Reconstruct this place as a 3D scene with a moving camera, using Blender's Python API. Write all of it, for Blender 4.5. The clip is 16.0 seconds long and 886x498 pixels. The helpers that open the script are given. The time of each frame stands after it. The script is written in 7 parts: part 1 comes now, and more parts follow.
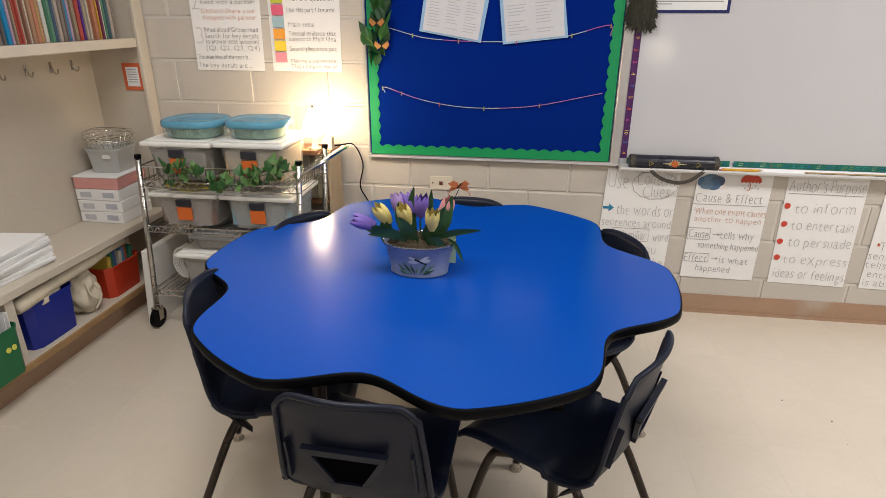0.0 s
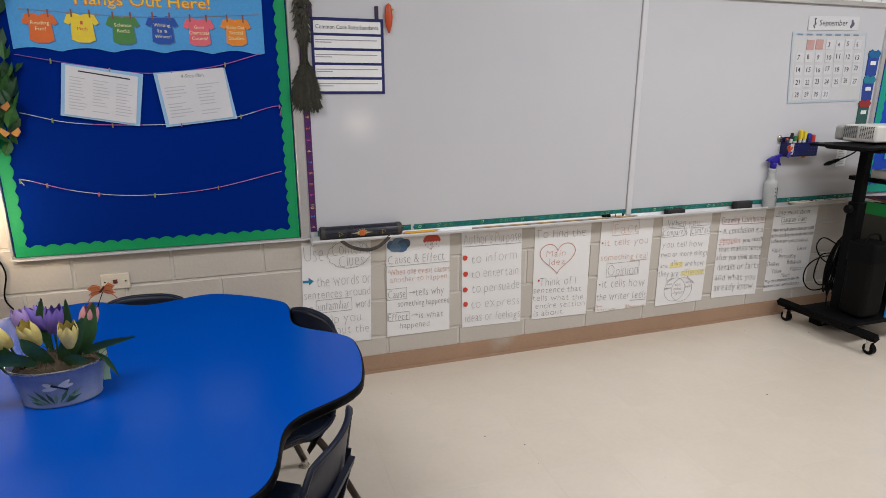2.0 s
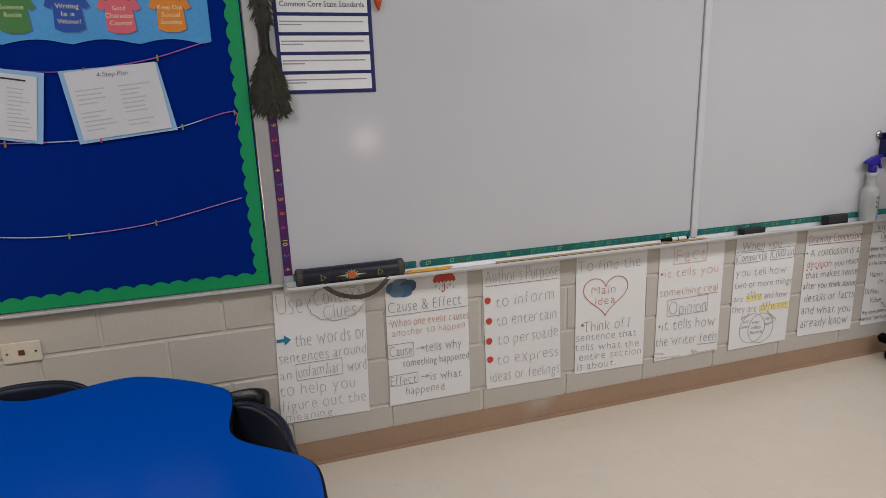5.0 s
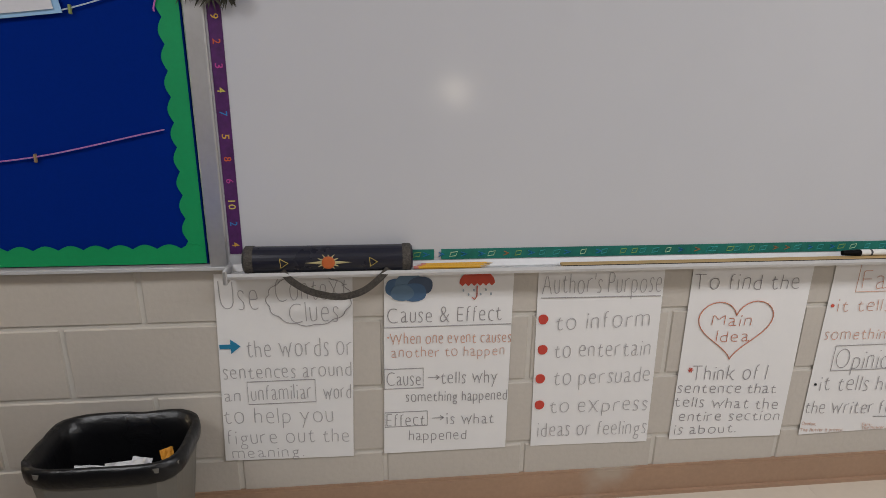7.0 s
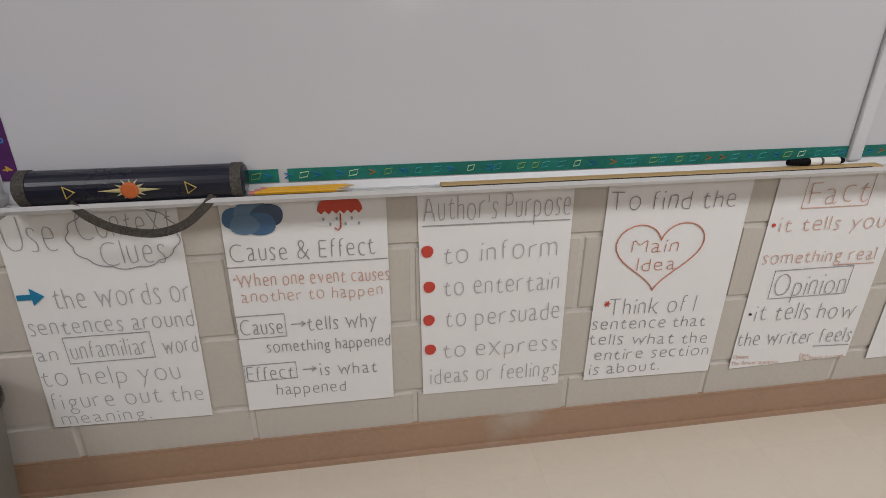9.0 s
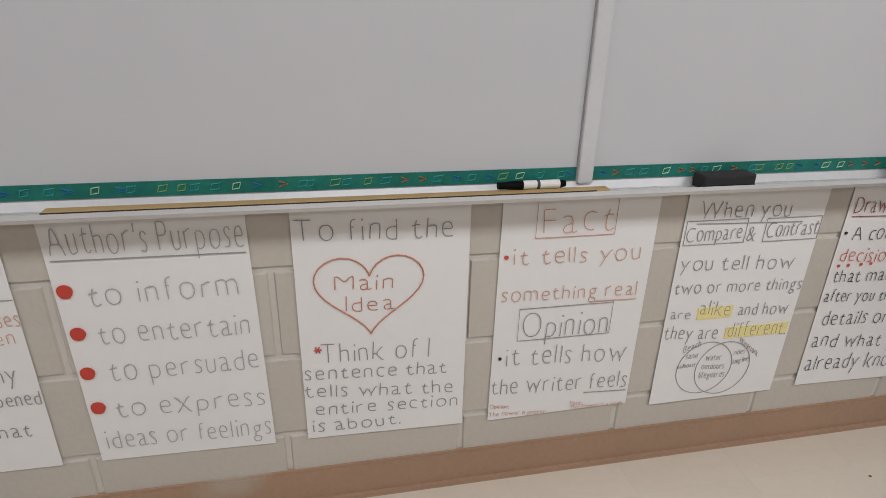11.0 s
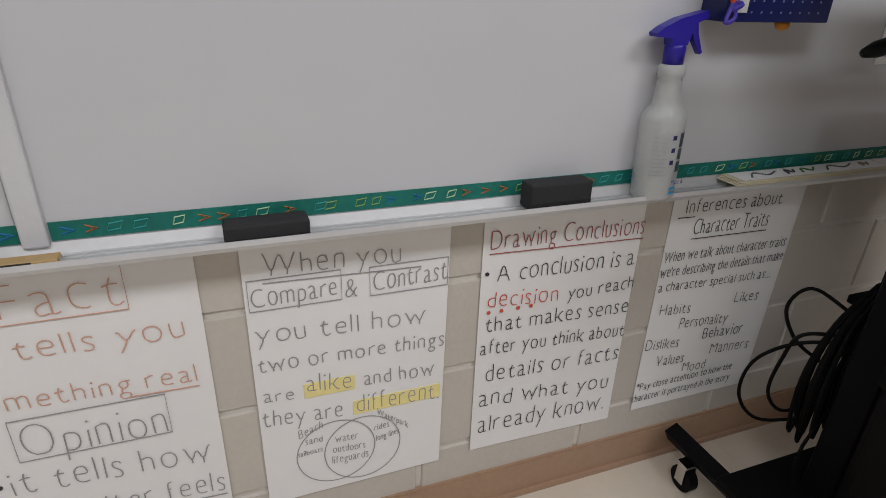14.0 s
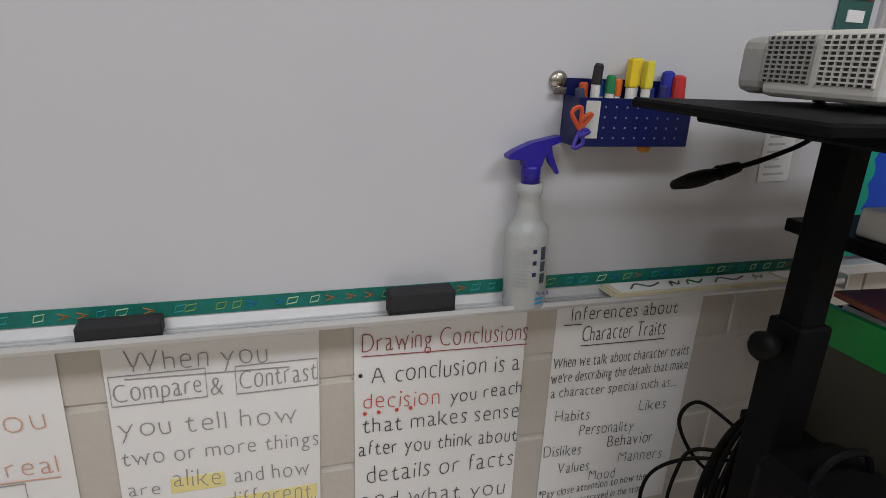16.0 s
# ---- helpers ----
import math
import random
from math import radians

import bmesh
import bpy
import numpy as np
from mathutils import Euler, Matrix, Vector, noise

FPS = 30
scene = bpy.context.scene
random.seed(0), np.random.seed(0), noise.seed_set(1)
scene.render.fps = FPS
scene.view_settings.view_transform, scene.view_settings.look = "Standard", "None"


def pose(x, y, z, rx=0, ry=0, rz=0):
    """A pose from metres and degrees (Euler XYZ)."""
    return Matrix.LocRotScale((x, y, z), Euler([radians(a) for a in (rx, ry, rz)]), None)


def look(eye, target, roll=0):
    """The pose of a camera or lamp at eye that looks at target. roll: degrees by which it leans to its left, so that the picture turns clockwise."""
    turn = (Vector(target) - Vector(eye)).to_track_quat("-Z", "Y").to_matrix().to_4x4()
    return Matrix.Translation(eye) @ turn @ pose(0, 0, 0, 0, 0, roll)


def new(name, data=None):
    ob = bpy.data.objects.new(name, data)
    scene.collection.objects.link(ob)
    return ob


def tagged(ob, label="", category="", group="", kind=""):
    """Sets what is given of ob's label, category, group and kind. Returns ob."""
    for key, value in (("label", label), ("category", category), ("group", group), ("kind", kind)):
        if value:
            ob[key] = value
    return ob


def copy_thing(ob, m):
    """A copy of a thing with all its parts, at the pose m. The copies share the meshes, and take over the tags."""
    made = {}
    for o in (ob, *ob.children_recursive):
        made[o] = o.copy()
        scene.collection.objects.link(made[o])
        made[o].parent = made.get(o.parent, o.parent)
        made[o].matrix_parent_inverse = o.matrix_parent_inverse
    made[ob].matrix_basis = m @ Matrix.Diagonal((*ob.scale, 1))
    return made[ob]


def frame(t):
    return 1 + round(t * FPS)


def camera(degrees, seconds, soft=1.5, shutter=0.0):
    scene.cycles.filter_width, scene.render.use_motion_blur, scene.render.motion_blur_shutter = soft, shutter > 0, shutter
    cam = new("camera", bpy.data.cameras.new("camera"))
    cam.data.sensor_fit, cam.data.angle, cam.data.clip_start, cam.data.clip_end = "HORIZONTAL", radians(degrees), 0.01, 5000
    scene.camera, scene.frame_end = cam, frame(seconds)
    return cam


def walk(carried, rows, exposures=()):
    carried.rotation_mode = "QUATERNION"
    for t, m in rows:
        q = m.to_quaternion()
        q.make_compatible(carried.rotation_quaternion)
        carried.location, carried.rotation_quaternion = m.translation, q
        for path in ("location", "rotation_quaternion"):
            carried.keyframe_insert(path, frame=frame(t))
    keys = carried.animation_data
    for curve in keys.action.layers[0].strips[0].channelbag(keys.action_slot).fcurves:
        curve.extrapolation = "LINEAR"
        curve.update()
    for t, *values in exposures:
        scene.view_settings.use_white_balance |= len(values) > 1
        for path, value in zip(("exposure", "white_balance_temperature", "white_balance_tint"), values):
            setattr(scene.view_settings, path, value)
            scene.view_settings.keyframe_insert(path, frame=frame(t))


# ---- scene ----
cam = camera(74.2, 16.0, soft=0.6)
PATH = [
    (0, (-0.856, -2.883, 1.447), (-1.116, -1.047, 0.697), 0.2),
    (0.5, (-0.861, -2.867, 1.445), (-1.061, -1.011, 0.726), -0.2),
    (1, (-0.842, -2.872, 1.446), (-0.864, -0.999, 0.747), -0.7),
    (1.5, (-0.769, -2.879, 1.467), (-0.469, -0.992, 0.876), -0.3),
    (2, (-0.654, -2.84, 1.465), (-0.054, -1.006, 0.941), -0.0),
    (2.5, (-0.547, -2.788, 1.443), (0.096, -0.971, 0.909), 0.8),
    (3, (-0.477, -2.742, 1.439), (0.137, -0.914, 0.908), 0.5),
    (3.5, (-0.433, -2.709, 1.439), (0.232, -0.889, 0.943), 0.0),
    (4, (-0.451, -2.57, 1.412), (0.183, -0.732, 0.942), 0.2),
    (4.2, (-0.465, -2.489, 1.413), (0.131, -0.637, 0.949), -1.1),
    (6.3, (-0.211, -1.717, 1.272), (0.216, 0.175, 0.784), -0.2),
    (6.5, (-0.16, -1.646, 1.257), (0.208, 0.253, 0.746), 0.6),
    (7, (-0.04, -1.43, 1.241), (0.175, 0.469, 0.653), 0.8),
    (7.5, (0.059, -1.266, 1.205), (0.089, 0.617, 0.532), -0.0),
    (8, (0.086, -1.198, 1.171), (0.136, 0.6, 0.296), -0.3),
    (8.5, (0.12, -1.172, 1.163), (0.254, 0.627, 0.3), -0.5),
    (9, (0.248, -1.172, 1.167), (0.531, 0.608, 0.3), 0.4),
    (9.5, (0.44, -1.222, 1.159), (0.722, 0.567, 0.309), 1.7),
    (10, (0.608, -1.239, 1.149), (0.973, 0.549, 0.331), 2.9),
    (10.2, (0.669, -1.213, 1.139), (1.067, 0.582, 0.352), 1.7),
    (12.3, (1.204, -0.99, 1.104), (1.566, 0.803, 0.295), 1.2),
    (12.5, (1.263, -1.0, 1.105), (1.636, 0.791, 0.296), 1.3),
    (13, (1.4, -1.001, 1.116), (1.85, 0.761, 0.284), 1.3),
    (13.5, (1.521, -0.959, 1.122), (2.121, 0.768, 0.31), 1.5),
    (14, (1.653, -0.888, 1.131), (2.312, 0.794, 0.273), 2.2),
    (14.5, (1.748, -0.86, 1.11), (2.397, 0.797, 0.198), 3.1),
    (15, (1.837, -0.871, 1.122), (2.409, 0.813, 0.206), 2.0),
    (15.5, (1.911, -0.922, 1.148), (2.443, 0.818, 0.319), 3.0),
    (16, (1.925, -1.002, 1.212), (2.508, 0.806, 0.586), 2.8),
]
EXPOSURES = [(0.0, 0.4, 6500, 10), (1.0, 0.31, 6450, 10), (1.5, 0.06, 6250, 10), (2.0, 0.1, 6080, 10), (3.0, 0.0, 6120, 10), (4.0, -0.17, 6120, 10), (7.0, -0.16, 6150, 10), (10.0, -0.1, 6120, 10), (13.0, -0.2, 6100, 10), (16.0, -0.25, 6050, 9)]
walk(cam, [(t, look(eye, target, roll)) for t, eye, target, roll in PATH], EXPOSURES)

# ---- world and light ----
world = bpy.data.worlds.new("world")
world.use_nodes = True
scene.world = world
world.node_tree.nodes["Background"].inputs["Color"].default_value = (0.75, 0.85, 1.0, 1)
world.node_tree.nodes["Background"].inputs["Strength"].default_value = 0.3


def lamp(name, kind, power, place, colour, **more):
    data = bpy.data.lights.new(name, kind)
    data.energy, data.color = power, colour
    if kind == "AREA":
        data.shape, data.size, data.size_y = "RECTANGLE", more["w"], more["h"]
    if kind == "SPOT":
        data.shadow_soft_size = more["r"]
    ob = new(name, data)
    ob.location = place
    return ob


# unseen area lamps added under the ceiling, places and shares set for brightness
for lx, share in ((-1.6, 0.86), (1.2, 0.92), (3.2, 1.04)):
    for ly, power in ((-1.7, 33), (-4.4, 20)):
        lamp("ceiling_light", "AREA", power * share, (lx, ly, 2.77), (1.0, 0.97, 0.945), w=1.2, h=0.55)
# desk lamp far behind, mirrored in the whiteboard, and the bulb of the small lamp
back = lamp("back_lamp", "SPOT", 9, (0.95, -6.2, 0.98), (1.0, 0.85, 0.62), r=0.13)
back.matrix_basis = look((0.95, -6.2, 0.98), (-0.71, 0.0, 1.1))
back.data.spot_size, back.data.spot_blend = radians(22), 0.25


# ---- materials ----
def mat(name, colour, rough=0.6, metal=0.0, vary=0.08, scale=6.0, fine=90.0, bump=0.05, rand=0.0, coat=0.0, trans=0.0, alpha=1.0, emit=0.0, stain=None, ior=1.45, gloss=0.2):
    m = bpy.data.materials.new(name)
    m.use_nodes = True
    n, l = m.node_tree.nodes, m.node_tree.links
    b = n["Principled BSDF"]
    b.inputs["Roughness"].default_value, b.inputs["Metallic"].default_value = rough, metal
    b.inputs["Coat Weight"].default_value, b.inputs["Transmission Weight"].default_value = coat, trans
    b.inputs["Alpha"].default_value, b.inputs["IOR"].default_value = alpha, ior
    b.inputs["Coat Roughness"].default_value = gloss
    co = n.new("ShaderNodeTexCoord")
    big, small = n.new("ShaderNodeTexNoise"), n.new("ShaderNodeTexNoise")
    big.inputs["Scale"].default_value, small.inputs["Scale"].default_value = scale, fine
    big.inputs["Detail"].default_value = small.inputs["Detail"].default_value = 4
    for t in (big, small):
        l.new(co.outputs["Object"], t.inputs["Vector"])
    mixer = n.new("ShaderNodeMath")
    mixer.operation = "MULTIPLY_ADD"
    mixer.inputs[1].default_value = 0.45
    l.new(small.outputs["Fac"], mixer.inputs[0])
    half = n.new("ShaderNodeMath")
    half.operation = "MULTIPLY"
    half.inputs[1].default_value = 0.55
    l.new(big.outputs["Fac"], half.inputs[0])
    l.new(half.outputs[0], mixer.inputs[2])
    ramp = n.new("ShaderNodeMapRange")
    ramp.inputs["From Min"].default_value, ramp.inputs["From Max"].default_value = 0.3, 0.7
    ramp.inputs["To Min"].default_value, ramp.inputs["To Max"].default_value = 1 - vary, 1 + vary
    l.new(mixer.outputs[0], ramp.inputs["Value"])
    value = ramp.outputs["Result"]
    if rand:
        info = n.new("ShaderNodeObjectInfo")
        rr = n.new("ShaderNodeMapRange")
        rr.inputs["To Min"].default_value, rr.inputs["To Max"].default_value = 1 - rand, 1 + rand
        l.new(info.outputs["Random"], rr.inputs["Value"])
        mul = n.new("ShaderNodeMath")
        mul.operation = "MULTIPLY"
        l.new(value, mul.inputs[0])
        l.new(rr.outputs["Result"], mul.inputs[1])
        value = mul.outputs[0]
    tint = n.new("ShaderNodeVectorMath")
    tint.operation = "SCALE"
    tint.inputs[0].default_value = colour
    l.new(value, tint.inputs["Scale"])
    out = tint.outputs["Vector"]
    if stain:
        other = n.new("ShaderNodeTexNoise")
        other.inputs["Scale"].default_value, other.inputs["Detail"].default_value = stain[1], 6
        l.new(co.outputs["Object"], other.inputs["Vector"])
        sr = n.new("ShaderNodeMapRange")
        sr.inputs["From Min"].default_value, sr.inputs["From Max"].default_value = stain[2], stain[2] + 0.1
        l.new(other.outputs["Fac"], sr.inputs["Value"])
        mix = n.new("ShaderNodeMix")
        mix.data_type = "RGBA"
        l.new(sr.outputs["Result"], mix.inputs["Factor"])
        l.new(out, mix.inputs["A"])
        mix.inputs["B"].default_value = (*stain[0], 1)
        out = mix.outputs["Result"]
    l.new(out, b.inputs["Base Color"])
    if bump:
        bp = n.new("ShaderNodeBump")
        bp.inputs["Strength"].default_value, bp.inputs["Distance"].default_value = bump, 0.004
        l.new(small.outputs["Fac"], bp.inputs["Height"])
        l.new(bp.outputs["Normal"], b.inputs["Normal"])
    rv = n.new("ShaderNodeMapRange")
    rv.inputs["To Min"].default_value, rv.inputs["To Max"].default_value = max(0.02, rough * 0.85), min(1, rough * 1.15)
    l.new(big.outputs["Fac"], rv.inputs["Value"])
    l.new(rv.outputs["Result"], b.inputs["Roughness"])
    if emit:
        b.inputs["Emission Color"].default_value, b.inputs["Emission Strength"].default_value = (1.0, 0.76, 0.47, 1), emit
    return m


M_BLOCK = mat("painted_block", (0.53, 0.49, 0.44), 0.42, vary=0.05, scale=3, fine=70, bump=0.22, rand=0.02)
M_MORTAR = mat("painted_mortar", (0.60, 0.57, 0.52), 0.5, vary=0.05, bump=0.15)
M_PLASTER = mat("painted_plaster", (0.45, 0.41, 0.36), 0.6, vary=0.04, bump=0.08)
M_CEIL = mat("ceiling_tile", (0.75, 0.74, 0.71), 0.9, vary=0.06, fine=160, bump=0.3)
M_TILE = mat("vinyl_tile", (0.63, 0.56, 0.468), 0.26, vary=0.035, scale=5, fine=45, bump=0.012, rand=0.008, coat=0.5, gloss=0.11)
M_JOINT = mat("tile_joint", (0.61, 0.543, 0.455), 0.3)
M_BASE = mat("rubber_base", (0.365, 0.235, 0.155), 0.45, vary=0.1, scale=4, bump=0.03, stain=((0.42, 0.34, 0.27), 2.5, 0.62))
M_CASE = mat("painted_wood", (0.54, 0.48, 0.40), 0.45, vary=0.05, scale=3, bump=0.04)
M_EDGEWOOD = mat("worn_wood_edge", (0.33, 0.2, 0.09), 0.5, vary=0.2, scale=8)
M_BOARD = mat("whiteboard_enamel", (0.565, 0.567, 0.596), 0.13, vary=0.015, scale=1.2, fine=6, bump=0.0, stain=((0.55, 0.55, 0.583), 1.6, 0.62))
M_ALU = mat("aluminium", (0.62, 0.62, 0.63), 0.33, metal=0.75, vary=0.06, bump=0.01)
M_ALUW = mat("pale_aluminium", (0.63, 0.63, 0.64), 0.4, metal=0.3, vary=0.05, bump=0.01)
M_BLUEPAPER = mat("blue_paper", (0.0008, 0.018, 0.195), 0.85, ior=1.12, vary=0.06, scale=2, fine=140, bump=0.06)
M_GREENBORDER = mat("green_border", (0.004, 0.28, 0.09), 0.6, vary=0.08, scale=5)
M_TEALBORDER = mat("teal_border", (0.012, 0.16, 0.125), 0.55, vary=0.3, scale=14)
M_TABLE = mat("blue_laminate", (0.0012, 0.060, 0.37), 0.3, vary=0.05, scale=2.5, fine=220, bump=0.0, coat=0.5, ior=1.08, gloss=0.2)
M_BLACKEDGE = mat("black_edge", (0.004, 0.004, 0.005), 0.45, vary=0.2, ior=1.14)
M_NAVY = mat("navy_plastic", (0.0085, 0.0115, 0.024), 0.4, ior=1.3, vary=0.12, scale=9, fine=300, bump=0.06)
M_LEG = mat("dark_tube", (0.03, 0.022, 0.018), 0.28, metal=0.5, vary=0.15)
M_NICKEL = mat("nickel", (0.55, 0.52, 0.47), 0.25, metal=1.0)
M_CHROME = mat("chrome_wire", (0.55, 0.54, 0.52), 0.2, metal=1.0)
M_BLACK = mat("black_metal", (0.0035, 0.0035, 0.004), 0.55, vary=0.2, ior=1.16)
M_RUBBER = mat("black_rubber", (0.004, 0.004, 0.004), 0.5, ior=1.18)
M_PAPER = mat("chart_paper", (0.795, 0.785, 0.78), 0.85, vary=0.02, scale=3, fine=30, bump=0.08)
M_WHITE = mat("white_paper", (0.78, 0.78, 0.78), 0.8, vary=0.03, bump=0.03)
M_WHITEPL = mat("white_plastic", (0.74, 0.73, 0.70), 0.4, vary=0.03)
M_CLEAR = mat("milky_plastic", (0.62, 0.60, 0.57), 0.3, trans=0.0, alpha=0.30, vary=0.06, bump=0.01)
M_INK = {"ink": mat("pencil_ink", (0.3, 0.285, 0.29), 0.8), "dark": mat("marker_ink", (0.07, 0.066, 0.07), 0.8), "pale": mat("pale_ink", (0.41, 0.395, 0.4), 0.8), "rust": mat("rust_ink", (0.6, 0.35, 0.26), 0.8), "crayon": mat("red_crayon", (0.52, 0.21, 0.13), 0.8), "red": mat("red_ink", (0.55, 0.09, 0.06), 0.8), "darkred": mat("dark_red_ink", (0.30, 0.08, 0.08), 0.8), "black": mat("black_ink", (0.03, 0.03, 0.035), 0.7)}
FLAT = {}


def flat(r, g, b, rough=0.6):
    key = (r, g, b, rough)
    if key not in FLAT:
        FLAT[key] = mat("colour", (r, g, b), rough, vary=0.07, scale=20, bump=0.02)
    return FLAT[key]


# ---- building helpers ----
def part(name, bm, material, parent=None, label="", at=None, smooth=False):
    """Links a bmesh as one mesh object, under a thing or a part where one is given."""
    me = bpy.data.meshes.new(name)
    bm.normal_update()
    bm.to_mesh(me)
    bm.free()
    if smooth:
        for p in me.polygons:
            p.use_smooth = True
    me.materials.append(material)
    ob = new(name, me)
    if parent is not None:
        ob.parent = parent
    if at is not None:
        ob.matrix_basis = at if isinstance(at, Matrix) else Matrix.Translation(at)
    if label:
        ob["label"] = label
    return ob


def thing(name, at, label, category, group="", kind="", rz=0):
    ob = new(name)
    ob.matrix_basis = pose(*at, 0, 0, rz)
    ob.empty_display_size = 0.1
    return tagged(ob, label, category, group, kind)


def box(x0, x1, y0, y1, z0, z1, bevel=0.0, seg=1, bm=None, taper=0.0):
    bm = bm or bmesh.new()
    vs = [bm.verts.new((x, y, z)) for z in (z0, z1) for y in (y0, y1) for x in (x0, x1)]
    if taper:
        cx, cy = (x0 + x1) / 2, (y0 + y1) / 2
        for v in vs[:4]:
            v.co.x, v.co.y = cx + (v.co.x - cx) * (1 - taper), cy + (v.co.y - cy) * (1 - taper)
    fs = [bm.faces.new([vs[i] for i in q]) for q in ((0, 2, 3, 1), (4, 5, 7, 6), (0, 1, 5, 4), (1, 3, 7, 5), (3, 2, 6, 7), (2, 0, 4, 6))]
    if bevel:
        es = list({e for f in fs for e in f.edges})
        bmesh.ops.bevel(bm, geom=es, offset=bevel, segments=seg, affect="EDGES", profile=0.5)
    return bm


def tube(points, r, sides=10, bm=None, closed=False):
    """A round bar along a line of points."""
    bm = bm or bmesh.new()
    pts = [Vector(p) for p in points]
    rings, side = [], None
    for i, p in enumerate(pts):
        a = pts[i - 1] if i or closed else p
        b = pts[(i + 1) % len(pts)] if i < len(pts) - 1 or closed else p
        d = (b - a).normalized()
        if side is None or abs(side.dot(d)) > 0.95:
            side = d.cross(Vector((0.31, 0.2, 1)) if abs(d.z) < 0.9 else Vector((1, 0.1, 0)))
        side = (side - d * side.dot(d)).normalized()
        up = d.cross(side)
        rr = r[i] if isinstance(r, (list, tuple)) else r
        rings.append([bm.verts.new(p + rr * (math.cos(2 * math.pi * k / sides) * side + math.sin(2 * math.pi * k / sides) * up)) for k in range(sides)])
    n = len(rings)
    for i in range(n if closed else n - 1):
        a, b = rings[i], rings[(i + 1) % n]
        for k in range(sides):
            bm.faces.new((a[k], a[(k + 1) % sides], b[(k + 1) % sides], b[k]))
    if not closed:
        bm.faces.new(rings[0][::-1])
        bm.faces.new(rings[-1])
    return bm


def lathe(profile, sides=28, bm=None, sx=1.0, sy=1.0, cx=0.0, cy=0.0):
    """A turned body from (radius, height) pairs."""
    bm = bm or bmesh.new()
    rings = [[bm.verts.new((cx + sx * r * math.cos(2 * math.pi * k / sides), cy + sy * r * math.sin(2 * math.pi * k / sides), z)) for k in range(sides)] for r, z in profile]
    for a, b in zip(rings, rings[1:]):
        for k in range(sides):
            bm.faces.new((a[k], a[(k + 1) % sides], b[(k + 1) % sides], b[k]))
    bm.faces.new(rings[0][::-1])
    bm.faces.new(rings[-1])
    return bm


def smooth_line(points, n=6):
    """Catmull-Rom through the points."""
    p = [Vector(q) for q in points]
    p = [2 * p[0] - p[1]] + p + [2 * p[-1] - p[-2]]
    out = []
    for i in range(1, len(p) - 2):
        for k in range(n):
            t = k / n
            a, b, c, d = p[i - 1], p[i], p[i + 1], p[i + 2]
            out.append(0.5 * (2 * b + (c - a) * t + (2 * a - 5 * b + 4 * c - d) * t * t + (3 * b - a - 3 * c + d) * t ** 3))
    return out + [p[-2]]


def prism(outline, y0, y1, bm=None):
    """A flat shape in x and z, from y0 back to y1."""
    bm = bm or bmesh.new()
    a = [bm.verts.new((x, y0, z)) for x, z in outline]
    b = [bm.verts.new((x, y1, z)) for x, z in outline]
    n = len(a)
    bm.faces.new(a)
    bm.faces.new(b[::-1])
    for i in range(n):
        bm.faces.new((a[i], b[i], b[(i + 1) % n], a[(i + 1) % n]))
    bmesh.ops.recalc_face_normals(bm, faces=bm.faces)
    return bm


def slab(outline, z0, z1, bm=None):
    bm = prism(outline, z0, z1, bm)
    for v in bm.verts:
        v.co = Vector((v.co.x, v.co.z, v.co.y))
    bmesh.ops.recalc_face_normals(bm, faces=bm.faces)
    return bm


TEXTS = {}


def lettering(text, thin=0.0):
    """The built-in font's letters as mesh data, cap height 1, with its width."""
    if (text, thin) not in TEXTS:
        cu = bpy.data.curves.new("letters", "FONT")
        cu.body, cu.size, cu.offset, cu.resolution_u = text, 1.0, thin, 2
        ob = new("letters", cu)
        dg = bpy.context.evaluated_depsgraph_get()
        dg.update()
        me = bpy.data.meshes.new_from_object(ob.evaluated_get(dg))
        bpy.data.objects.remove(ob)
        n = len(me.vertices)
        co = np.empty(n * 3)
        me.vertices.foreach_get("co", co)
        co = co.reshape(-1, 3)
        co[:, 0] -= co[:, 0].min()
        TEXTS[text, thin] = (me, max(co[:, 0].max(), 0.01), co)
    return TEXTS[text, thin]


def write(parent, text, x, z, w, h, material, y=-0.002, rise=0.0, thin=-0.012, label="", unsteady=0.0):
    """Words on an upright sheet: start, baseline, width, cap height in the parent's metres."""
    me, width, co = lettering(text, thin)
    me = me.copy()
    new_co = np.zeros_like(co)
    new_co[:, 0] = co[:, 0] / width * w
    new_co[:, 2] = co[:, 1] / 0.66 * h + co[:, 0] / width * rise
    if unsteady:
        seed = sum(ord(c) * (i + 3) for i, c in enumerate(text)) % 97
        u = new_co[:, 0] / max(h, 1e-4)
        new_co[:, 2] += unsteady * h * (np.sin(1.7 * u + seed) + 0.6 * np.sin(3.9 * u + 2 * seed)) * (0.5 + new_co[:, 2] / h * 0.5)
        new_co[:, 0] += unsteady * h * 0.9 * np.sin(2.6 * new_co[:, 2] / h + 1.3 * u + seed)
    me.vertices.foreach_set("co", new_co.ravel())
    me.materials.clear()
    me.materials.append(material)
    ob = new("lettering", me)
    ob.parent = parent
    ob.location = (x, y, z)
    if label:
        ob["label"] = label
    return ob


GLYPHS = {}
RING = ((-1, 0), (-1, 1), (0, 1), (1, 1), (1, 0), (1, -1), (0, -1), (-1, -1))


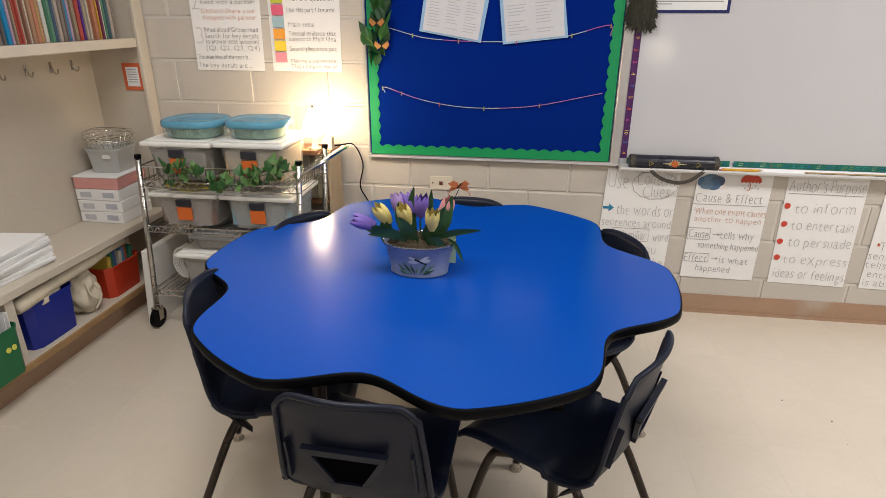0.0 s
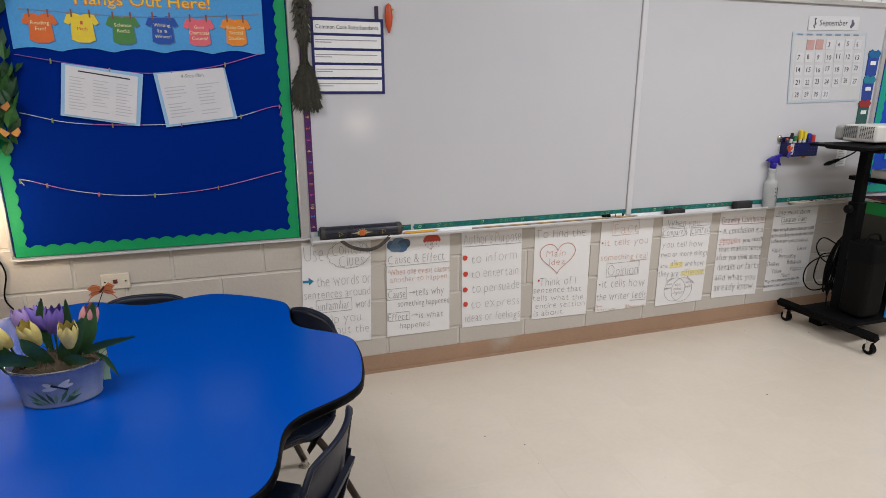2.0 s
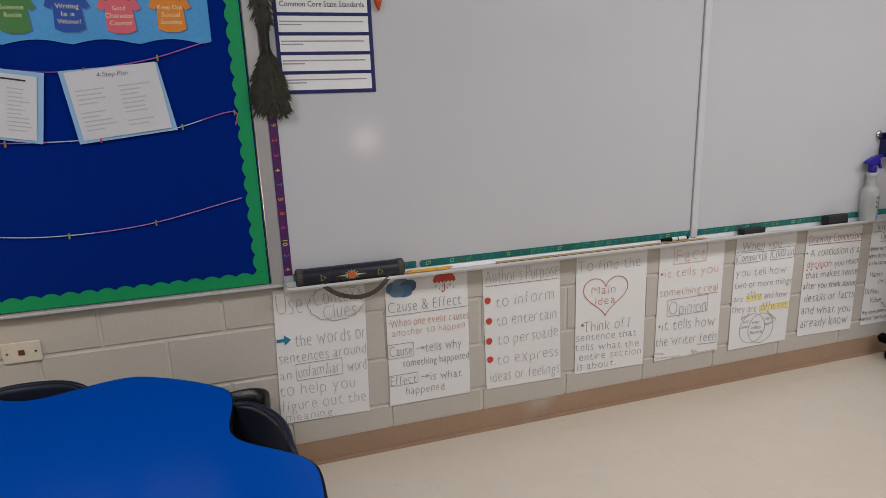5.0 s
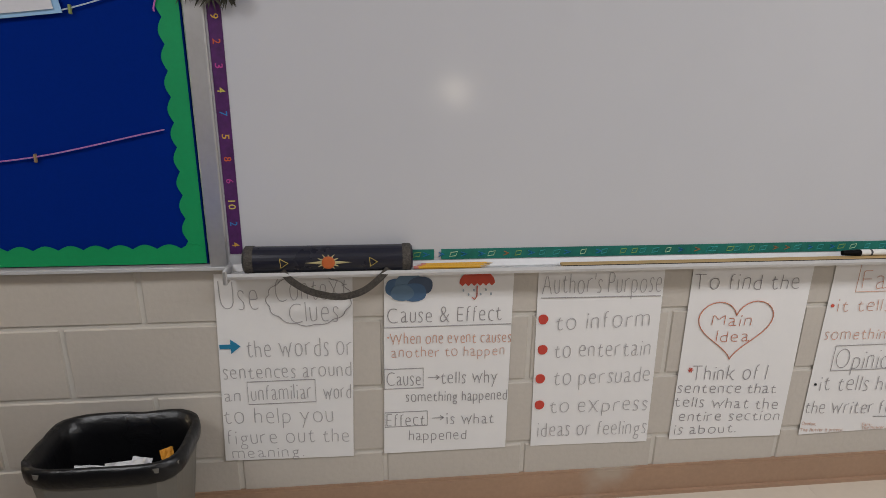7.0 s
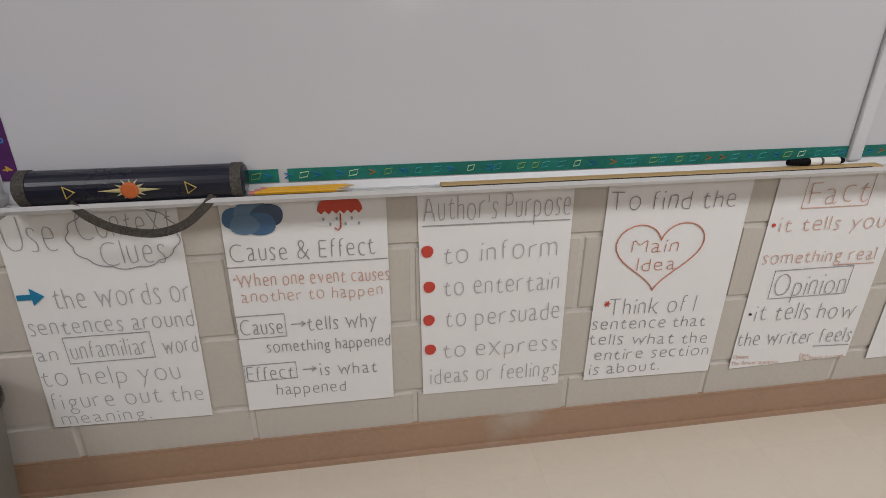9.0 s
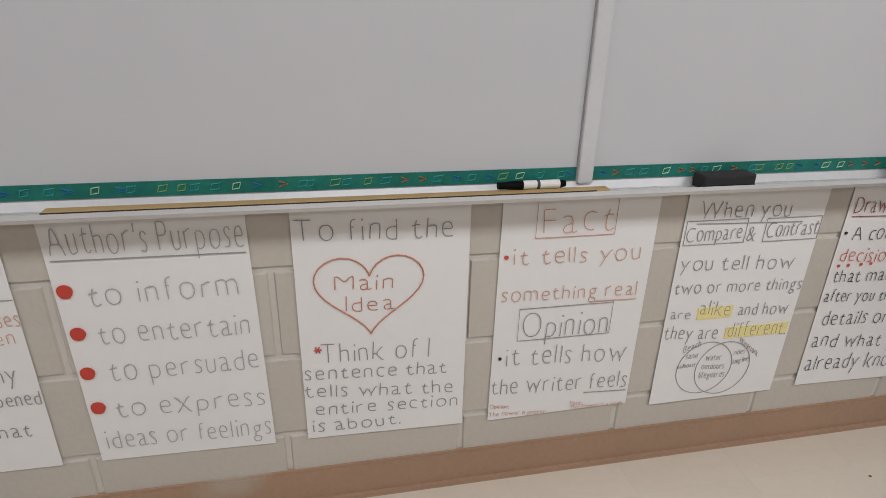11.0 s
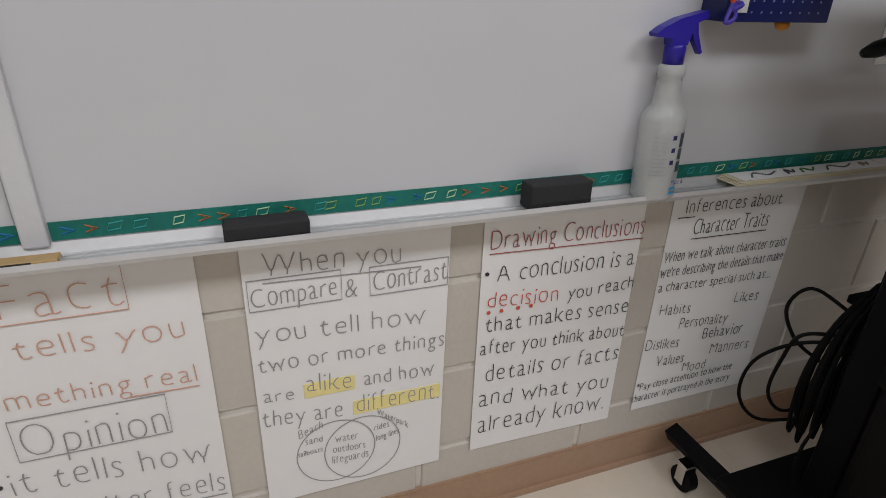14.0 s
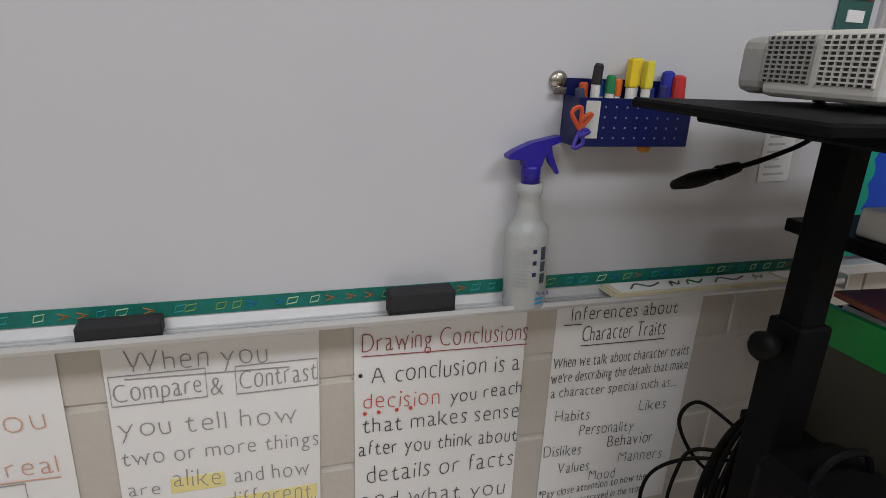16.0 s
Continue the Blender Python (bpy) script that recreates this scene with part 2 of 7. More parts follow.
def thinned(im):
    """Wears a filled shape down to a line one cell wide."""
    im = im.copy()
    while True:
        worn = False
        for step in (0, 1):
            p = [np.roll(im, (-dy, -dx), (0, 1)) for dy, dx in RING]
            count = sum(q.astype(int) for q in p)
            turns = sum((~p[k] & p[(k + 1) % 8]).astype(int) for k in range(8))
            if step == 0:
                keep = (p[0] & p[2] & p[4]) | (p[2] & p[4] & p[6])
            else:
                keep = (p[0] & p[2] & p[6]) | (p[0] & p[4] & p[6])
            gone = im & (count >= 2) & (count <= 6) & (turns == 1) & ~keep
            if gone.any():
                im &= ~gone
                worn = True
        if not worn:
            return im


def glyph(ch, res=64):
    """The pen strokes down the middle of a built-in letter: its width and lines of points."""
    if ch in GLYPHS:
        return GLYPHS[ch]
    cu = bpy.data.curves.new("letters", "FONT")
    cu.body, cu.size, cu.resolution_u = ch, 1.0, 4
    ob = new("letters", cu)
    dg = bpy.context.evaluated_depsgraph_get()
    dg.update()
    me = bpy.data.meshes.new_from_object(ob.evaluated_get(dg))
    bpy.data.objects.remove(ob)
    me.calc_loop_triangles()
    co = np.array([(v.co.x, v.co.y) for v in me.vertices])
    tris = [tuple(t.vertices) for t in me.loop_triangles]
    bpy.data.meshes.remove(me)
    x0, y0 = co.min(0) - 4 / res
    wide, high = np.ceil((co.max(0) + 4 / res - (x0, y0)) * res).astype(int)
    gx, gy = np.meshgrid(x0 + (np.arange(wide) + 0.5) / res, y0 + (np.arange(high) + 0.5) / res)
    im = np.zeros((high, wide), bool)
    for i, j, k in tris:
        a, b, c = co[i], co[j], co[k]
        d = [(q[0] - p[0]) * (gy - p[1]) - (q[1] - p[1]) * (gx - p[0]) for p, q in ((a, b), (b, c), (c, a))]
        im |= ((d[0] >= -1e-9) & (d[1] >= -1e-9) & (d[2] >= -1e-9)) | ((d[0] <= 1e-9) & (d[1] <= 1e-9) & (d[2] <= 1e-9))
    cells = {(int(r), int(c)) for r, c in zip(*np.nonzero(thinned(im)))}

    def beside(p):
        near = [(p[0] + dy, p[1] + dx) for dy, dx in RING if (p[0] + dy, p[1] + dx) in cells]
        square = {q for q in near if q[0] == p[0] or q[1] == p[1]}
        return [q for q in near if q in square or not ({(q[0], p[1]), (p[0], q[1])} & square)]

    ties = {p: beside(p) for p in cells}
    ends = [p for p in sorted(cells) if len(ties[p]) != 2]
    done, lines = set(), []

    def follow(p, q):
        line = [p, q]
        done.add((p, q))
        while len(ties[line[-1]]) == 2:
            on_ = [r for r in ties[line[-1]] if r != line[-2]]
            if not on_ or (line[-1], on_[0]) in done:
                break
            done.add((line[-1], on_[0]))
            line.append(on_[0])
        for u, v in zip(line, line[1:]):
            done.add((v, u))
        return line

    for p in ends:
        if not ties[p]:
            lines.append([p, (p[0], p[1] + 1)])
        for q in ties[p]:
            if (p, q) not in done:
                lines.append(follow(p, q))
    for p in sorted(cells):
        for q in ties[p]:
            if (p, q) not in done:
                lines.append(follow(p, q))
    out = []
    for line in lines:
        spur = (len(ties[line[0]]) == 1) != (len(ties.get(line[-1], ())) == 1)
        if spur and len(line) < 6 and len(cells) > 14:
            continue
        pts = np.array([(x0 + (c + 0.5) / res, y0 + (r + 0.5) / res) for r, c in line])
        for _ in range(4):
            if len(pts) > 2:
                pts[1:-1] = (pts[:-2] + 2 * pts[1:-1] + pts[2:]) / 4
        pick = sorted(set(list(range(0, len(pts), 4)) + [len(pts) - 1]))
        out.append(pts[pick])
    GLYPHS[ch] = (co[:, 0].min(), np.ptp(co[:, 0]), out)
    return GLYPHS[ch]


def handwrite(parent, text, x, z, w, h, material, y=-0.0024, rise=0.0, pen=0.0012, seed=0):
    """Words in pen strokes, each letter set a little unevenly: start, baseline, width, cap height."""
    rr = random.Random(text + str(seed))
    lines, at = [], 0.0
    for ch in text:
        if ch == " ":
            at += 0.27
            continue
        left, wide, strokes = glyph(ch)
        lift, tall, tilt = rr.uniform(-0.02, 0.02), rr.uniform(0.95, 1.08) * (1.14 if ch in "acemnorsuvwxz" else 1.0), rr.uniform(-0.06, 0.06)
        for line in strokes:
            q = line.copy()
            q[:, 1] = q[:, 1] * tall + lift
            q[:, 0] = q[:, 0] - left + at + tilt * q[:, 1]
            lines.append(q)
        at += wide + 0.1 + rr.uniform(-0.015, 0.025)
    at -= 0.1
    verts, faces = [], []
    for line in lines:
        p = np.stack([line[:, 0] / at * w, line[:, 1] / 0.66 * h + line[:, 0] / at * rise], 1)
        d = np.gradient(p, axis=0)
        d /= np.maximum(np.linalg.norm(d, axis=1, keepdims=True), 1e-9)
        nib = pen * 1.6 if np.ptp(line, axis=0).max() < 0.06 else pen
        n2 = np.stack([-d[:, 1], d[:, 0]], 1) * nib
        p[0] -= d[0] * nib * 0.7
        p[-1] += d[-1] * nib * 0.7
        o = len(verts)
        for a, b in zip(p, n2):
            verts += [(a[0] - b[0], 0.0, a[1] - b[1]), (a[0], -0.0004, a[1]), (a[0] + b[0], 0.0, a[1] + b[1])]
        for k in range(len(p) - 1):
            i = o + 3 * k
            faces += [(i, i + 1, i + 4, i + 3), (i + 1, i + 2, i + 5, i + 4)]
    me = bpy.data.meshes.new("lettering")
    me.from_pydata(verts, [], faces)
    me.materials.append(material)
    ob = new("lettering", me)
    ob.parent = parent
    ob.location = (x, y, z)
    return ob


def smooth_pairs(pts, n=5):
    return [(p.x, p.z) for p in smooth_line([(x, 0, z) for x, z in pts], n)]


def stroke(parent, pts, material, r=0.0012, y=-0.0025, closed=False, name="pen_line"):
    return part(name, tube([(x, y, z) for x, z in pts], r, 5, closed=closed), material, parent)


# ---- structure ----
wall_n = tagged(part("wall_north", box(-3.3, 4.7, 0.005, 0.2, -0.1, 2.9), M_MORTAR), "painted concrete block classroom wall", "wall", kind="structure")
tagged(part("wall_west", box(-3.3, -3.08, -7.2, 0.005, -0.1, 2.9), M_PLASTER), "cream painted plaster wall", "wall", kind="structure")
tagged(part("wall_east", box(4.5, 4.7, -7.2, 0.005, -0.1, 2.9), M_PLASTER), "cream painted plaster wall", "wall", kind="structure")
tagged(part("wall_south", box(-3.3, 4.7, -7.4, -7.2, -0.1, 2.9), M_PLASTER), "cream painted plaster wall", "wall", kind="structure")
floor = tagged(part("floor", box(-3.3, 4.7, -7.4, 0.2, -0.12, -0.0012), M_JOINT), "worn beige vinyl tile floor", "floor", kind="structure")
tagged(part("ceiling", box(-3.3, 4.7, -7.4, 0.2, 2.8, 2.9), M_CEIL), "white ceiling tiles", "ceiling", kind="structure")
base_bm = bmesh.new()
for z0, z1, d in ((0.0, 0.012, 0.016), (0.012, 0.092, 0.007), (0.092, 0.1, 0.0045)):
    box(-2.74, 4.5, -d, 0.004, z0, z1, 0.0, bm=base_bm)
tagged(part("baseboard", base_bm, M_BASE), "brown rubber cove base along the block wall", "baseboard", kind="structure")

# ---- table ----
def table_outline(grow=0.0, n=180):
    pts = []
    for i in range(n):
        a = 360 * i / n
        d = ((a - 24.5 + 30) % 60) - 30
        r = 0.742
        if abs(d) < 19.5:
            r -= 0.114 * (0.5 + 0.5 * math.cos(math.pi * d / 19.5)) ** 0.9
        r += grow
        pts.append((r * math.cos(radians(a)), r * math.sin(radians(a))))
    return pts


table = thing("activity_table", (-1.124, -1.19, 0), "flower shaped blue laminate table with black edge", "table")
part("tabletop", slab(table_outline(-0.006), 0.674, 0.7), M_TABLE, table)
edge = bmesh.new()
o_in, o_out = table_outline(-0.0055), table_outline(0.0)
rows = []
for outline, z in ((o_in, 0.6995), (table_outline(-0.002), 0.6985), (o_out, 0.694), (table_outline(0.001), 0.685), (o_out, 0.676), (table_outline(-0.006), 0.670), (table_outline(-0.03), 0.669), (table_outline(-0.03), 0.6735)):
    rows.append([edge.verts.new((x, y, z)) for x, y in outline])
for a, b in zip(rows, rows[1:]):
    for k in range(len(a)):
        edge.faces.new((a[k], a[(k + 1) % len(a)], b[(k + 1) % len(a)], b[k]))
bmesh.ops.recalc_face_normals(edge, faces=edge.faces)
part("edge_band", edge, M_BLACKEDGE, table, "black rubber edge band", smooth=True)
for a in (57, 147, 237, 327):
    c, s = math.cos(radians(a)), math.sin(radians(a))
    leg = part("leg", tube([(0.47 * c, 0.47 * s, 0.67), (0.48 * c, 0.48 * s, 0.3), (0.49 * c, 0.49 * s, 0.03)], [0.021, 0.019, 0.016], 12), M_LEG, table, smooth=True)
    part("glide", lathe([(0.02, 0.0), (0.021, 0.015), (0.012, 0.035)], 12, cx=0.49 * c, cy=0.49 * s), M_NICKEL, leg)
    part("bracket", box(0.47 * c - 0.05, 0.47 * c + 0.05, 0.47 * s - 0.05, 0.47 * s + 0.05, 0.655, 0.6735), M_BLACK, leg)

# ---- chairs ----
M_HOLE_SHADE = mat("opening_shade", (0.002, 0.002, 0.003), 0.9, ior=1.05, bump=0.0)
CHAIR_PROFILE = smooth_line([(0, 0.21, 0.352), (0, 0.185, 0.376), (0, 0.12, 0.384), (0, 0.0, 0.374), (0, -0.10, 0.370), (0, -0.165, 0.388), (0, -0.200, 0.445), (0, -0.216, 0.54), (0, -0.231, 0.63), (0, -0.246, 0.712)], 5)


def chair_shell():
    bm = bmesh.new()
    n, m = len(CHAIR_PROFILE), 14
    grid = []
    for i, p in enumerate(CHAIR_PROFILE):
        f = i / (n - 1)
        half = 0.19 if f < 0.45 else 0.19 - 0.035 * (f - 0.45) / 0.55
        if f > 0.93:
            half -= 0.03 * ((f - 0.93) / 0.07) ** 2.5
        if f < 0.08:
            half -= 0.012 * ((0.08 - f) / 0.08) ** 2
        row = []
        for k in range(m + 1):
            u = 2 * k / m - 1
            bow = 0.03 * u * u
            lift = Vector((0, 0, bow)) if f < 0.4 else Vector((0, bow * 0.9, 0)) if f > 0.6 else Vector((0, bow * 0.5, bow * 0.6))
            drop = -0.012 * u ** 4 if f > 0.95 else 0
            row.append(bm.verts.new(Vector((u * half, p.y, p.z + drop)) + lift))
        grid.append(row)
    for a, b in zip(grid, grid[1:]):
        for k in range(m):
            bm.faces.new((a[k], a[k + 1], b[k + 1], b[k]))
    bmesh.ops.recalc_face_normals(bm, faces=bm.faces)
    bmesh.ops.solidify(bm, geom=bm.faces[:], thickness=0.009)
    # rolled rim along both sides and the top
    rim = [row[0].co.copy() for row in grid] + [v.co.copy() for v in grid[-1][1:-1]] + [row[-1].co.copy() for row in grid[::-1]]
    tube(rim, 0.0075, 6, bm=bm)
    return bm


def build_chair():
    ch = thing("school_chair", (0, 0, 0), "navy plastic school chair with tubular legs tucked under table", "chair", "chairs round the table")
    shell = part("seat_shell", chair_shell(), M_NAVY, ch, smooth=True)
    # grip recess and ribs on the rear of the back
    lean = pose(0, -0.2285, 0.578, 10)
    part("grip_bar", prism([(-0.098, 0.006), (0.098, 0.006), (0.09, -0.012), (-0.09, -0.012)], -0.011, 0.004), M_NAVY, ch, "moulded grip on back", at=lean)
    for s in (-1, 1):
        part("grip_side", prism([(s * 0.092, -0.013), (s * 0.078, -0.013), (s * 0.031, -0.098), (s * 0.044, -0.098)], -0.008, 0.004), M_NAVY, ch, at=lean)
        part("back_rib", prism([(s * 0.142, -0.01), (s * 0.147, -0.01), (s * 0.152, -0.125), (s * 0.145, -0.125)], 0.012, 0.03), M_NAVY, ch, at=lean)
    part("grip_foot", prism([(-0.044, -0.099), (0.044, -0.099), (0.042, -0.112), (-0.042, -0.112)], -0.008, 0.006), M_NAVY, ch, at=lean)
    # no real hole: a plate whose near-black colour stands for its inner shade
    part("grip_hole", prism([(-0.077, -0.0125), (0.077, -0.0125), (0.031, -0.0985), (-0.031, -0.0985)], -0.0015, 0.004), M_HOLE_SHADE, ch, "near-black plate painted as the shaded grip opening", at=lean)
    for sx in (-1, 1):
        for sy in (-1, 1):
            if sy < 0:
                pts = [(sx * 0.13, 0.02, 0.36), (sx * 0.135, -0.085, 0.352), (sx * 0.15, -0.14, 0.305), (sx * 0.185, -0.255, 0.03)]
            else:
                pts = [(sx * 0.13, -0.02, 0.36), (sx * 0.135, 0.09, 0.352), (sx * 0.15, 0.135, 0.305), (sx * 0.175, 0.205, 0.03)]
            leg = part("leg", tube(smooth_line(pts, 5), 0.0125, 10), M_LEG, ch, smooth=True)
            x, y, _ = pts[-1]
            part("glide", lathe([(0.019, 0.0), (0.021, 0.006), (0.012, 0.014), (0.013, 0.02), (0.0135, 0.034)], 12, cx=x, cy=y), M_NICKEL, leg, "worn nickel swivel glide", smooth=True)
    part("cross_bar", tube([(-0.13, -0.02, 0.355), (0.13, -0.02, 0.355)], 0.01, 8), M_LEG, ch)
    return ch


CHAIRS = [(262.5, 0.515, 5), (319, 0.53, 14), (208.2, 0.485, -18.2), (149, 0.44, 0), (86, 0.447, -2), (24, 0.475, 3)]
first = None
for a, r, twist in CHAIRS:
    m = pose(-1.124 + r * math.cos(radians(a)), -1.19 + r * math.sin(radians(a)), 0, 0, 0, a + 90 + twist)
    if first is None:
        first = build_chair()
        first.matrix_basis = m
    else:
        copy_thing(first, m)

# ---- writing boards ----
board = thing("whiteboard", (0, 0, 0), "long wall whiteboard in two panels with aluminium frame", "whiteboard")
part("panel", box(-0.41, 1.381, -0.012, 0.004, 0.765, 1.95, 0.001), M_BOARD, board)
part("panel", box(1.412, 3.17, -0.012, 0.004, 0.765, 1.95, 0.001), M_BOARD, board)
part("divider", box(1.380, 1.413, -0.022, 0.004, 0.768, 1.95, 0.004, 2), mat("joint_enamel", (0.60, 0.60, 0.625), 0.35, vary=0.04), board, "white enamelled joint strip")
# grey sliver paints the shaded left flank of the joint strip
part("joint_gap", box(1.3775, 1.3798, -0.016, 0.004, 0.805, 1.95), flat(0.32, 0.32, 0.33), board)
part("side_frame", box(-0.452, -0.408, -0.026, 0.004, 0.765, 1.95, 0.003), M_ALU, board)
part("side_frame", box(3.168, 3.2, -0.026, 0.004, 0.765, 1.95, 0.003), M_ALU, board)
top_bm = box(-0.452, 3.2, -0.03, 0.004, 1.95, 1.978, 0.003)
part("top_rail", top_bm, M_ALU, board)
tray = bmesh.new()
prism([(0.004, 0.742), (-0.055, 0.748), (-0.068, 0.752), (-0.072, 0.760), (-0.070, 0.768), (-0.064, 0.766), (-0.058, 0.758), (-0.02, 0.757), (-0.013, 0.772), (0.004, 0.772)], -0.408, 3.21, tray)
for v in tray.verts:
    v.co = Vector((v.co.y, v.co.x, v.co.z))
bmesh.ops.recalc_face_normals(tray, faces=tray.faces)
part("tray", tray, M_ALUW, board, "aluminium pen tray")
for y0, y1, z1 in ((-0.0345, -0.032, 0.7595), (-0.0475, -0.0455, 0.7592)):
    part("tray_rib", box(-0.40, 3.20, y0, y1, 0.7565, z1), M_ALU, board)
for x in (-0.408, 3.21):
    part("tray_end", box(x - 0.004, x + 0.006, -0.074, 0.0, 0.74, 0.776, 0.002), M_ALU, board)

# strip of patterned border along the foot of the whiteboard
strip = thing("border_strip", (0, -0.013, 0.775), "teal printed border strip along the whiteboard foot", "border strip")
for x0, x1 in ((-0.372, 0.098), (0.116, 1.378), (1.415, 3.166)):
    part("strip", box(x0, x1, -0.0012, 0.0008, 0.0, 0.027), M_TEALBORDER, strip)
ICONS = [(0.42, 0.6, 0.38), (0.04, 0.3, 0.3), (0.02, 0.17, 0.4), (0.36, 0.15, 0.05), (0.22, 0.36, 0.1)]
rng = random.Random(4)
for i in range(104):
    x = -0.355 + 0.0338 * i + rng.uniform(-0.012, 0.012)
    if abs(x - 1.396) < 0.03:
        continue
    s, k = rng.uniform(0.0068, 0.0095), rng.randrange(5)
    if k in (0, 1, 4):
        pts = [(x - s, 0.007), (x + s * 0.8, 0.009), (x + s * 1.3, 0.02), (x - s * 0.6, 0.018)]
    else:
        pts = [(x - s, 0.008), (x + s, 0.0135), (x - s, 0.019), (x + s * 0.2, 0.0135)]
    part("printed_icon", tube([(px, -0.0014, pz) for px, pz in pts], 0.0013, 4, closed=True), flat(*ICONS[k]), strip)

# number strip up the whiteboard edge
num = thing("number_strip", (-0.39, -0.013, 0.80), "purple paper strip with coloured numbers", "border strip")
part("paper", box(-0.014, 0.016, -0.0012, 0.0008, 0.0, 1.14), mat("purple_print", (0.07, 0.012, 0.10), 0.6, vary=0.35, scale=30), num)
for i, ch in enumerate("4 2 10 6 8 5 7 4 3 2 9 6 8 7 5 1 3 6 2 8".split()):
    c = [(0.6, 0.35, 0.05), (0.03, 0.2, 0.5), (0.6, 0.5, 0.1), (0.45, 0.05, 0.25), (0.55, 0.1, 0.03)][i % 5]
    t = write(num, ch, -0.007, 0.03 + 0.052 * i, 0.011 * len(ch), 0.016, flat(*c), y=-0.0016, thin=0.006)
    t.rotation_euler = (0, radians(90), 0)

# ---- bulletin boards ----
def scallops(x0, x1, z0, z1, band, wave, n_per=0.055):
    """A border strip: straight outside, scalloped inside, as outline pieces of four sides."""
    bms = []
    def run(a, b, horizontal, outer, inner):
        n = max(2, int(abs(b - a) / n_per))
        steps = n * 8
        pts_in = []
        for i in range(steps + 1):
            u = a + (b - a) * i / steps
            w = abs(math.sin(math.pi * i / 8))
            v = inner + (wave * w if inner > outer else -wave * w)
            pts_in.append((u, v))
        bm = bmesh.new()
        rows = []
        for u, v in pts_in:
            p, q = ((u, outer), (u, v)) if horizontal else ((outer, u), (v, u))
            rows.append([bm.verts.new((p[0], y, p[1])) for y in (-0.0012, 0.0006)] + [bm.verts.new((q[0], y, q[1])) for y in (-0.0012, 0.0006)])
        for r0, r1 in zip(rows, rows[1:]):
            bm.faces.new((r0[0], r1[0], r1[2], r0[2]))
            bm.faces.new((r0[2], r1[2], r1[3], r0[3]))
            bm.faces.new((r0[0], r0[1], r1[1], r1[0]))
        bmesh.ops.recalc_face_normals(bm, faces=bm.faces)
        bms.append(bm)
    run(x0, x1, True, z0, z0 + band)
    run(x0, x1, True, z1, z1 - band)
    run(z0, z1, False, x0, x0 + band)
    run(z0, z1, False, x1, x1 - band)
    return bms


bb = thing("bulletin_board", (0, 0, 0), "bulletin board with blue paper and green scalloped border", "bulletin board")
part("backing", box(-1.632, -0.456, -0.018, 0.004, 0.779, 1.96, 0.002), M_BLUEPAPER, bb, "royal blue backing paper")
for k, bm in enumerate(scallops(-1.626, -0.459, 0.781, 1.955, 0.038, 0.011)):
    part("border", bm, M_GREENBORDER, bb, "green scalloped paper border", at=(0, -0.0195 if k > 1 else -0.0222, 0))
part("bottom_rail", prism([(-1.645, 0.762), (-0.41, 0.762), (-0.41, 0.7785), (-1.645, 0.7785)], -0.024, 0.004), M_ALU, bb, "dull aluminium rail")
part("rail_lip", box(-1.645, -0.41, -0.03, -0.0245, 0.764, 0.771), M_ALUW, bb)
part("side_rail", box(-1.645, -1.633, -0.024, 0.004, 0.791, 1.96), M_ALU, bb)
part("top_rail", box(-1.645, -0.456, -0.024, 0.004, 1.961, 1.978), M_ALU, bb)

bb2 = thing("bulletin_board", (0, 0, 0), "bulletin board with blue paper and teal border beside whiteboard", "bulletin board")
part("backing", box(3.215, 4.45, -0.018, 0.004, 0.80, 1.96, 0.002), mat("bright_blue_paper", (0.004, 0.06, 0.5), 0.6, vary=0.06, scale=2), bb2)
for k, bm in enumerate(scallops(3.216, 4.445, 0.803, 1.955, 0.045, 0.012)):
    part("border", bm, mat("teal_scallop", (0.01, 0.33, 0.24), 0.6), bb2, "teal scalloped paper border", at=(0, -0.0195 if k > 1 else -0.0222, 0))
part("bottom_rail", box(3.2, 4.45, -0.05, 0.004, 0.765, 0.79, 0.002), M_ALUW, bb2)
part("top_rail", box(3.2, 4.45, -0.024, 0.004, 1.961, 1.978), M_ALU, bb2)

# ---- poster sheets under the tray ----
WORDS_1 = [
    ('Use', 0.020, 0.475, 0.098, 0.079, 0.000, 'ink'),
    ('Context', 0.157, 0.495, 0.184, 0.068, 0.004, 'ink'),
    ('Clues', 0.189, 0.436, 0.127, 0.060, 0.000, 'ink'),
    ('the words or', 0.075, 0.342, 0.274, 0.055, -0.005, 'ink'),
    ('sentences around', 0.010, 0.281, 0.334, 0.042, -0.005, 'ink'),
    ('an', 0.006, 0.215, 0.045, 0.034, -0.001, 'ink'),
    ('unfamiliar', 0.076, 0.213, 0.160, 0.047, 0.000, 'ink'),
    ('word', 0.266, 0.208, 0.075, 0.045, 0.001, 'ink'),
    ('to help you', -0.001, 0.146, 0.293, 0.048, -0.010, 'ink'),
    ('figure out the', 0.001, 0.082, 0.332, 0.046, -0.011, 'ink'),
    ('meaning.', 0.012, 0.037, 0.195, 0.033, -0.005, 'ink'),
]
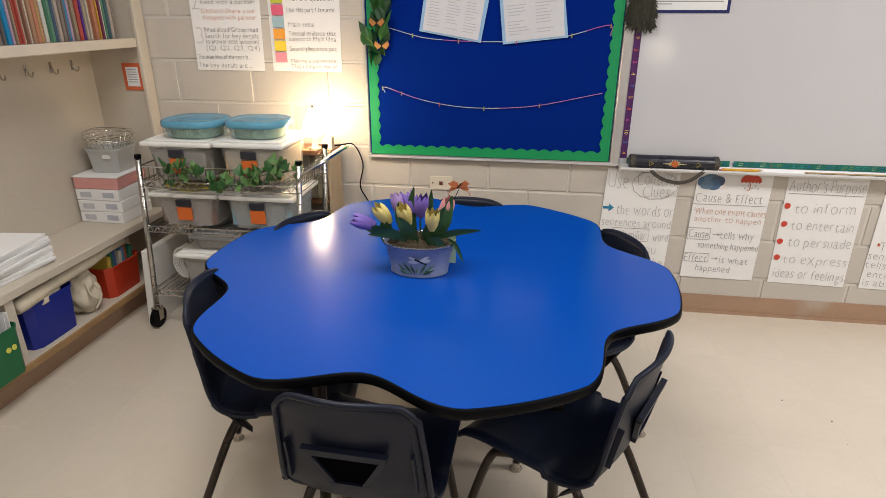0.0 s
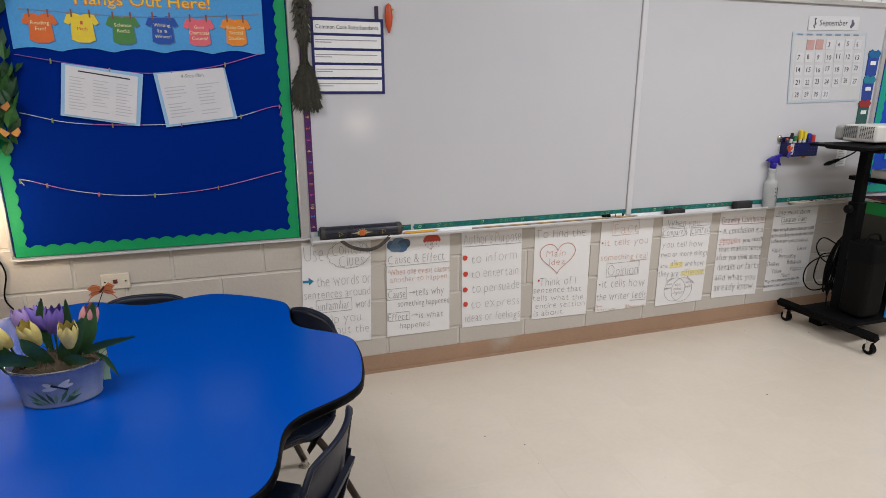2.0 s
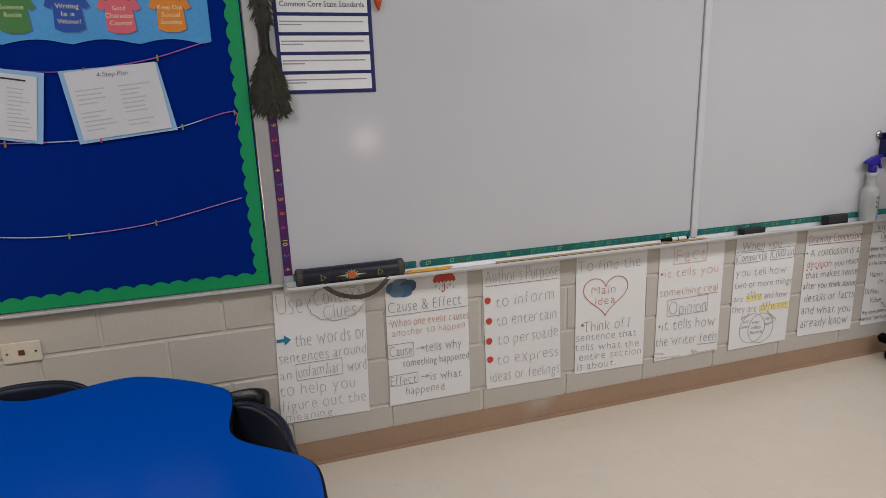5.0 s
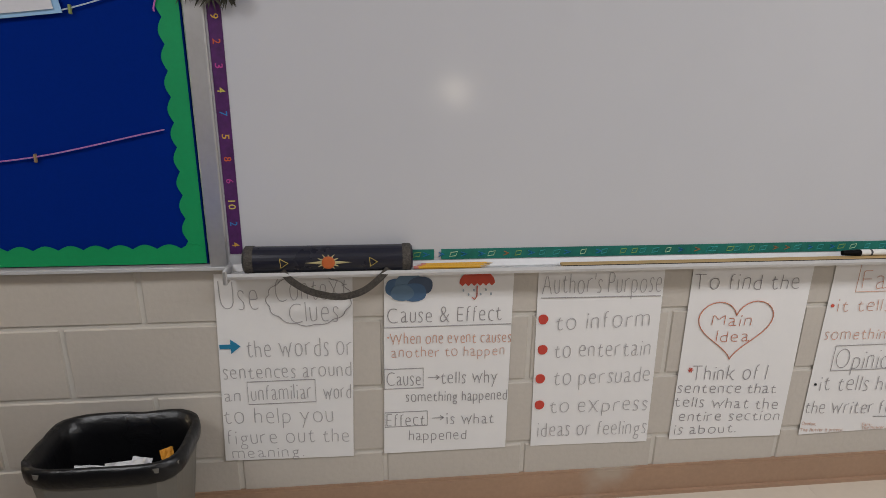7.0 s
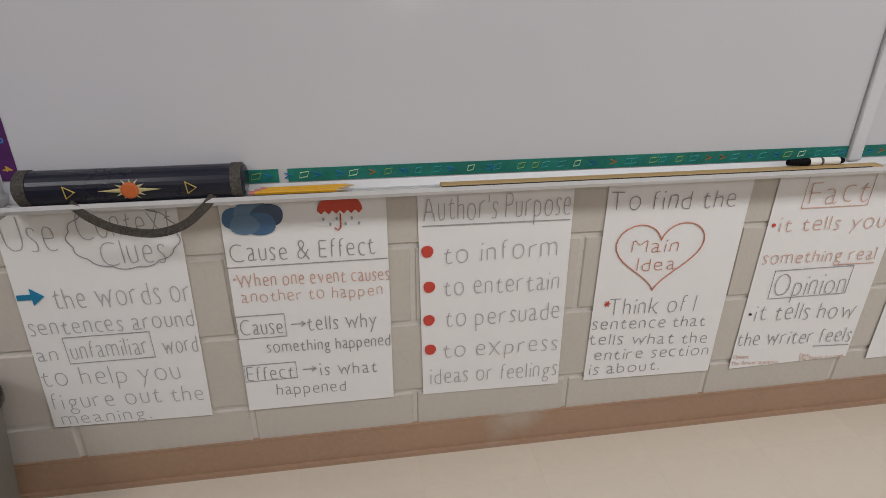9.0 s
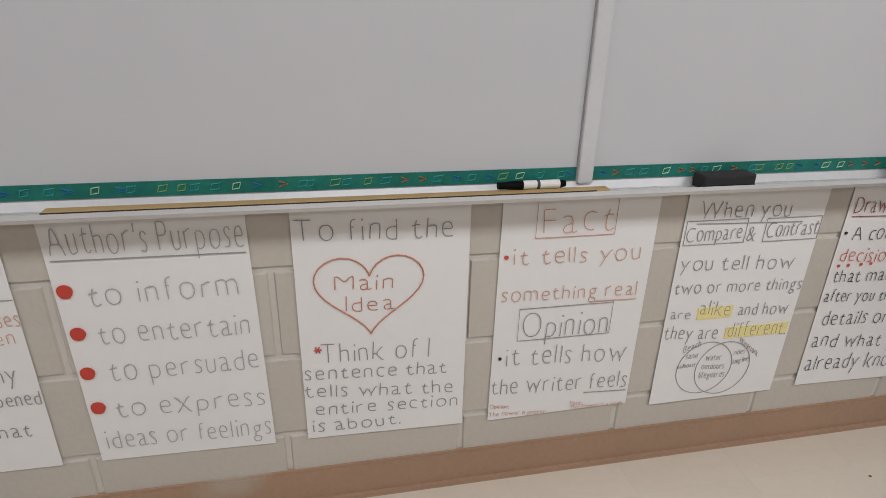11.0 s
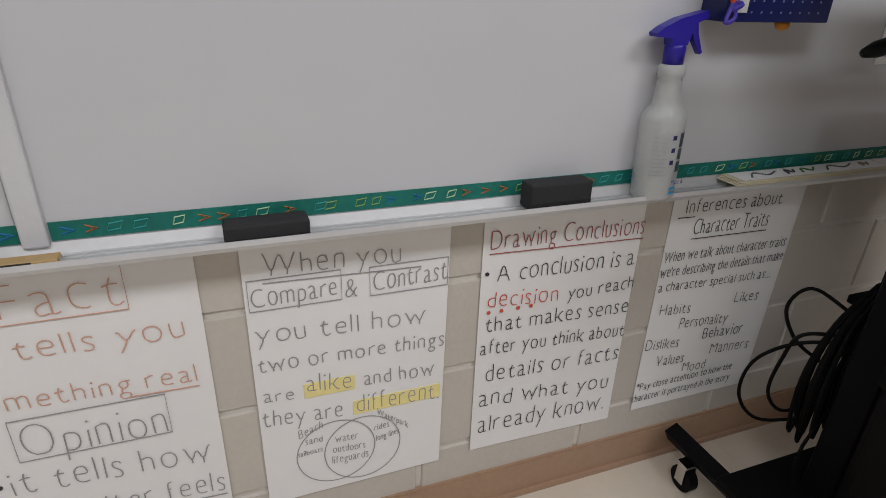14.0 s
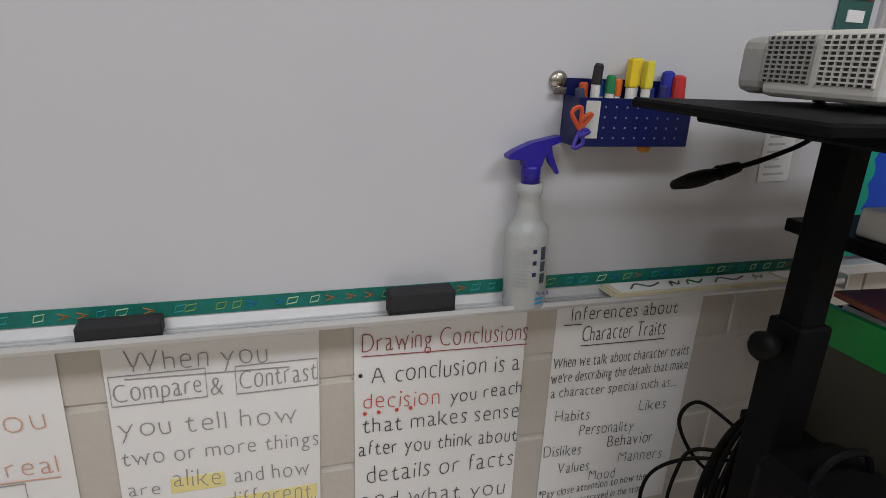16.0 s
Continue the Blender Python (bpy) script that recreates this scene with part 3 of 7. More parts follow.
WORDS_2 = [
    ('Cause & Effect', 0.010, 0.427, 0.306, 0.045, -0.003, 'ink'),
    ('When one event causes', 0.016, 0.366, 0.331, 0.033, -0.007, 'rust'),
    ('another to happen', 0.019, 0.326, 0.311, 0.030, -0.005, 'rust'),
    ('Cause', 0.005, 0.241, 0.095, 0.041, -0.003, 'ink'),
    ('tells why', 0.154, 0.240, 0.159, 0.039, -0.004, 'ink'),
    ('something happened', 0.058, 0.189, 0.285, 0.032, -0.008, 'ink'),
    ('Effect', 0.003, 0.114, 0.108, 0.040, -0.004, 'ink'),
    ('is what', 0.172, 0.112, 0.135, 0.036, -0.006, 'ink'),
    ('happened', 0.065, 0.065, 0.166, 0.033, -0.007, 'ink'),
]
WORDS_3 = [
    ("Author's Purpose", 0.006, 0.496, 0.337, 0.061, -0.003, 'ink'),
    ('to inform', 0.051, 0.390, 0.272, 0.051, 0.002, 'ink'),
    ('to entertain', 0.054, 0.306, 0.280, 0.049, -0.005, 'ink'),
    ('to persuade', 0.057, 0.219, 0.287, 0.050, -0.001, 'ink'),
    ('to express', 0.053, 0.130, 0.296, 0.048, -0.006, 'ink'),
    ('ideas or feelings', 0.021, 0.053, 0.332, 0.049, -0.010, 'ink'),
]
WORDS_4 = [
    ('To find the', 0.003, 0.497, 0.317, 0.048, -0.007, 'ink'),
    ('Main', 0.073, 0.386, 0.122, 0.034, -0.004, 'crayon'),
    ('Idea', 0.094, 0.336, 0.103, 0.035, -0.003, 'crayon'),
    ('Think of 1', 0.038, 0.215, 0.236, 0.048, -0.009, 'ink'),
    ('sentence that', 0.001, 0.175, 0.312, 0.034, -0.016, 'ink'),
    ('tells what the', -0.001, 0.130, 0.331, 0.035, -0.026, 'ink'),
    ('entire section', 0.018, 0.080, 0.326, 0.034, -0.015, 'ink'),
    ('is about.', 0.009, 0.035, 0.201, 0.034, -0.005, 'ink'),
]
WORDS_5 = [
    ('Fact', 0.091, 0.485, 0.161, 0.061, 0.001, 'rust'),
    ('it tells you', 0.031, 0.417, 0.299, 0.040, -0.006, 'rust'),
    ('something real', 0.010, 0.329, 0.325, 0.035, -0.007, 'rust'),
    ('Opinion', 0.064, 0.234, 0.213, 0.062, -0.011, 'ink'),
    ('it tells how', 0.032, 0.161, 0.303, 0.051, -0.018, 'ink'),
    ('the writer feels', 0.001, 0.083, 0.349, 0.047, -0.018, 'ink'),
    ('Opinion:', 0.001, 0.045, 0.048, 0.011, -0.006, 'rust'),
    ('The flower is pretty.', 0.000, 0.021, 0.147, 0.012, -0.008, 'rust'),
    ('Fact:', 0.206, 0.029, 0.033, 0.011, -0.004, 'rust'),
    ('The flower is a rose.', 0.206, 0.015, 0.143, 0.012, -0.003, 'rust'),
]
WORDS_6 = [
    ('When you', 0.033, 0.502, 0.238, 0.039, -0.007, 'ink'),
    ('Compare', 0.012, 0.445, 0.142, 0.037, 0.003, 'ink'),
    ('&', 0.167, 0.440, 0.023, 0.036, 0.001, 'ink'),
    ('Contrast', 0.217, 0.444, 0.140, 0.040, 0.004, 'ink'),
    ('you tell how', 0.012, 0.375, 0.307, 0.038, -0.016, 'ink'),
    ('two or more things', 0.010, 0.314, 0.347, 0.032, -0.012, 'ink'),
    ('are', 0.013, 0.248, 0.054, 0.026, -0.005, 'ink'),
    ('alike', 0.089, 0.254, 0.084, 0.038, -0.011, 'ink'),
    ('and how', 0.196, 0.242, 0.142, 0.033, -0.008, 'ink'),
    ('they are', 0.007, 0.192, 0.147, 0.039, -0.014, 'ink'),
    ('different.', 0.180, 0.182, 0.171, 0.042, -0.010, 'ink'),
    ('Beach', 0.068, 0.146, 0.046, 0.020, 0.016, 'ink'),
    ('sand', 0.079, 0.128, 0.033, 0.016, 0.001, 'ink'),
    ('sailboats', 0.063, 0.102, 0.048, 0.012, 0.002, 'ink'),
    ('water', 0.136, 0.117, 0.046, 0.019, -0.002, 'ink'),
    ('outdoors', 0.130, 0.093, 0.066, 0.018, -0.006, 'ink'),
    ('lifeguards', 0.128, 0.065, 0.074, 0.019, -0.003, 'ink'),
    ('Waterpark', 0.221, 0.166, 0.064, 0.016, -0.052, 'ink'),
    ('rides', 0.214, 0.126, 0.032, 0.015, 0.002, 'ink'),
    ('long lines', 0.218, 0.098, 0.048, 0.015, 0.007, 'ink'),
]
WORDS_7 = [
    ('Drawing Conclusions', 0.014, 0.496, 0.348, 0.039, -0.010, 'darkred'),
    ('A conclusion is a', 0.032, 0.424, 0.318, 0.039, -0.008, 'ink'),
    ('decision', 0.016, 0.369, 0.162, 0.036, -0.011, 'red'),
    ('you reach', 0.199, 0.357, 0.163, 0.031, 0.002, 'ink'),
    ('that makes sense', 0.016, 0.313, 0.344, 0.036, -0.015, 'ink'),
    ('after you think about', 0.008, 0.259, 0.353, 0.034, -0.022, 'ink'),
    ('details or facts', 0.025, 0.187, 0.334, 0.042, -0.013, 'ink'),
    ('and what you', 0.014, 0.124, 0.330, 0.042, -0.028, 'ink'),
    ('already know.', 0.016, 0.051, 0.329, 0.048, -0.017, 'ink'),
]
WORDS_8 = [
    ('Inferences about', 0.033, 0.520, 0.269, 0.031, -0.006, 'ink'),
    ('Character Traits', 0.064, 0.467, 0.215, 0.036, -0.004, 'ink'),
    ('When we talk about character traits', 0.002, 0.408, 0.353, 0.026, -0.004, 'ink'),
    ("we're describing the details that make", 0.001, 0.371, 0.359, 0.025, -0.005, 'ink'),
    ('a character special such as...', 0.005, 0.335, 0.335, 0.024, -0.013, 'ink'),
    ('Habits', 0.024, 0.271, 0.089, 0.028, -0.007, 'ink'),
    ('Likes', 0.242, 0.268, 0.077, 0.028, -0.005, 'ink'),
    ('Personality', 0.090, 0.223, 0.148, 0.029, -0.008, 'ink'),
    ('Behavior', 0.172, 0.178, 0.127, 0.032, -0.007, 'ink'),
    ('Dislikes', 0.005, 0.179, 0.097, 0.030, -0.009, 'ink'),
    ('Values', 0.046, 0.126, 0.085, 0.028, -0.006, 'ink'),
    ('Manners', 0.208, 0.127, 0.126, 0.030, -0.008, 'ink'),
    ('Mood', 0.134, 0.090, 0.073, 0.028, -0.006, 'ink'),
    ('*Pay close attention to how the', 0.004, 0.062, 0.296, 0.021, -0.001, 'ink'),
    ('character is portrayed in the story', -0.002, 0.029, 0.305, 0.022, -0.004, 'ink'),
]


def sheet(name, corners, y, label, category, group="", material=None, curl=0.0015, seed=1, nx=8, nz=12):
    """A paper sheet from its four corners (x, z): bottom left, bottom right, top right, top left. Origin at bottom left."""
    rr = random.Random(seed)
    bl, br, tr, tl = [Vector((c[0], 0, c[1])) for c in corners]
    bm = bmesh.new()
    ph = rr.uniform(0, 6)
    grid = []
    for j in range(nz + 1):
        v = j / nz
        row = []
        for i in range(nx + 1):
            u = i / nx
            p = (bl * (1 - u) + br * u) * (1 - v) + (tl * (1 - u) + tr * u) * v
            lift = curl * ((1 - v) ** 4 * (0.5 + 0.5 * math.sin(3 * u + ph)) + 0.25 * (0.5 + 0.5 * math.sin(7 * v + ph)) * (2 * u - 1) ** 2)
            row.append(bm.verts.new((p.x - bl.x, -lift, p.z - bl.z)))
        grid.append(row)
    for a, b in zip(grid, grid[1:]):
        for i in range(nx):
            bm.faces.new((a[i], a[i + 1], b[i + 1], b[i]))
    bmesh.ops.recalc_face_normals(bm, faces=bm.faces)
    bmesh.ops.solidify(bm, geom=bm.faces[:], thickness=0.0006)
    ob = part(name, bm, material or M_PAPER, at=(bl.x, y, bl.z))
    return tagged(ob, label, category, group)


POSTERS = [
    (WORDS_1, ((-0.472, 0.202), (-0.124, 0.193), (-0.110, 0.745), (-0.452, 0.745)), -0.465, "handwritten reading chart about using context clues"),
    (WORDS_2, ((-0.038, 0.197), (0.311, 0.194), (0.311, 0.745), (-0.030, 0.745)), -0.034, "handwritten chart about cause and effect with drawings"),
    (WORDS_3, ((0.386, 0.193), (0.740, 0.187), (0.729, 0.745), (0.377, 0.745)), 0.382, "handwritten chart of an author's purposes with red dots"),
    (WORDS_4, ((0.810, 0.188), (1.166, 0.182), (1.166, 0.745), (0.810, 0.745)), 0.812, "handwritten main idea chart with drawn heart"),
    (WORDS_5, ((1.229, 0.180), (1.588, 0.184), (1.588, 0.745), (1.233, 0.745)), 1.231, "handwritten chart comparing fact and opinion"),
    (WORDS_6, ((1.654, 0.170), (2.008, 0.171), (2.014, 0.745), (1.654, 0.745)), 1.652, "handwritten compare and contrast chart with drawn circles"),
    (WORDS_7, ((2.081, 0.177), (2.443, 0.167), (2.436, 0.745), (2.079, 0.745)), 2.079, "handwritten chart about drawing conclusions with red title"),
    (WORDS_8, ((2.509, 0.173), (2.868, 0.172), (2.876, 0.745), (2.505, 0.745)), 2.507, "handwritten chart about inferring character traits"),
]
PAPERS = []
for i, (words, corners, x0, label) in enumerate(POSTERS):
    ob = sheet("chart_poster", corners, -0.003, label, "poster", "charts under the whiteboard", seed=i + 3)
    PAPERS.append(ob)
    dx, dz = x0 - corners[0][0], 0.17 - corners[0][1]
    for text, x, z, w, h, rise, colour in words:
        shade = colour if colour != "ink" else ("pale", "ink", "pale", "ink", "ink", "ink", "dark", "dark")[i]
        handwrite(ob, text, x + dx, z + dz, w, h, M_INK[shade], rise=rise, pen=0.0011 if h > 0.03 else 0.0009 if h > 0.02 else 0.00065)


def on(i, x, z):
    """World x and z into the poster's own."""
    c = POSTERS[i][1][0]
    return x - c[0], z - c[1]


def pen_box(i, x0, z0, x1, z1, material, rise=0.0):
    stroke(PAPERS[i], [on(i, x0, z0), on(i, x1, z0 + rise), on(i, x1, z1 + rise), on(i, x0, z1)], material, 0.001, -0.0024, True, "pen_box")


def pen_line(i, x0, z0, x1, z1, material, r=0.001):
    stroke(PAPERS[i], [on(i, x0, z0), on(i, x1, z1)], material, r, -0.0024)


INK, RUST = M_INK["ink"], M_INK["rust"]
cloud = []
for k in range(72):
    a = 2 * math.pi * k / 72
    w = 1 + 0.07 * abs(math.sin(6.5 * a))
    cloud.append(on(0, -0.222 + 0.102 * w * math.cos(a), 0.672 + 0.07 * w * math.sin(a) * (1 if math.sin(a) < 0 else 0.9)))
stroke(PAPERS[0], cloud, INK, 0.001, -0.0024, True, "pen_cloud")
pen_box(0, -0.396, 0.374, -0.219, 0.442, INK)
ax, az = on(0, -0.456, 0.546)
part("arrow", prism([(ax, az - 0.006), (ax + 0.028, az - 0.006), (ax + 0.028, az - 0.02), (ax + 0.052, az), (ax + 0.028, az + 0.02), (ax + 0.028, az + 0.006), (ax, az + 0.006)], -0.0030, -0.001), flat(0.02, 0.2, 0.36), PAPERS[0], "blue paper arrow")


def blob(parent, cx, cz, r, material, squash=1.0, y=-0.0032, name="painted_dot", n=20, wob=0.05, label=""):
    pts = [(cx + r * (1 + wob * math.sin(3 * a + cx * 50)) * math.cos(a), cz + squash * r * (1 + wob * math.cos(2 * a)) * math.sin(a)) for a in [2 * math.pi * k / n for k in range(n)]]
    return part(name, prism(pts, y, -0.001), material, parent, label)


for k, (dx, dz, r) in enumerate(((-0.03, 0.0, 0.033), (0.0, 0.012, 0.036), (0.03, 0.004, 0.033), (0.012, -0.014, 0.034), (-0.018, -0.014, 0.03))):
    cx, cz = on(1, 0.034 + dx, 0.697 + dz)
    blob(PAPERS[1], cx, cz, r, [flat(0.07, 0.14, 0.26), flat(0.12, 0.2, 0.3), flat(0.06, 0.09, 0.15)][k % 3], 0.8, y=-0.0024 - 0.0003 * k, name="drawn_cloud")
ux, uz = on(1, 0.213, 0.697)
dome = [(ux + 0.047 * math.cos(a), uz + 0.008 + 0.036 * math.sin(a)) for a in [math.pi * k / 16 for k in range(17)]]
dome += [(ux - 0.047 + 0.094 * k / 12, uz + 0.008 - (0.008 if k % 2 else 0)) for k in range(1, 12)]
part("drawn_umbrella", prism(dome, -0.0035, -0.001), flat(0.5, 0.06, 0.03), PAPERS[1], "red crayon umbrella")
stroke(PAPERS[1], [(ux, uz), (ux, uz - 0.03), (ux - 0.006, uz - 0.038), (ux - 0.013, uz - 0.032)], flat(0.45, 0.06, 0.03), 0.0015, -0.0032, name="drawn_handle")
for k in range(6):
    blob(PAPERS[1], ux - 0.036 + 0.014 * k + (0.004 if k > 2 else 0), uz - 0.012 - 0.012 * (k % 2), 0.0024, flat(0.3, 0.36, 0.4), 1.6, name="drawn_drop", n=8)
pen_line(1, -0.034, 0.585, 0.31, 0.585, INK)
pen_box(1, -0.034, 0.402, 0.072, 0.462, INK)
pen_box(1, -0.034, 0.282, 0.084, 0.328, INK)
for z in (0.432, 0.304):
    x = 0.085 if z > 0.4 else 0.098
    pen_line(1, x, z, x + 0.032, z, INK)
    pen_line(1, x + 0.032, z, x + 0.022, z + 0.007, INK)
    pen_line(1, x + 0.032, z, x + 0.022, z - 0.007, INK)
blob(PAPERS[1], *on(1, -0.022, 0.556), 0.0025, RUST, n=8)
for x, z in ((0.398, 0.594), (0.402, 0.503), (0.401, 0.413), (0.404, 0.329)):
    blob(PAPERS[2], *on(2, x, z), 0.0135, flat(0.55, 0.06, 0.04), 1.1, label="red sticker dot", name="dot")
heart = []
for k in range(48):
    a = 2 * math.pi * k / 48
    heart.append(on(3, 0.958 + 0.108 * math.sin(a) ** 3 + 0.004 * math.sin(a), 0.555 + 0.0062 * (13 * math.cos(a) - 5 * math.cos(2 * a) - 2 * math.cos(3 * a) - math.cos(4 * a))))
stroke(PAPERS[3], heart, M_INK["crayon"], 0.0015, -0.0025, True, "drawn_heart")
for a in (0, 60, 120):
    c, s = 0.008 * math.cos(radians(a)), 0.008 * math.sin(radians(a))
    pen_line(3, 0.845 - c, 0.42 - s, 0.845 + c, 0.42 + s, M_INK["red"], 0.0016)
pen_box(4, 1.308, 0.648, 1.488, 0.732, RUST)
pen_box(4, 1.287, 0.397, 1.511, 0.479, INK)
blob(PAPERS[4], *on(4, 1.247, 0.607), 0.005, M_INK["red"], n=10)
blob(PAPERS[4], *on(4, 1.249, 0.353), 0.004, M_INK["black"], n=10)
pen_box(5, 1.66, 0.609, 1.814, 0.667, INK)
pen_box(5, 1.864, 0.607, 2.010, 0.664, INK)
for x0, z0, x1, z1 in ((1.737, 0.410, 1.831, 0.442), (1.826, 0.348, 2.003, 0.380)):
    (a, b), (c, d) = on(5, x0, z0), on(5, x1, z1)
    part("highlight", box(a, c, -0.0024, -0.001, b, d, 0.0), flat(0.8, 0.7, 0.3, 0.85), PAPERS[5], "yellow highlighter")
for cx, cz, rx, rz in ((1.790, 0.266, 0.077, 0.076), (1.843, 0.260, 0.077, 0.078)):
    stroke(PAPERS[5], [on(5, cx + rx * math.cos(a), cz + rz * math.sin(a)) for a in [2 * math.pi * k / 40 for k in range(40)]], INK, 0.0009, -0.0024, True, "pen_circle")
blob(PAPERS[6], *on(6, 2.091, 0.615), 0.004, M_INK["black"], n=10)
for dx in (0.0, 0.028, 0.065, 0.094):
    blob(PAPERS[6], *on(6, 2.1 + dx, 0.528), 0.004, M_INK["red"], n=8)



def underline(i, text, material, f0=0.0, f1=1.0, drop=0.009):
    """A pen line under a stretch of a chart's words."""
    words, x0 = POSTERS[i][0], POSTERS[i][2]
    _, x, z, w, h, rise, _ = next(q for q in words if q[0] == text)
    pen_line(i, x0 + x + w * f0, 0.17 + z + rise * f0 - drop, x0 + x + w * f1, 0.17 + z + rise * f1 - drop, material, 0.0011)


underline(2, "Author's Purpose", INK)
underline(4, "something real", RUST, 0.68, 1.0)
underline(4, "the writer feels", INK, 0.68, 1.0)
underline(5, "When you", INK, 0.0, 1.15, 0.012)
underline(6, "Drawing Conclusions", M_INK["darkred"])
underline(7, "Character Traits", M_INK["dark"])
underline(7, "Inferences about", M_INK["dark"], -0.06, 0.1)
# wall charts above the wire cart
for k, (x0, x1) in enumerate(((-2.515, -2.16), (-2.115, -1.765))):
    ob = sheet("chart_poster", ((x0, 1.174), (x1, 1.172), (x1 + 0.012, 1.716), (x0 + 0.004, 1.714)), -0.003, ("handwritten numbered reading chart on the block wall", "handwritten chart with coloured code cards")[k], "poster", "charts above the cart", seed=k + 21)
    if k == 0:
        for n, z in (("1", 0.45), ("2", 0.28), ("3", 0.12)):
            handwrite(ob, n, 0.012, z, 0.045, 0.08, flat(0.45, 0.42, 0.45), pen=0.0016)
        for t, z, c in (("Read with a partner", 0.305, "ink"), ("Discuss! Share your", 0.265, "rust"), ("thoughts with partner", 0.235, "rust"), ("Read aloud/Group read", 0.18, "ink"), ("Search for key details", 0.15, "ink"), ("to answer text questions", 0.125, "ink"), ("(Q1, Q2, Q3, Q4)", 0.095, "ink"), ("The main idea of the text is...", 0.052, "ink"), ("The key details are...", 0.012, "ink")):
            handwrite(ob, t, 0.06 if z > 0.06 else 0.008, z, 0.28, 0.02, M_INK["dark" if c == "ink" else "crayon"], pen=0.0009)
    else:
        for j, c in enumerate(((0.03, 0.25, 0.4), (0.5, 0.52, 0.05), (0.7, 0.12, 0.2), (0.35, 0.5, 0.55), (0.8, 0.35, 0.05), (0.75, 0.55, 0.05), (0.75, 0.28, 0.33))):
            part("code_card", box(0.02, 0.078, -0.0072, -0.006, 0.365 - 0.054 * j, 0.412 - 0.054 * j), flat(*c), ob)
        for t, z in (("Code   Meaning", 0.47), ("I know this part", 0.37), ("I have a question", 0.32), ("Like this part / favorite", 0.27), ("Main Idea", 0.205), ("Textual evidence that", 0.165), ("supports Main Idea", 0.14), ("Surprising/Important part", 0.095), ("Making a connection", 0.04), ("This reminds me of", 0.012)):
            handwrite(ob, t, 0.095, z, 0.13 if t == "Main Idea" else 0.235, 0.02, M_INK["dark"], pen=0.0009)

# ---- built-in shelf along the west wall ----
case = thing("built_in_shelf", (0, 0, 0), "cream painted built-in shelving with coat hooks", "shelving", kind="structure")
part("back_panel", box(-3.079, -3.06, -4.0, -0.02, 0.1, 2.2), M_CASE, case)
part("end_panel", box(-3.06, -2.788, -0.06, -0.006, 0.0, 2.2), M_CASE, case)
part("face_stile", box(-2.788, -2.765, -0.078, -0.006, 0.0, 2.2, 0.004), M_CASE, case)
part("upper_shelf", box(-3.06, -2.77, -4.0, -0.091, 1.283, 1.325, 0.003), M_CASE, case)
part("counter", box(-3.06, -2.765, -4.0, -0.091, 0.42, 0.46, 0.004), M_CASE, case)
part("lower_shelf", box(-3.06, -2.775, -4.0, -0.091, 0.112, 0.142, 0.003), M_CASE, case)
part("shelf_nosing", box(-2.775, -2.765, -4.0, -0.091, 0.108, 0.14, 0.003), M_EDGEWOOD, case, "worn bare wood shelf edge")
part("toe_kick", box(-2.86, -2.83, -4.0, -0.091, 0.0, 0.108), M_BASE, case)
part("divider", box(-3.06, -2.775, -1.165, -1.125, 0.143, 0.419), M_CASE, case)
part("divider", box(-3.06, -2.775, -2.4, -2.36, 0.143, 0.419), M_CASE, case)
for y in (-0.20, -0.335, -0.48, -0.63):
    hook = smooth_line([(-3.058, y, 1.212), (-3.05, y, 1.20), (-3.045, y, 1.182), (-3.03, y, 1.176), (-3.022, y, 1.196)], 4)
    hk = tagged(part("coat_hook", tube(hook, 0.0035, 8), M_NICKEL, smooth=True), "steel coat hook on painted panel", "hook", "coat hooks")
    part("hook_plate", box(-3.0595, -3.0565, y - 0.008, y + 0.008, 1.18, 1.226, 0.002), M_NICKEL, hk)
sign = tagged(part("framed_sign", box(-2.842, -2.738, -0.0645, -0.0605, 1.073, 1.205), flat(0.62, 0.13, 0.05)), "orange bordered notice on end panel", "sign")
sign.location.x = -0.05
part("notice", box(-2.824, -2.757, -0.066, -0.0648, 1.092, 1.186), M_WHITE, sign)
for k in range(6):
    part("print_line", box(-2.816, -2.766, -0.0668, -0.0662, 1.172 - 0.012 * k, 1.176 - 0.012 * k), flat(0.35, 0.35, 0.37), sign)
# books on the upper shelf
BOOKS = [(0.35, 0.05, 0.03), (0.4, 0.06, 0.05), (0.08, 0.02, 0.2), (0.42, 0.36, 0.26), (0.24, 0.12, 0.08), (0.5, 0.45, 0.38), (0.35, 0.2, 0.12), (0.45, 0.18, 0.1), (0.4, 0.25, 0.12), (0.55, 0.3, 0.04), (0.16, 0.03, 0.07), (0.6, 0.58, 0.54), (0.08, 0.22, 0.14), (0.04, 0.1, 0.13), (0.05, 0.09, 0.16), (0.4, 0.34, 0.3), (0.2, 0.16, 0.14), (0.1, 0.09, 0.09), (0.0, 0.2, 0.42), (0.4, 0.28, 0.38), (0.6, 0.58, 0.55), (0.26, 0.2, 0.14)]
rng = random.Random(9)
y = -1.05
i = 0
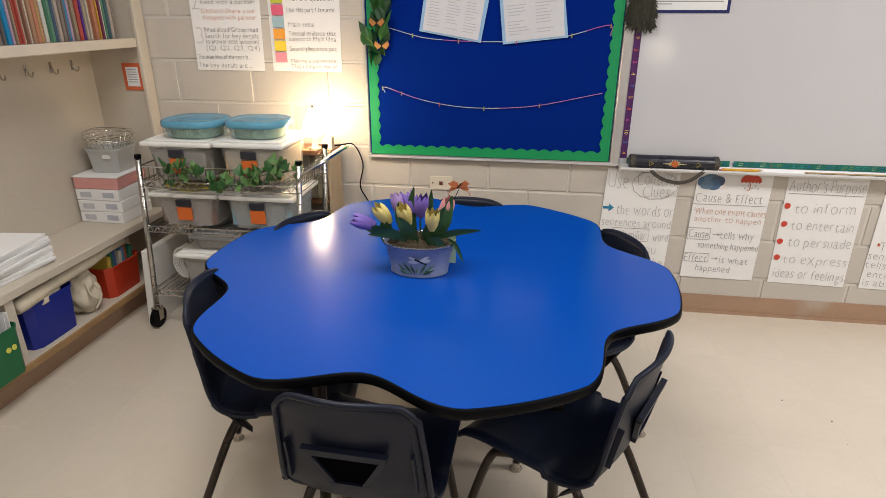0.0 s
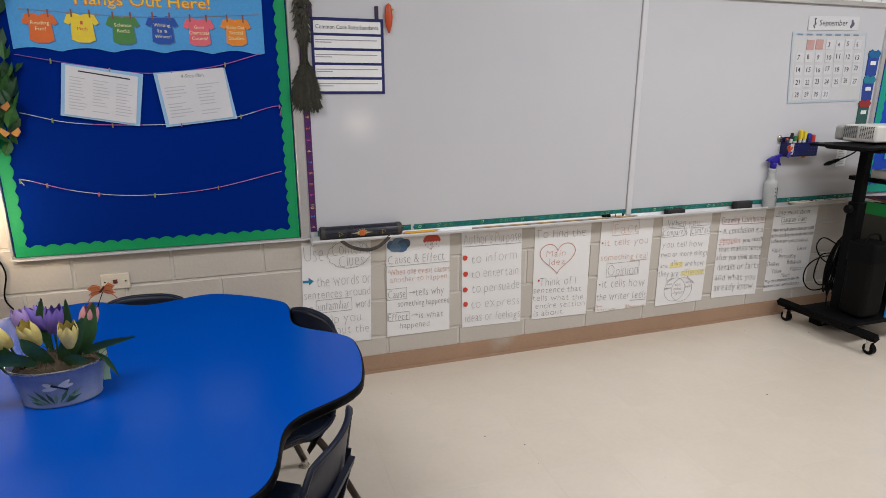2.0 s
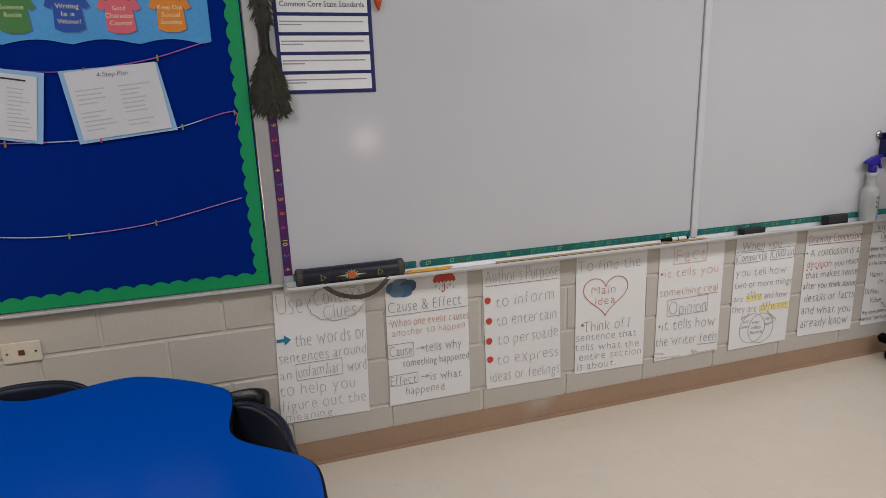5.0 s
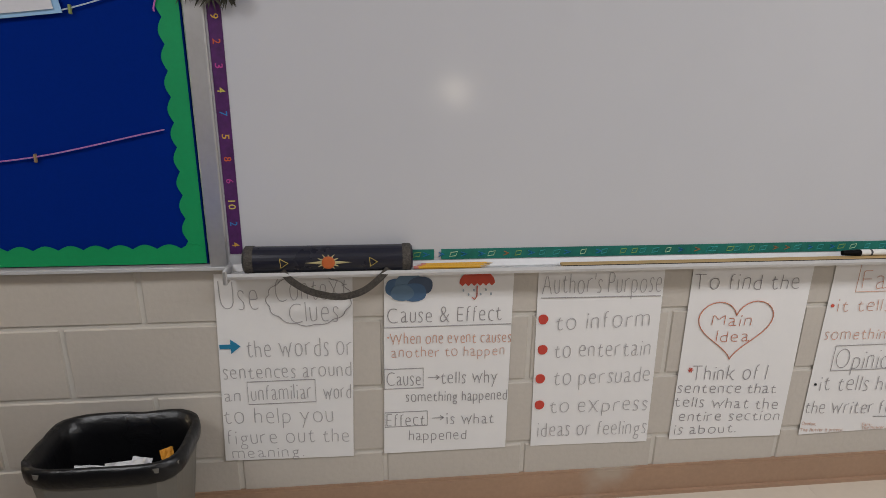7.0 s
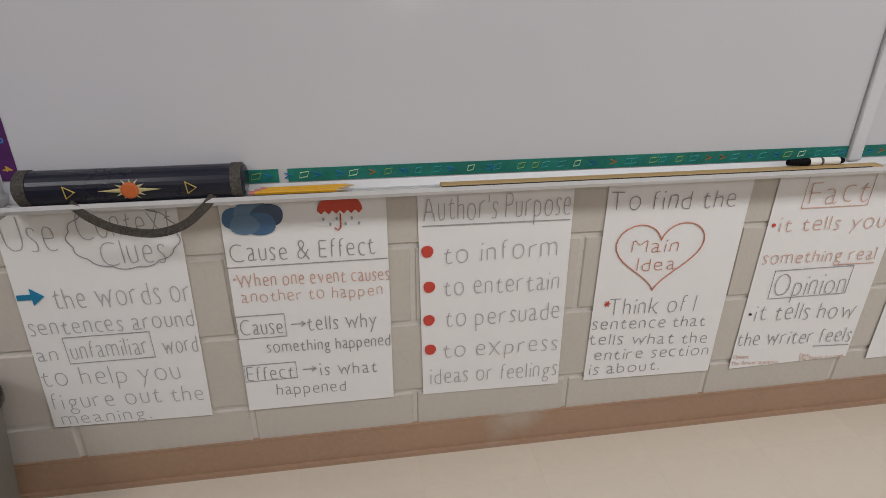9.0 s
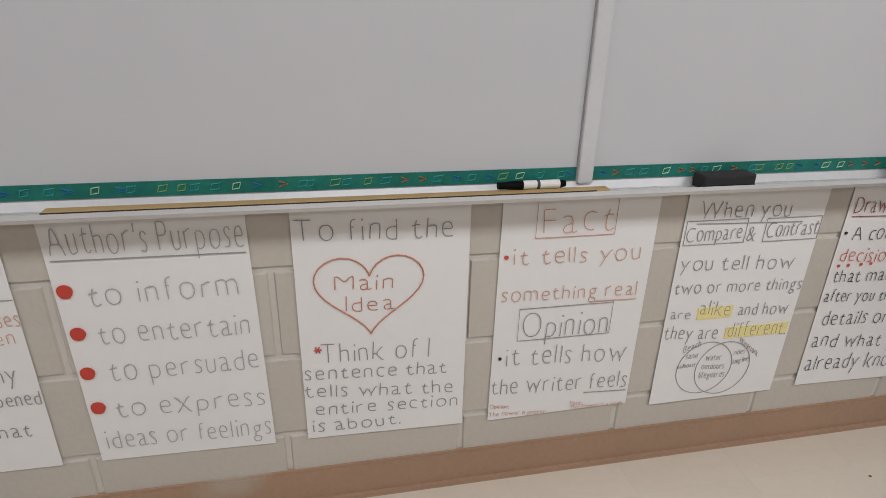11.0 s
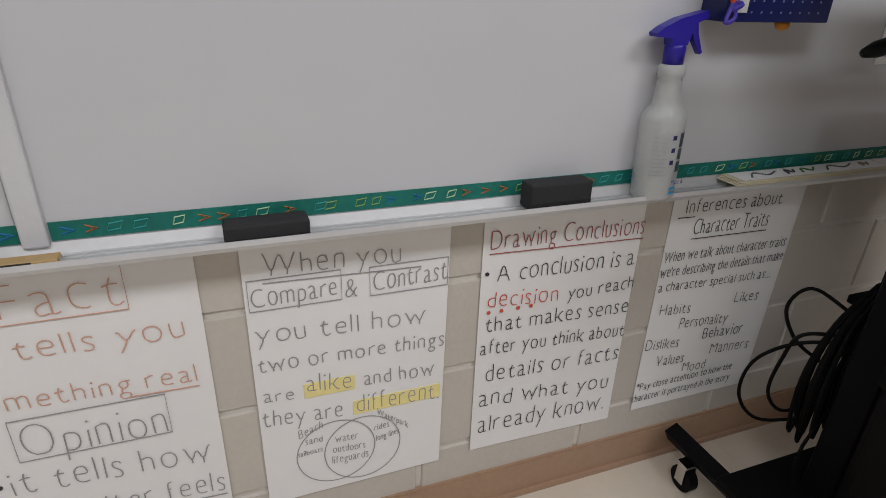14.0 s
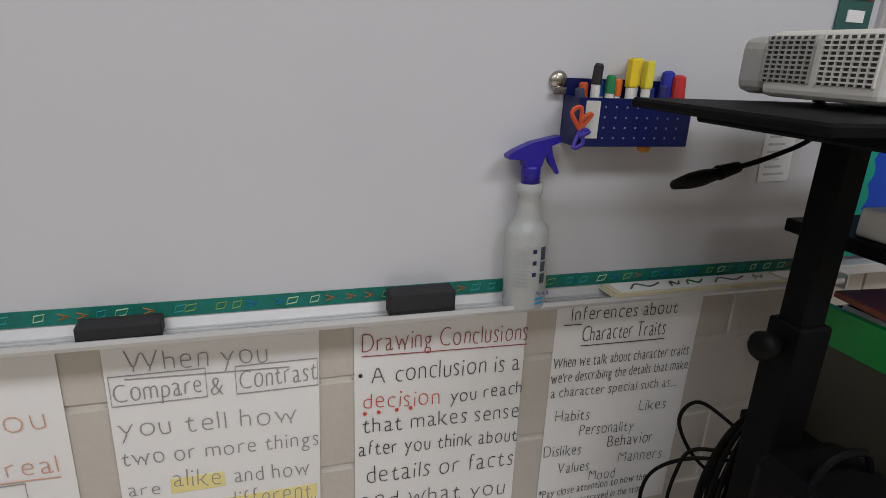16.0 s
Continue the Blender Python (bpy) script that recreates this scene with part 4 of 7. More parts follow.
while y < -0.16:
    w = rng.uniform(0.006, 0.02)
    hgt, dep = rng.uniform(0.21, 0.30), rng.uniform(0.16, 0.2)
    bk = tagged(part("book", box(-dep, 0, 0.0005, w - 0.0005, 0.0, hgt, 0.0015), flat(*(0.8 * v for v in BOOKS[i % len(BOOKS)])), at=pose(-2.80 - rng.uniform(0, 0.02), y, 1.3256, 0, 0, 0)), "thin coloured book standing on the upper shelf", "book", "books on the shelf")
    part("pages", box(-dep + 0.003, -0.003, 0.002, max(0.003, w - 0.002), hgt - 0.001, hgt + 0.0005), M_WHITE, bk)
    y += w + rng.uniform(0.0005, 0.003)
    i += 1


def paper_pile(name, n, at, w, d, h, label, rz=0, seed=1):
    rr = random.Random(seed)
    ob = thing(name, at, label, "papers", rz=rz)
    for k in range(n):
        part("ream", box(-w / 2, w / 2, -d / 2, d / 2, 0.0005, h / n - 0.0005, 0.001), M_WHITE, ob, at=pose(rr.uniform(-0.008, 0.008), rr.uniform(-0.008, 0.008), k * h / n, 0, 0, rr.uniform(-9, 9)))
    return ob


paper_pile("paper_pile", 9, (-2.93, -0.99, 0.4605), 0.23, 0.30, 0.12, "untidy pile of white papers on the counter", rz=0, seed=3)
for k in range(4):
    z = 0.4605 + 0.058 * k
    bx = thing("paper_box", (-2.935, -0.255, z), "white ream box stacked on the counter" if k < 3 else "pink lidded box on top of the ream boxes", "box", "stacked boxes", rz=2 * (k % 2))
    part("carton", box(-0.115, 0.115, -0.12, 0.12, 0, 0.0565, 0.003), M_WHITE if k < 3 else flat(0.62, 0.3, 0.28), bx)
    if k < 3:
        part("label", box(-0.09, -0.03, -0.1212, -0.1203, 0.015, 0.042), flat(0.5, 0.51, 0.55), bx)
        part("label", box(0.03, 0.09, -0.1212, -0.1203, 0.015, 0.042), flat(0.42, 0.44, 0.5), bx)
    else:
        part("lid_sheet", box(-0.117, 0.117, -0.122, 0.122, 0.0567, 0.064, 0.002), M_WHITE, bx)


def tub(name, at, w, d, h, material, label, category, rz=0, wall=0.004, taper=0.15, group=""):
    """An open plastic tub with a rolled rim."""
    ob = thing(name, at, label, category, group, rz=rz)
    bm = bmesh.new()
    rings = []
    for f, z, off in ((1 - taper, 0.0, 0), (1, h, 0), (1.03, h, 0), (1.03, h - 0.012, 0), (1.0, h - 0.012, -wall), (1 - taper, wall, -wall)):
        ring = []
        for k in range(24):
            a = 2 * math.pi * (k + 0.5) / 24
            c, s = math.cos(a), math.sin(a)
            q = (abs(c) ** 8 + abs(s) ** 8) ** (-1 / 8)
            ring.append(bm.verts.new(((w / 2 * f + off) * c * q, (d / 2 * f + off) * s * q, z)))
        rings.append(ring)
    bm.faces.new(rings[0][::-1])
    for a, b in zip(rings, rings[1:]):
        for k in range(24):
            bm.faces.new((a[k], a[(k + 1) % 24], b[(k + 1) % 24], b[k]))
    bm.faces.new(rings[-1])
    bmesh.ops.recalc_face_normals(bm, faces=bm.faces)
    part("tub", bm, material, ob)
    return ob


wb = tub("plastic_basket", (-2.925, -0.222, 0.70), 0.17, 0.19, 0.12, mat("grey_plastic", (0.42, 0.42, 0.41), 0.4), "grey plastic tub with wire baskets on the boxes", "tub")
part("tag", box(0.02, 0.06, -0.1, -0.096, 0.075, 0.092), M_WHITEPL, wb)
wires = tagged(part("wire_basket", tube([(0.112 * math.cos(a), 0.122 * math.sin(a), 0.0) for a in [k * math.pi / 12 for k in range(24)]], 0.002, 5, closed=True), M_NICKEL, at=(-2.925, -0.222, 0.875)), "wire baskets nested in the grey tub", "basket")
rng = random.Random(12)
for k in range(26):
    a = 2 * math.pi * k / 26
    part("wire", tube([(0.06 * math.cos(a), 0.07 * math.sin(a), -0.155), (0.082 * math.cos(a), 0.09 * math.sin(a), -0.06), (0.112 * math.cos(a), 0.122 * math.sin(a), 0.0)], 0.0013, 4), M_NICKEL, wires)
for z, wide in ((-0.012, 1.2), (-0.03, 1.1), (-0.048, 1.02), (0.012, 1.22), (0.02, 1.0)):
    part("wire", tube([(0.088 * wide * math.cos(a), 0.098 * wide * math.sin(a), z + 0.006 * math.sin(a * 2 + z * 90)) for a in [k * math.pi / 12 for k in range(24)]], 0.0015, 4, closed=True), M_NICKEL, wires)
# lower shelf
tub("storage_bin", (-2.90, -0.93, 0.1425), 0.22, 0.27, 0.20, flat(0.008, 0.02, 0.24, 0.4), "blue plastic bin full of cloth on lower shelf", "bin", taper=0.08)
tub("storage_bin", (-2.91, -0.46, 0.1425), 0.24, 0.25, 0.16, flat(0.42, 0.035, 0.012, 0.4), "red plastic bin holding books on lower shelf", "bin", taper=0.08)
for k in range(7):
    c = ((0.5, 0.35, 0.05), (0.03, 0.15, 0.08), (0.05, 0.1, 0.3), (0.6, 0.55, 0.45), (0.1, 0.25, 0.45), (0.3, 0.1, 0.05), (0.03, 0.2, 0.12))[k]
    tagged(part("book", box(-0.09, 0.09, 0, 0.022, 0, 0.2 + 0.012 * (k % 3), 0.002), flat(*c), at=pose(-2.91, -0.56 + 0.027 * k, 0.147, -6 + 3 * (k % 3), 0, 0)), "colourful book standing in the red bin", "book", "books in the red bin")


def cloth_heap(name, at, rx, ry, rz, material, label, category, seed=2):
    bm = bmesh.new()
    bmesh.ops.create_icosphere(bm, subdivisions=4, radius=1)
    for v in bm.verts:
        f = 1 + 0.28 * noise.noise(v.co * 2.1 + Vector((seed, 0, 0))) + 0.1 * noise.noise(v.co * 6 + Vector((0, seed, 0)))
        v.co = Vector((v.co.x * rx * f, v.co.y * ry * f, max(v.co.z * rz * f, -rz * 0.8)))
    return tagged(part(name, bm, material, at=at, smooth=True), label, category)


M_CANVAS = mat("canvas_cloth", (0.55, 0.49, 0.38), 0.9, vary=0.12, scale=12, fine=160, bump=0.3)
cloth_heap("drawstring_bag", (-2.86, -0.70, 0.235), 0.075, 0.075, 0.11, M_CANVAS, "cream canvas drawstring bag on lower shelf", "bag", 4)
part("drawstring", tube(smooth_line([(-2.80, -0.73, 0.30), (-2.775, -0.74, 0.24), (-2.78, -0.70, 0.20), (-2.785, -0.72, 0.165), (-2.775, -0.68, 0.22), (-2.79, -0.69, 0.28)], 5), 0.005, 6), M_CANVAS, bpy.data.objects["drawstring_bag"], "cream cord", at=Matrix.Translation((2.86, 0.70, -0.235)), smooth=True)
cloth_heap("folded_cloth", (-2.885, -0.94, 0.335), 0.09, 0.12, 0.045, M_CANVAS, "crumpled cream cloth in the blue bin", "cloth", 7)
roll = tagged(part("paper_roll", tube(smooth_line([(-2.80, -1.10, 0.362), (-2.803, -0.95, 0.372), (-2.808, -0.75, 0.38), (-2.82, -0.54, 0.387), (-2.835, -0.40, 0.392)], 4), [0.026 + 0.004 * math.sin(0.9 * k) for k in range(17)], 14), M_CANVAS, smooth=True), "long roll of cream felt over the bins", "roll")
gb = tub("file_box", (-2.815, -1.262, 0.1425), 0.16, 0.20, 0.20, flat(0.012, 0.13, 0.05, 0.4), "green plastic file box with papers on the floor", "box", taper=0.06)
for s in (-1, 1):
    part("sticker", lathe([(0.011, 0.0), (0.011, 0.001)], 14), flat(0.62, 0.6, 0.1), gb, "yellow round sticker", at=Matrix.Translation((0.079, s * 0.013 + 0.04, 0.12)) @ pose(0, 0, 0, 0, 86, 0))
for k in range(8):
    tagged(part("folder", box(-0.06, 0.06, 0, 0.003, 0, 0.235 + 0.01 * (k % 3)), M_WHITE, at=pose(-2.815, -1.337 + 0.021 * k, 0.1485, -3 + 2 * (k % 3), 0, 3 * (k % 2))), "white folder standing in green box", "folder", "folders in the green box")

# ---- wire cart ----
CX0, CX1, CY0, CY1 = -2.57, -1.83, -0.555, -0.215
def lean_at(z):
    """How far the racked cart has slipped sideways at a height."""
    return 0.07 * (z - 0.5)


cart = thing("wire_cart", (0, 0, 0), "chrome wire utility cart with three shelves on casters", "cart")
for x in (CX0, CX1):
    for y in (CY0, CY1):
        post = part("post", tube([(x, y, 0.085), (x, y, 0.845)], 0.0125, 12), M_CHROME, cart, smooth=True)
        for z in [0.12 + 0.05 * k for k in range(14)]:
            part("groove", tube([(x, y, z), (x, y, z + 0.004)], 0.0133, 12), M_NICKEL, post)
        part("cap", tube([(x, y, 0.845), (x, y, 0.862)], 0.0145, 12), M_BLACK, post)
        caster = part("caster", tube([(x - 0.013, y, 0.05), (x + 0.013, y, 0.05)], 0.05, 20), M_RUBBER, cart, "black rubber caster wheel", smooth=False)
        fork = box(x - 0.02, x - 0.015, y - 0.018, y + 0.018, 0.04, 0.1)
        box(x + 0.015, x + 0.02, y - 0.018, y + 0.018, 0.04, 0.1, bm=fork)
        box(x - 0.02, x + 0.02, y - 0.02, y + 0.02, 0.1015, 0.108, bm=fork)
        part("fork", fork, M_NICKEL, caster)
for z, rail in ((0.175, 0), (0.50, 0), (0.715, 0.095)):
    sh = part("shelf_frame", tube([(CX0, CY0, z), (CX1, CY0, z), (CX1, CY1, z), (CX0, CY1, z)], 0.004, 6, closed=True), M_CHROME, cart)
    part("frame_wire", tube([(CX0, CY0, z + 0.028), (CX1, CY0, z + 0.028), (CX1, CY1, z + 0.028), (CX0, CY1, z + 0.028)], 0.004, 6, closed=True), M_CHROME, sh)
    zig = []
    for k in range(41):
        zig.append((CX0 + (CX1 - CX0) * k / 40, CY0 - 0.003, z + (0.028 if k % 2 else 0)))
    part("truss_wire", tube(zig, 0.003, 5), M_CHROME, sh)
    for k in range(30):
        x = CX0 + (CX1 - CX0) * (k + 0.5) / 30
        part("wire", tube([(x, CY0, z + 0.028), (x, CY1, z + 0.028)], 0.002, 4), M_CHROME, sh)
    if rail:
        part("basket_rail", tube([(CX0, CY0, z + rail), (CX1, CY0, z + rail), (CX1, CY1, z + rail), (CX0, CY1, z + rail)], 0.0045, 6, closed=True), M_CHROME, sh)
        for k in range(34):
            x = CX0 + (CX1 - CX0) * k / 33
            part("basket_wire", tube([(x, CY0, z + 0.02), (x, CY0, z + rail)], 0.0016, 4), M_CHROME, sh)
        for k in range(16):
            y = CY0 + (CY1 - CY0) * k / 15
            part("basket_wire", tube([(CX1, y, z + 0.02), (CX1, y, z + rail)], 0.0016, 4), M_CHROME, sh)
hb = part("handle", tube(smooth_line([(CX1 + 0.012, CY0, 0.80), (CX1 + 0.08, CY0 + 0.005, 0.84), (CX1 + 0.115, CY0 + 0.05, 0.862), (CX1 + 0.12, CY1 - 0.05, 0.862), (CX1 + 0.08, CY1 - 0.005, 0.84), (CX1 + 0.012, CY1, 0.80)], 5), 0.0105, 10), M_CHROME, cart, smooth=True)

for piece in cart.children_recursive:
    for v in piece.data.vertices:
        v.co.x += lean_at(v.co.z)


def tote(at, w, d, h, label, body=None, lid=None, inside=(0.4, 0.3, 0.2), tag=True, group="storage totes"):
    ob = thing("storage_tote", (at[0] + lean_at(at[2]), at[1], at[2]), label, "tote", group)
    t2 = tub("tote_body", (0, 0, 0), w * 0.95, d * 0.95, h - 0.02, body or M_CLEAR, "", "", taper=0.13, wall=0.003)
    shell = t2.children[0]
    shell.parent = ob
    shell.name = "body"
    bpy.data.objects.remove(t2)
    part("contents", box(-w * 0.405, w * 0.405, -d * 0.405, d * 0.405, 0.006, h * 0.74, 0.01), flat(*inside), ob)
    lidp = part("lid", box(-w / 2, w / 2, -d / 2, d / 2, h - 0.028, h - 0.008, 0.006, 2), lid or M_WHITEPL, ob, "white snap lid")
    part("lid_panel", box(-w / 2 + 0.02, w / 2 - 0.02, -d / 2 + 0.02, d / 2 - 0.02, h - 0.0075, h, 0.002), lid or M_WHITEPL, lidp)
    if tag:
        part("label", box(-0.035, 0.035, -d * 0.47 - 0.005, -d * 0.47 - 0.001, h * 0.2, h * 0.56), flat(0.62, 0.13, 0.02), ob, "orange paper label")
        part("latch", box(-0.035, 0.035, -d * 0.47 - 0.010, -d * 0.47 - 0.001, h * 0.60, h * 0.78, 0.002), flat(0.02, 0.02, 0.028), ob)
    return ob


ty = (CY0 + CY1) / 2
tote((-2.385, ty, 0.7455), 0.33, 0.33, 0.18, "clear storage tote with white lid on cart", inside=(0.14, 0.12, 0.09))
tote((-2.05, ty, 0.7455), 0.315, 0.33, 0.185, "clear storage tote with white lid and orange label", inside=(0.55, 0.42, 0.22))
tote((-2.375, ty, 0.5305), 0.33, 0.33, 0.165, "clear storage tote with brown contents on middle shelf", inside=(0.2, 0.13, 0.11))
tote((-2.025, ty, 0.5305), 0.35, 0.33, 0.165, "clear storage tote with pale blue contents", inside=(0.22, 0.35, 0.42))
tote((-2.28, ty - 0.01, 0.2055), 0.30, 0.34, 0.20, "grey tote with white lid on bottom shelf", inside=(0.15, 0.14, 0.14), tag=False)
tote((-1.97, ty - 0.01, 0.2055), 0.26, 0.34, 0.20, "grey tote with white lid beside another", inside=(0.3, 0.2, 0.1), tag=False)
tote((-2.26, ty, 0.4065), 0.24, 0.30, 0.085, "shallow grey box on the bottom tote", lid=flat(0.3, 0.3, 0.3), inside=(0.1, 0.1, 0.1), tag=False)


def squared(bm, power=2.8):
    """Pushes a round plan out towards a rounded square."""
    for v in bm.verts:
        r = math.hypot(v.co.x, v.co.y)
        if r > 1e-6:
            f = (abs(v.co.x / r) ** power + abs(v.co.y / r) ** power) ** (-1 / power)
            v.co.x, v.co.y = v.co.x * f, v.co.y * f
    return bm


for x, sx, sy in ((-2.342, 0.138, 0.13), (-2.045, 0.136, 0.12)):
    zz = 0.926 if x < -2.2 else 0.931
    bl = thing("food_container", (x + 0.012, ty - 0.02, zz), "round translucent container with blue lid on a tote", "container", "blue lidded containers")
    part("bowl", squared(lathe([(0.78, 0.0), (0.86, 0.01), (0.95, 0.055), (0.96, 0.062)], 40, sx=sx, sy=sy)), mat("aqua_plastic", (0.25, 0.46, 0.48), 0.2, alpha=0.42), bl, smooth=True)
    part("contents", squared(lathe([(0.74, 0.004), (0.8, 0.05), (0.05, 0.052)], 30, sx=sx, sy=sy)), mat("mixed_contents", (0.45, 0.48, 0.3), 0.7, vary=0.6, scale=30), bl)
    part("lid", squared(lathe([(1.0, 0.05), (1.02, 0.058), (1.0, 0.076), (0.9, 0.080), (0.85, 0.077), (0.55, 0.086), (0.05, 0.089)], 40, sx=sx, sy=sy)), mat("blue_lid", (0.09, 0.36, 0.55), 0.25, alpha=0.62, vary=0.2, scale=12), bl, "blue plastic lid", smooth=True)
tagged(part("yellow_plate", lathe([(0.3, 0.0), (0.9, 0.004), (1.0, 0.014), (0.97, 0.016), (0.85, 0.008), (0.05, 0.005)], 36, sx=0.15, sy=0.12), flat(0.62, 0.5, 0.01, 0.35), at=(-2.36, ty - 0.04, 0.6956), smooth=True), "yellow plastic plate on a tote lid", "plate")
tagged(part("foam_board", box(-0.016, 0.016, -0.2, 0.2, 0, 0.40, 0.003), M_WHITEPL, at=pose(-2.64, -0.36, 0.0, 0, 5, 0)), "white board leaning beside the cart", "board")
cord = thing("extension_cord", (-2.50, -0.40, 0.2055), "coiled white cord on the bottom shelf", "cord")
for k in range(5):
    part("coil", tube([(0.055 * math.cos(a) * (1 - 0.05 * k), -0.02 + 0.012 * k, 0.085 + 0.08 * math.sin(a)) for a in [2 * math.pi * j / 28 for j in range(28)]], 0.0055, 6, closed=True), M_WHITEPL, cord)


def leaf_bm(bm, place, size, yaw, pitch, roll, lobes=True):
    m = Matrix.Translation(place) @ Euler((pitch, roll, yaw)).to_matrix().to_4x4()
    pts = [(0, 0), (0.35, 0.12), (0.5, 0.45), (0.28, 0.5), (0.12, 1.0), (-0.0, 0.95), (-0.12, 1.0), (-0.28, 0.5), (-0.5, 0.45), (-0.35, 0.12)] if lobes else [(0, 0), (0.22, 0.25), (0.25, 0.55), (0.0, 1.0), (-0.25, 0.55), (-0.22, 0.25)]
    mid = bm.verts.new(m @ Vector((0, 0.5 * size, 0.06 * size)))
    vs = [bm.verts.new(m @ Vector((x * size, y * size, -0.12 * size * abs(x) * 2))) for x, y in pts]
    for a, b in zip(vs, vs[1:] + vs[:1]):
        bm.faces.new((mid, a, b))


M_IVY = [mat("ivy_leaf", (0.03, 0.10, 0.025), 0.5, vary=0.3, scale=30), mat("ivy_leaf_pale", (0.10, 0.2, 0.06), 0.5, vary=0.3, scale=30)]


def garland(name, line, n, size, label, spread, seed, lobes=True, mats=M_IVY):
    ob = thing(name, (0, 0, 0), label, "garland")
    pts = smooth_line(line, 8)
    part("stem", tube(pts, 0.002, 5), mats[0], ob)
    rr = random.Random(seed)
    for k in range(n):
        p = pts[min(len(pts) - 1, int(k / n * len(pts)))]
        bm = bmesh.new()
        q = p + Vector((rr.uniform(-spread, spread), rr.uniform(-spread, -0.003), rr.uniform(-spread, spread)))
        leaf_bm(bm, q, size * rr.uniform(0.7, 1.25), rr.uniform(-3.1, 3.1), rr.uniform(0.7, 2.0), rr.uniform(-0.5, 0.5), lobes)
        part("leaf", bm, mats[k % len(mats)], ob)
    return ob


garland("ivy_garland", [(-2.40, CY0 - 0.012, 0.77), (-2.28, CY0 - 0.02, 0.79), (-2.16, CY0 - 0.02, 0.735), (-2.02, CY0 - 0.02, 0.775), (-1.92, CY0 - 0.02, 0.81), (-1.82, CY0 + 0.02, 0.815)], 64, 0.045, "artificial ivy garland twined through the cart rail", 0.042, 5)
# wooden stand behind the cart, with lamp and oddments
st = thing("wooden_stand", (-1.90, -0.11, 0), "narrow dark brown wooden stand behind cart", "stand")
M_WOOD = mat("brown_wood", (0.17, 0.075, 0.035), 0.45, vary=0.3, scale=10, fine=60)
M_PALEWOOD = mat("pale_wood", (0.46, 0.34, 0.22), 0.5, vary=0.15, scale=8, fine=60)
part("top", box(-0.11, 0.11, -0.075, 0.09, 0.80, 0.82, 0.003), M_WOOD, st)
part("front_ledge", box(-0.11, 0.07, -0.155, -0.0755, 0.815, 0.8405, 0.003), M_WOOD, st)
part("shelf", box(-0.09, 0.09, -0.085, 0.085, 0.55, 0.57, 0.003), M_WOOD, st)
part("shelf", box(-0.09, 0.09, -0.085, 0.085, 0.08, 0.1, 0.003), M_WOOD, st)
for s in (-1, 1):
    part("side", box(s * 0.1 - 0.009, s * 0.1 + 0.009, -0.085, 0.085, 0, 0.7995, 0.002), M_WOOD if s < 0 else M_PALEWOOD, st)
for k, c in enumerate(((0.5, 0.4, 0.25), (0.6, 0.55, 0.45), (0.35, 0.3, 0.2), (0.55, 0.5, 0.35), (0.3, 0.2, 0.12))):
    tagged(part("binder", box(0, 0.03, -0.05, 0.05, 0, 0.22 + 0.008 * (k % 2), 0.002), flat(*c), at=(-1.98 + 0.033 * k, -0.10, 0.5705)), "tall pale binder on the stand shelf", "binder", "binders")
tl = thing("table_lamp", (-1.848, -0.228, 0.841), "small lit lamp with glowing shade on the stand", "lamp")
part("base", lathe([(0.027, 0.0), (0.028, 0.006), (0.016, 0.012), (0.012, 0.05), (0.02, 0.059)], 20), flat(0.5, 0.38, 0.24), tl, smooth=True)
part("shade", lathe([(0.03, 0.06), (0.047, 0.075), (0.05, 0.098), (0.042, 0.13), (0.025, 0.165), (0.008, 0.188)], 24), mat("glowing_shade", (0.9, 0.8, 0.6), 0.5, emit=58.0), tl, "glowing frosted shade", smooth=True)
part("finial", lathe([(0.004, 0.188), (0.003, 0.196), (0.004, 0.2), (0.001, 0.206)], 10), M_BLACK, tl)
tagged(part("small_box", box(-0.02, 0.02, -0.02, 0.02, 0, 0.06, 0.002), flat(0.62, 0.5, 0.35), at=(-1.812, -0.13, 0.8205)), "small cream box beside the lamp", "box")
rb = tagged(part("red_book", box(-0.16, 0.0, -0.012, 0.012, 0, 0.19, 0.002), flat(0.4, 0.03, 0.03), at=pose(-2.06, -0.05, 0.76, 0, 0, 0)), "red folder standing behind the cart", "folder")
rb.location.z = 0.746
rb.location.y = -0.226
part("cable", tube(smooth_line([(-1.85, -0.205, 0.847), (-1.83, -0.17, 0.835), (-1.775, -0.06, 0.827), (-1.72, -0.02, 0.82), (-1.68, -0.012, 0.72), (-1.70, -0.012, 0.60), (-1.655, -0.012, 0.50), (-1.65, -0.012, 0.30)], 6), 0.0035, 6), M_BLACK, tl, "brown lamp cord", at=Matrix.Translation((1.848, 0.228, -0.841)))

# ---- flower pail ----
PX, PY = -1.162, -1.238
pail = thing("flower_pail", (PX, PY, 0.7005), "oval blue tin pail of artificial tulips on the table", "flower pot")
M_TIN = mat("blue_tin", (0.23, 0.27, 0.38), 0.34, metal=0.25, vary=0.15, scale=14)
part("pail", lathe([(0.81, 0.0), (0.83, 0.002), (0.83, 0.006), (0.82, 0.008), (1.0, 0.096), (1.03, 0.098), (1.03, 0.102), (0.98, 0.102), (0.96, 0.09)], 44, sx=0.108, sy=0.078), M_TIN, pail, smooth=True)
part("rim", tube([(0.111 * math.cos(a), 0.081 * math.sin(a), 0.1005) for a in [2 * math.pi * k / 40 for k in range(40)]], 0.003, 6, closed=True), M_NICKEL, pail)
moss = lathe([(0.95, 0.088), (0.8, 0.105), (0.4, 0.114), (0.05, 0.117)], 30, sx=0.108, sy=0.078)
for v in moss.verts:
    v.co.z += 0.006 * noise.noise(v.co * 70)
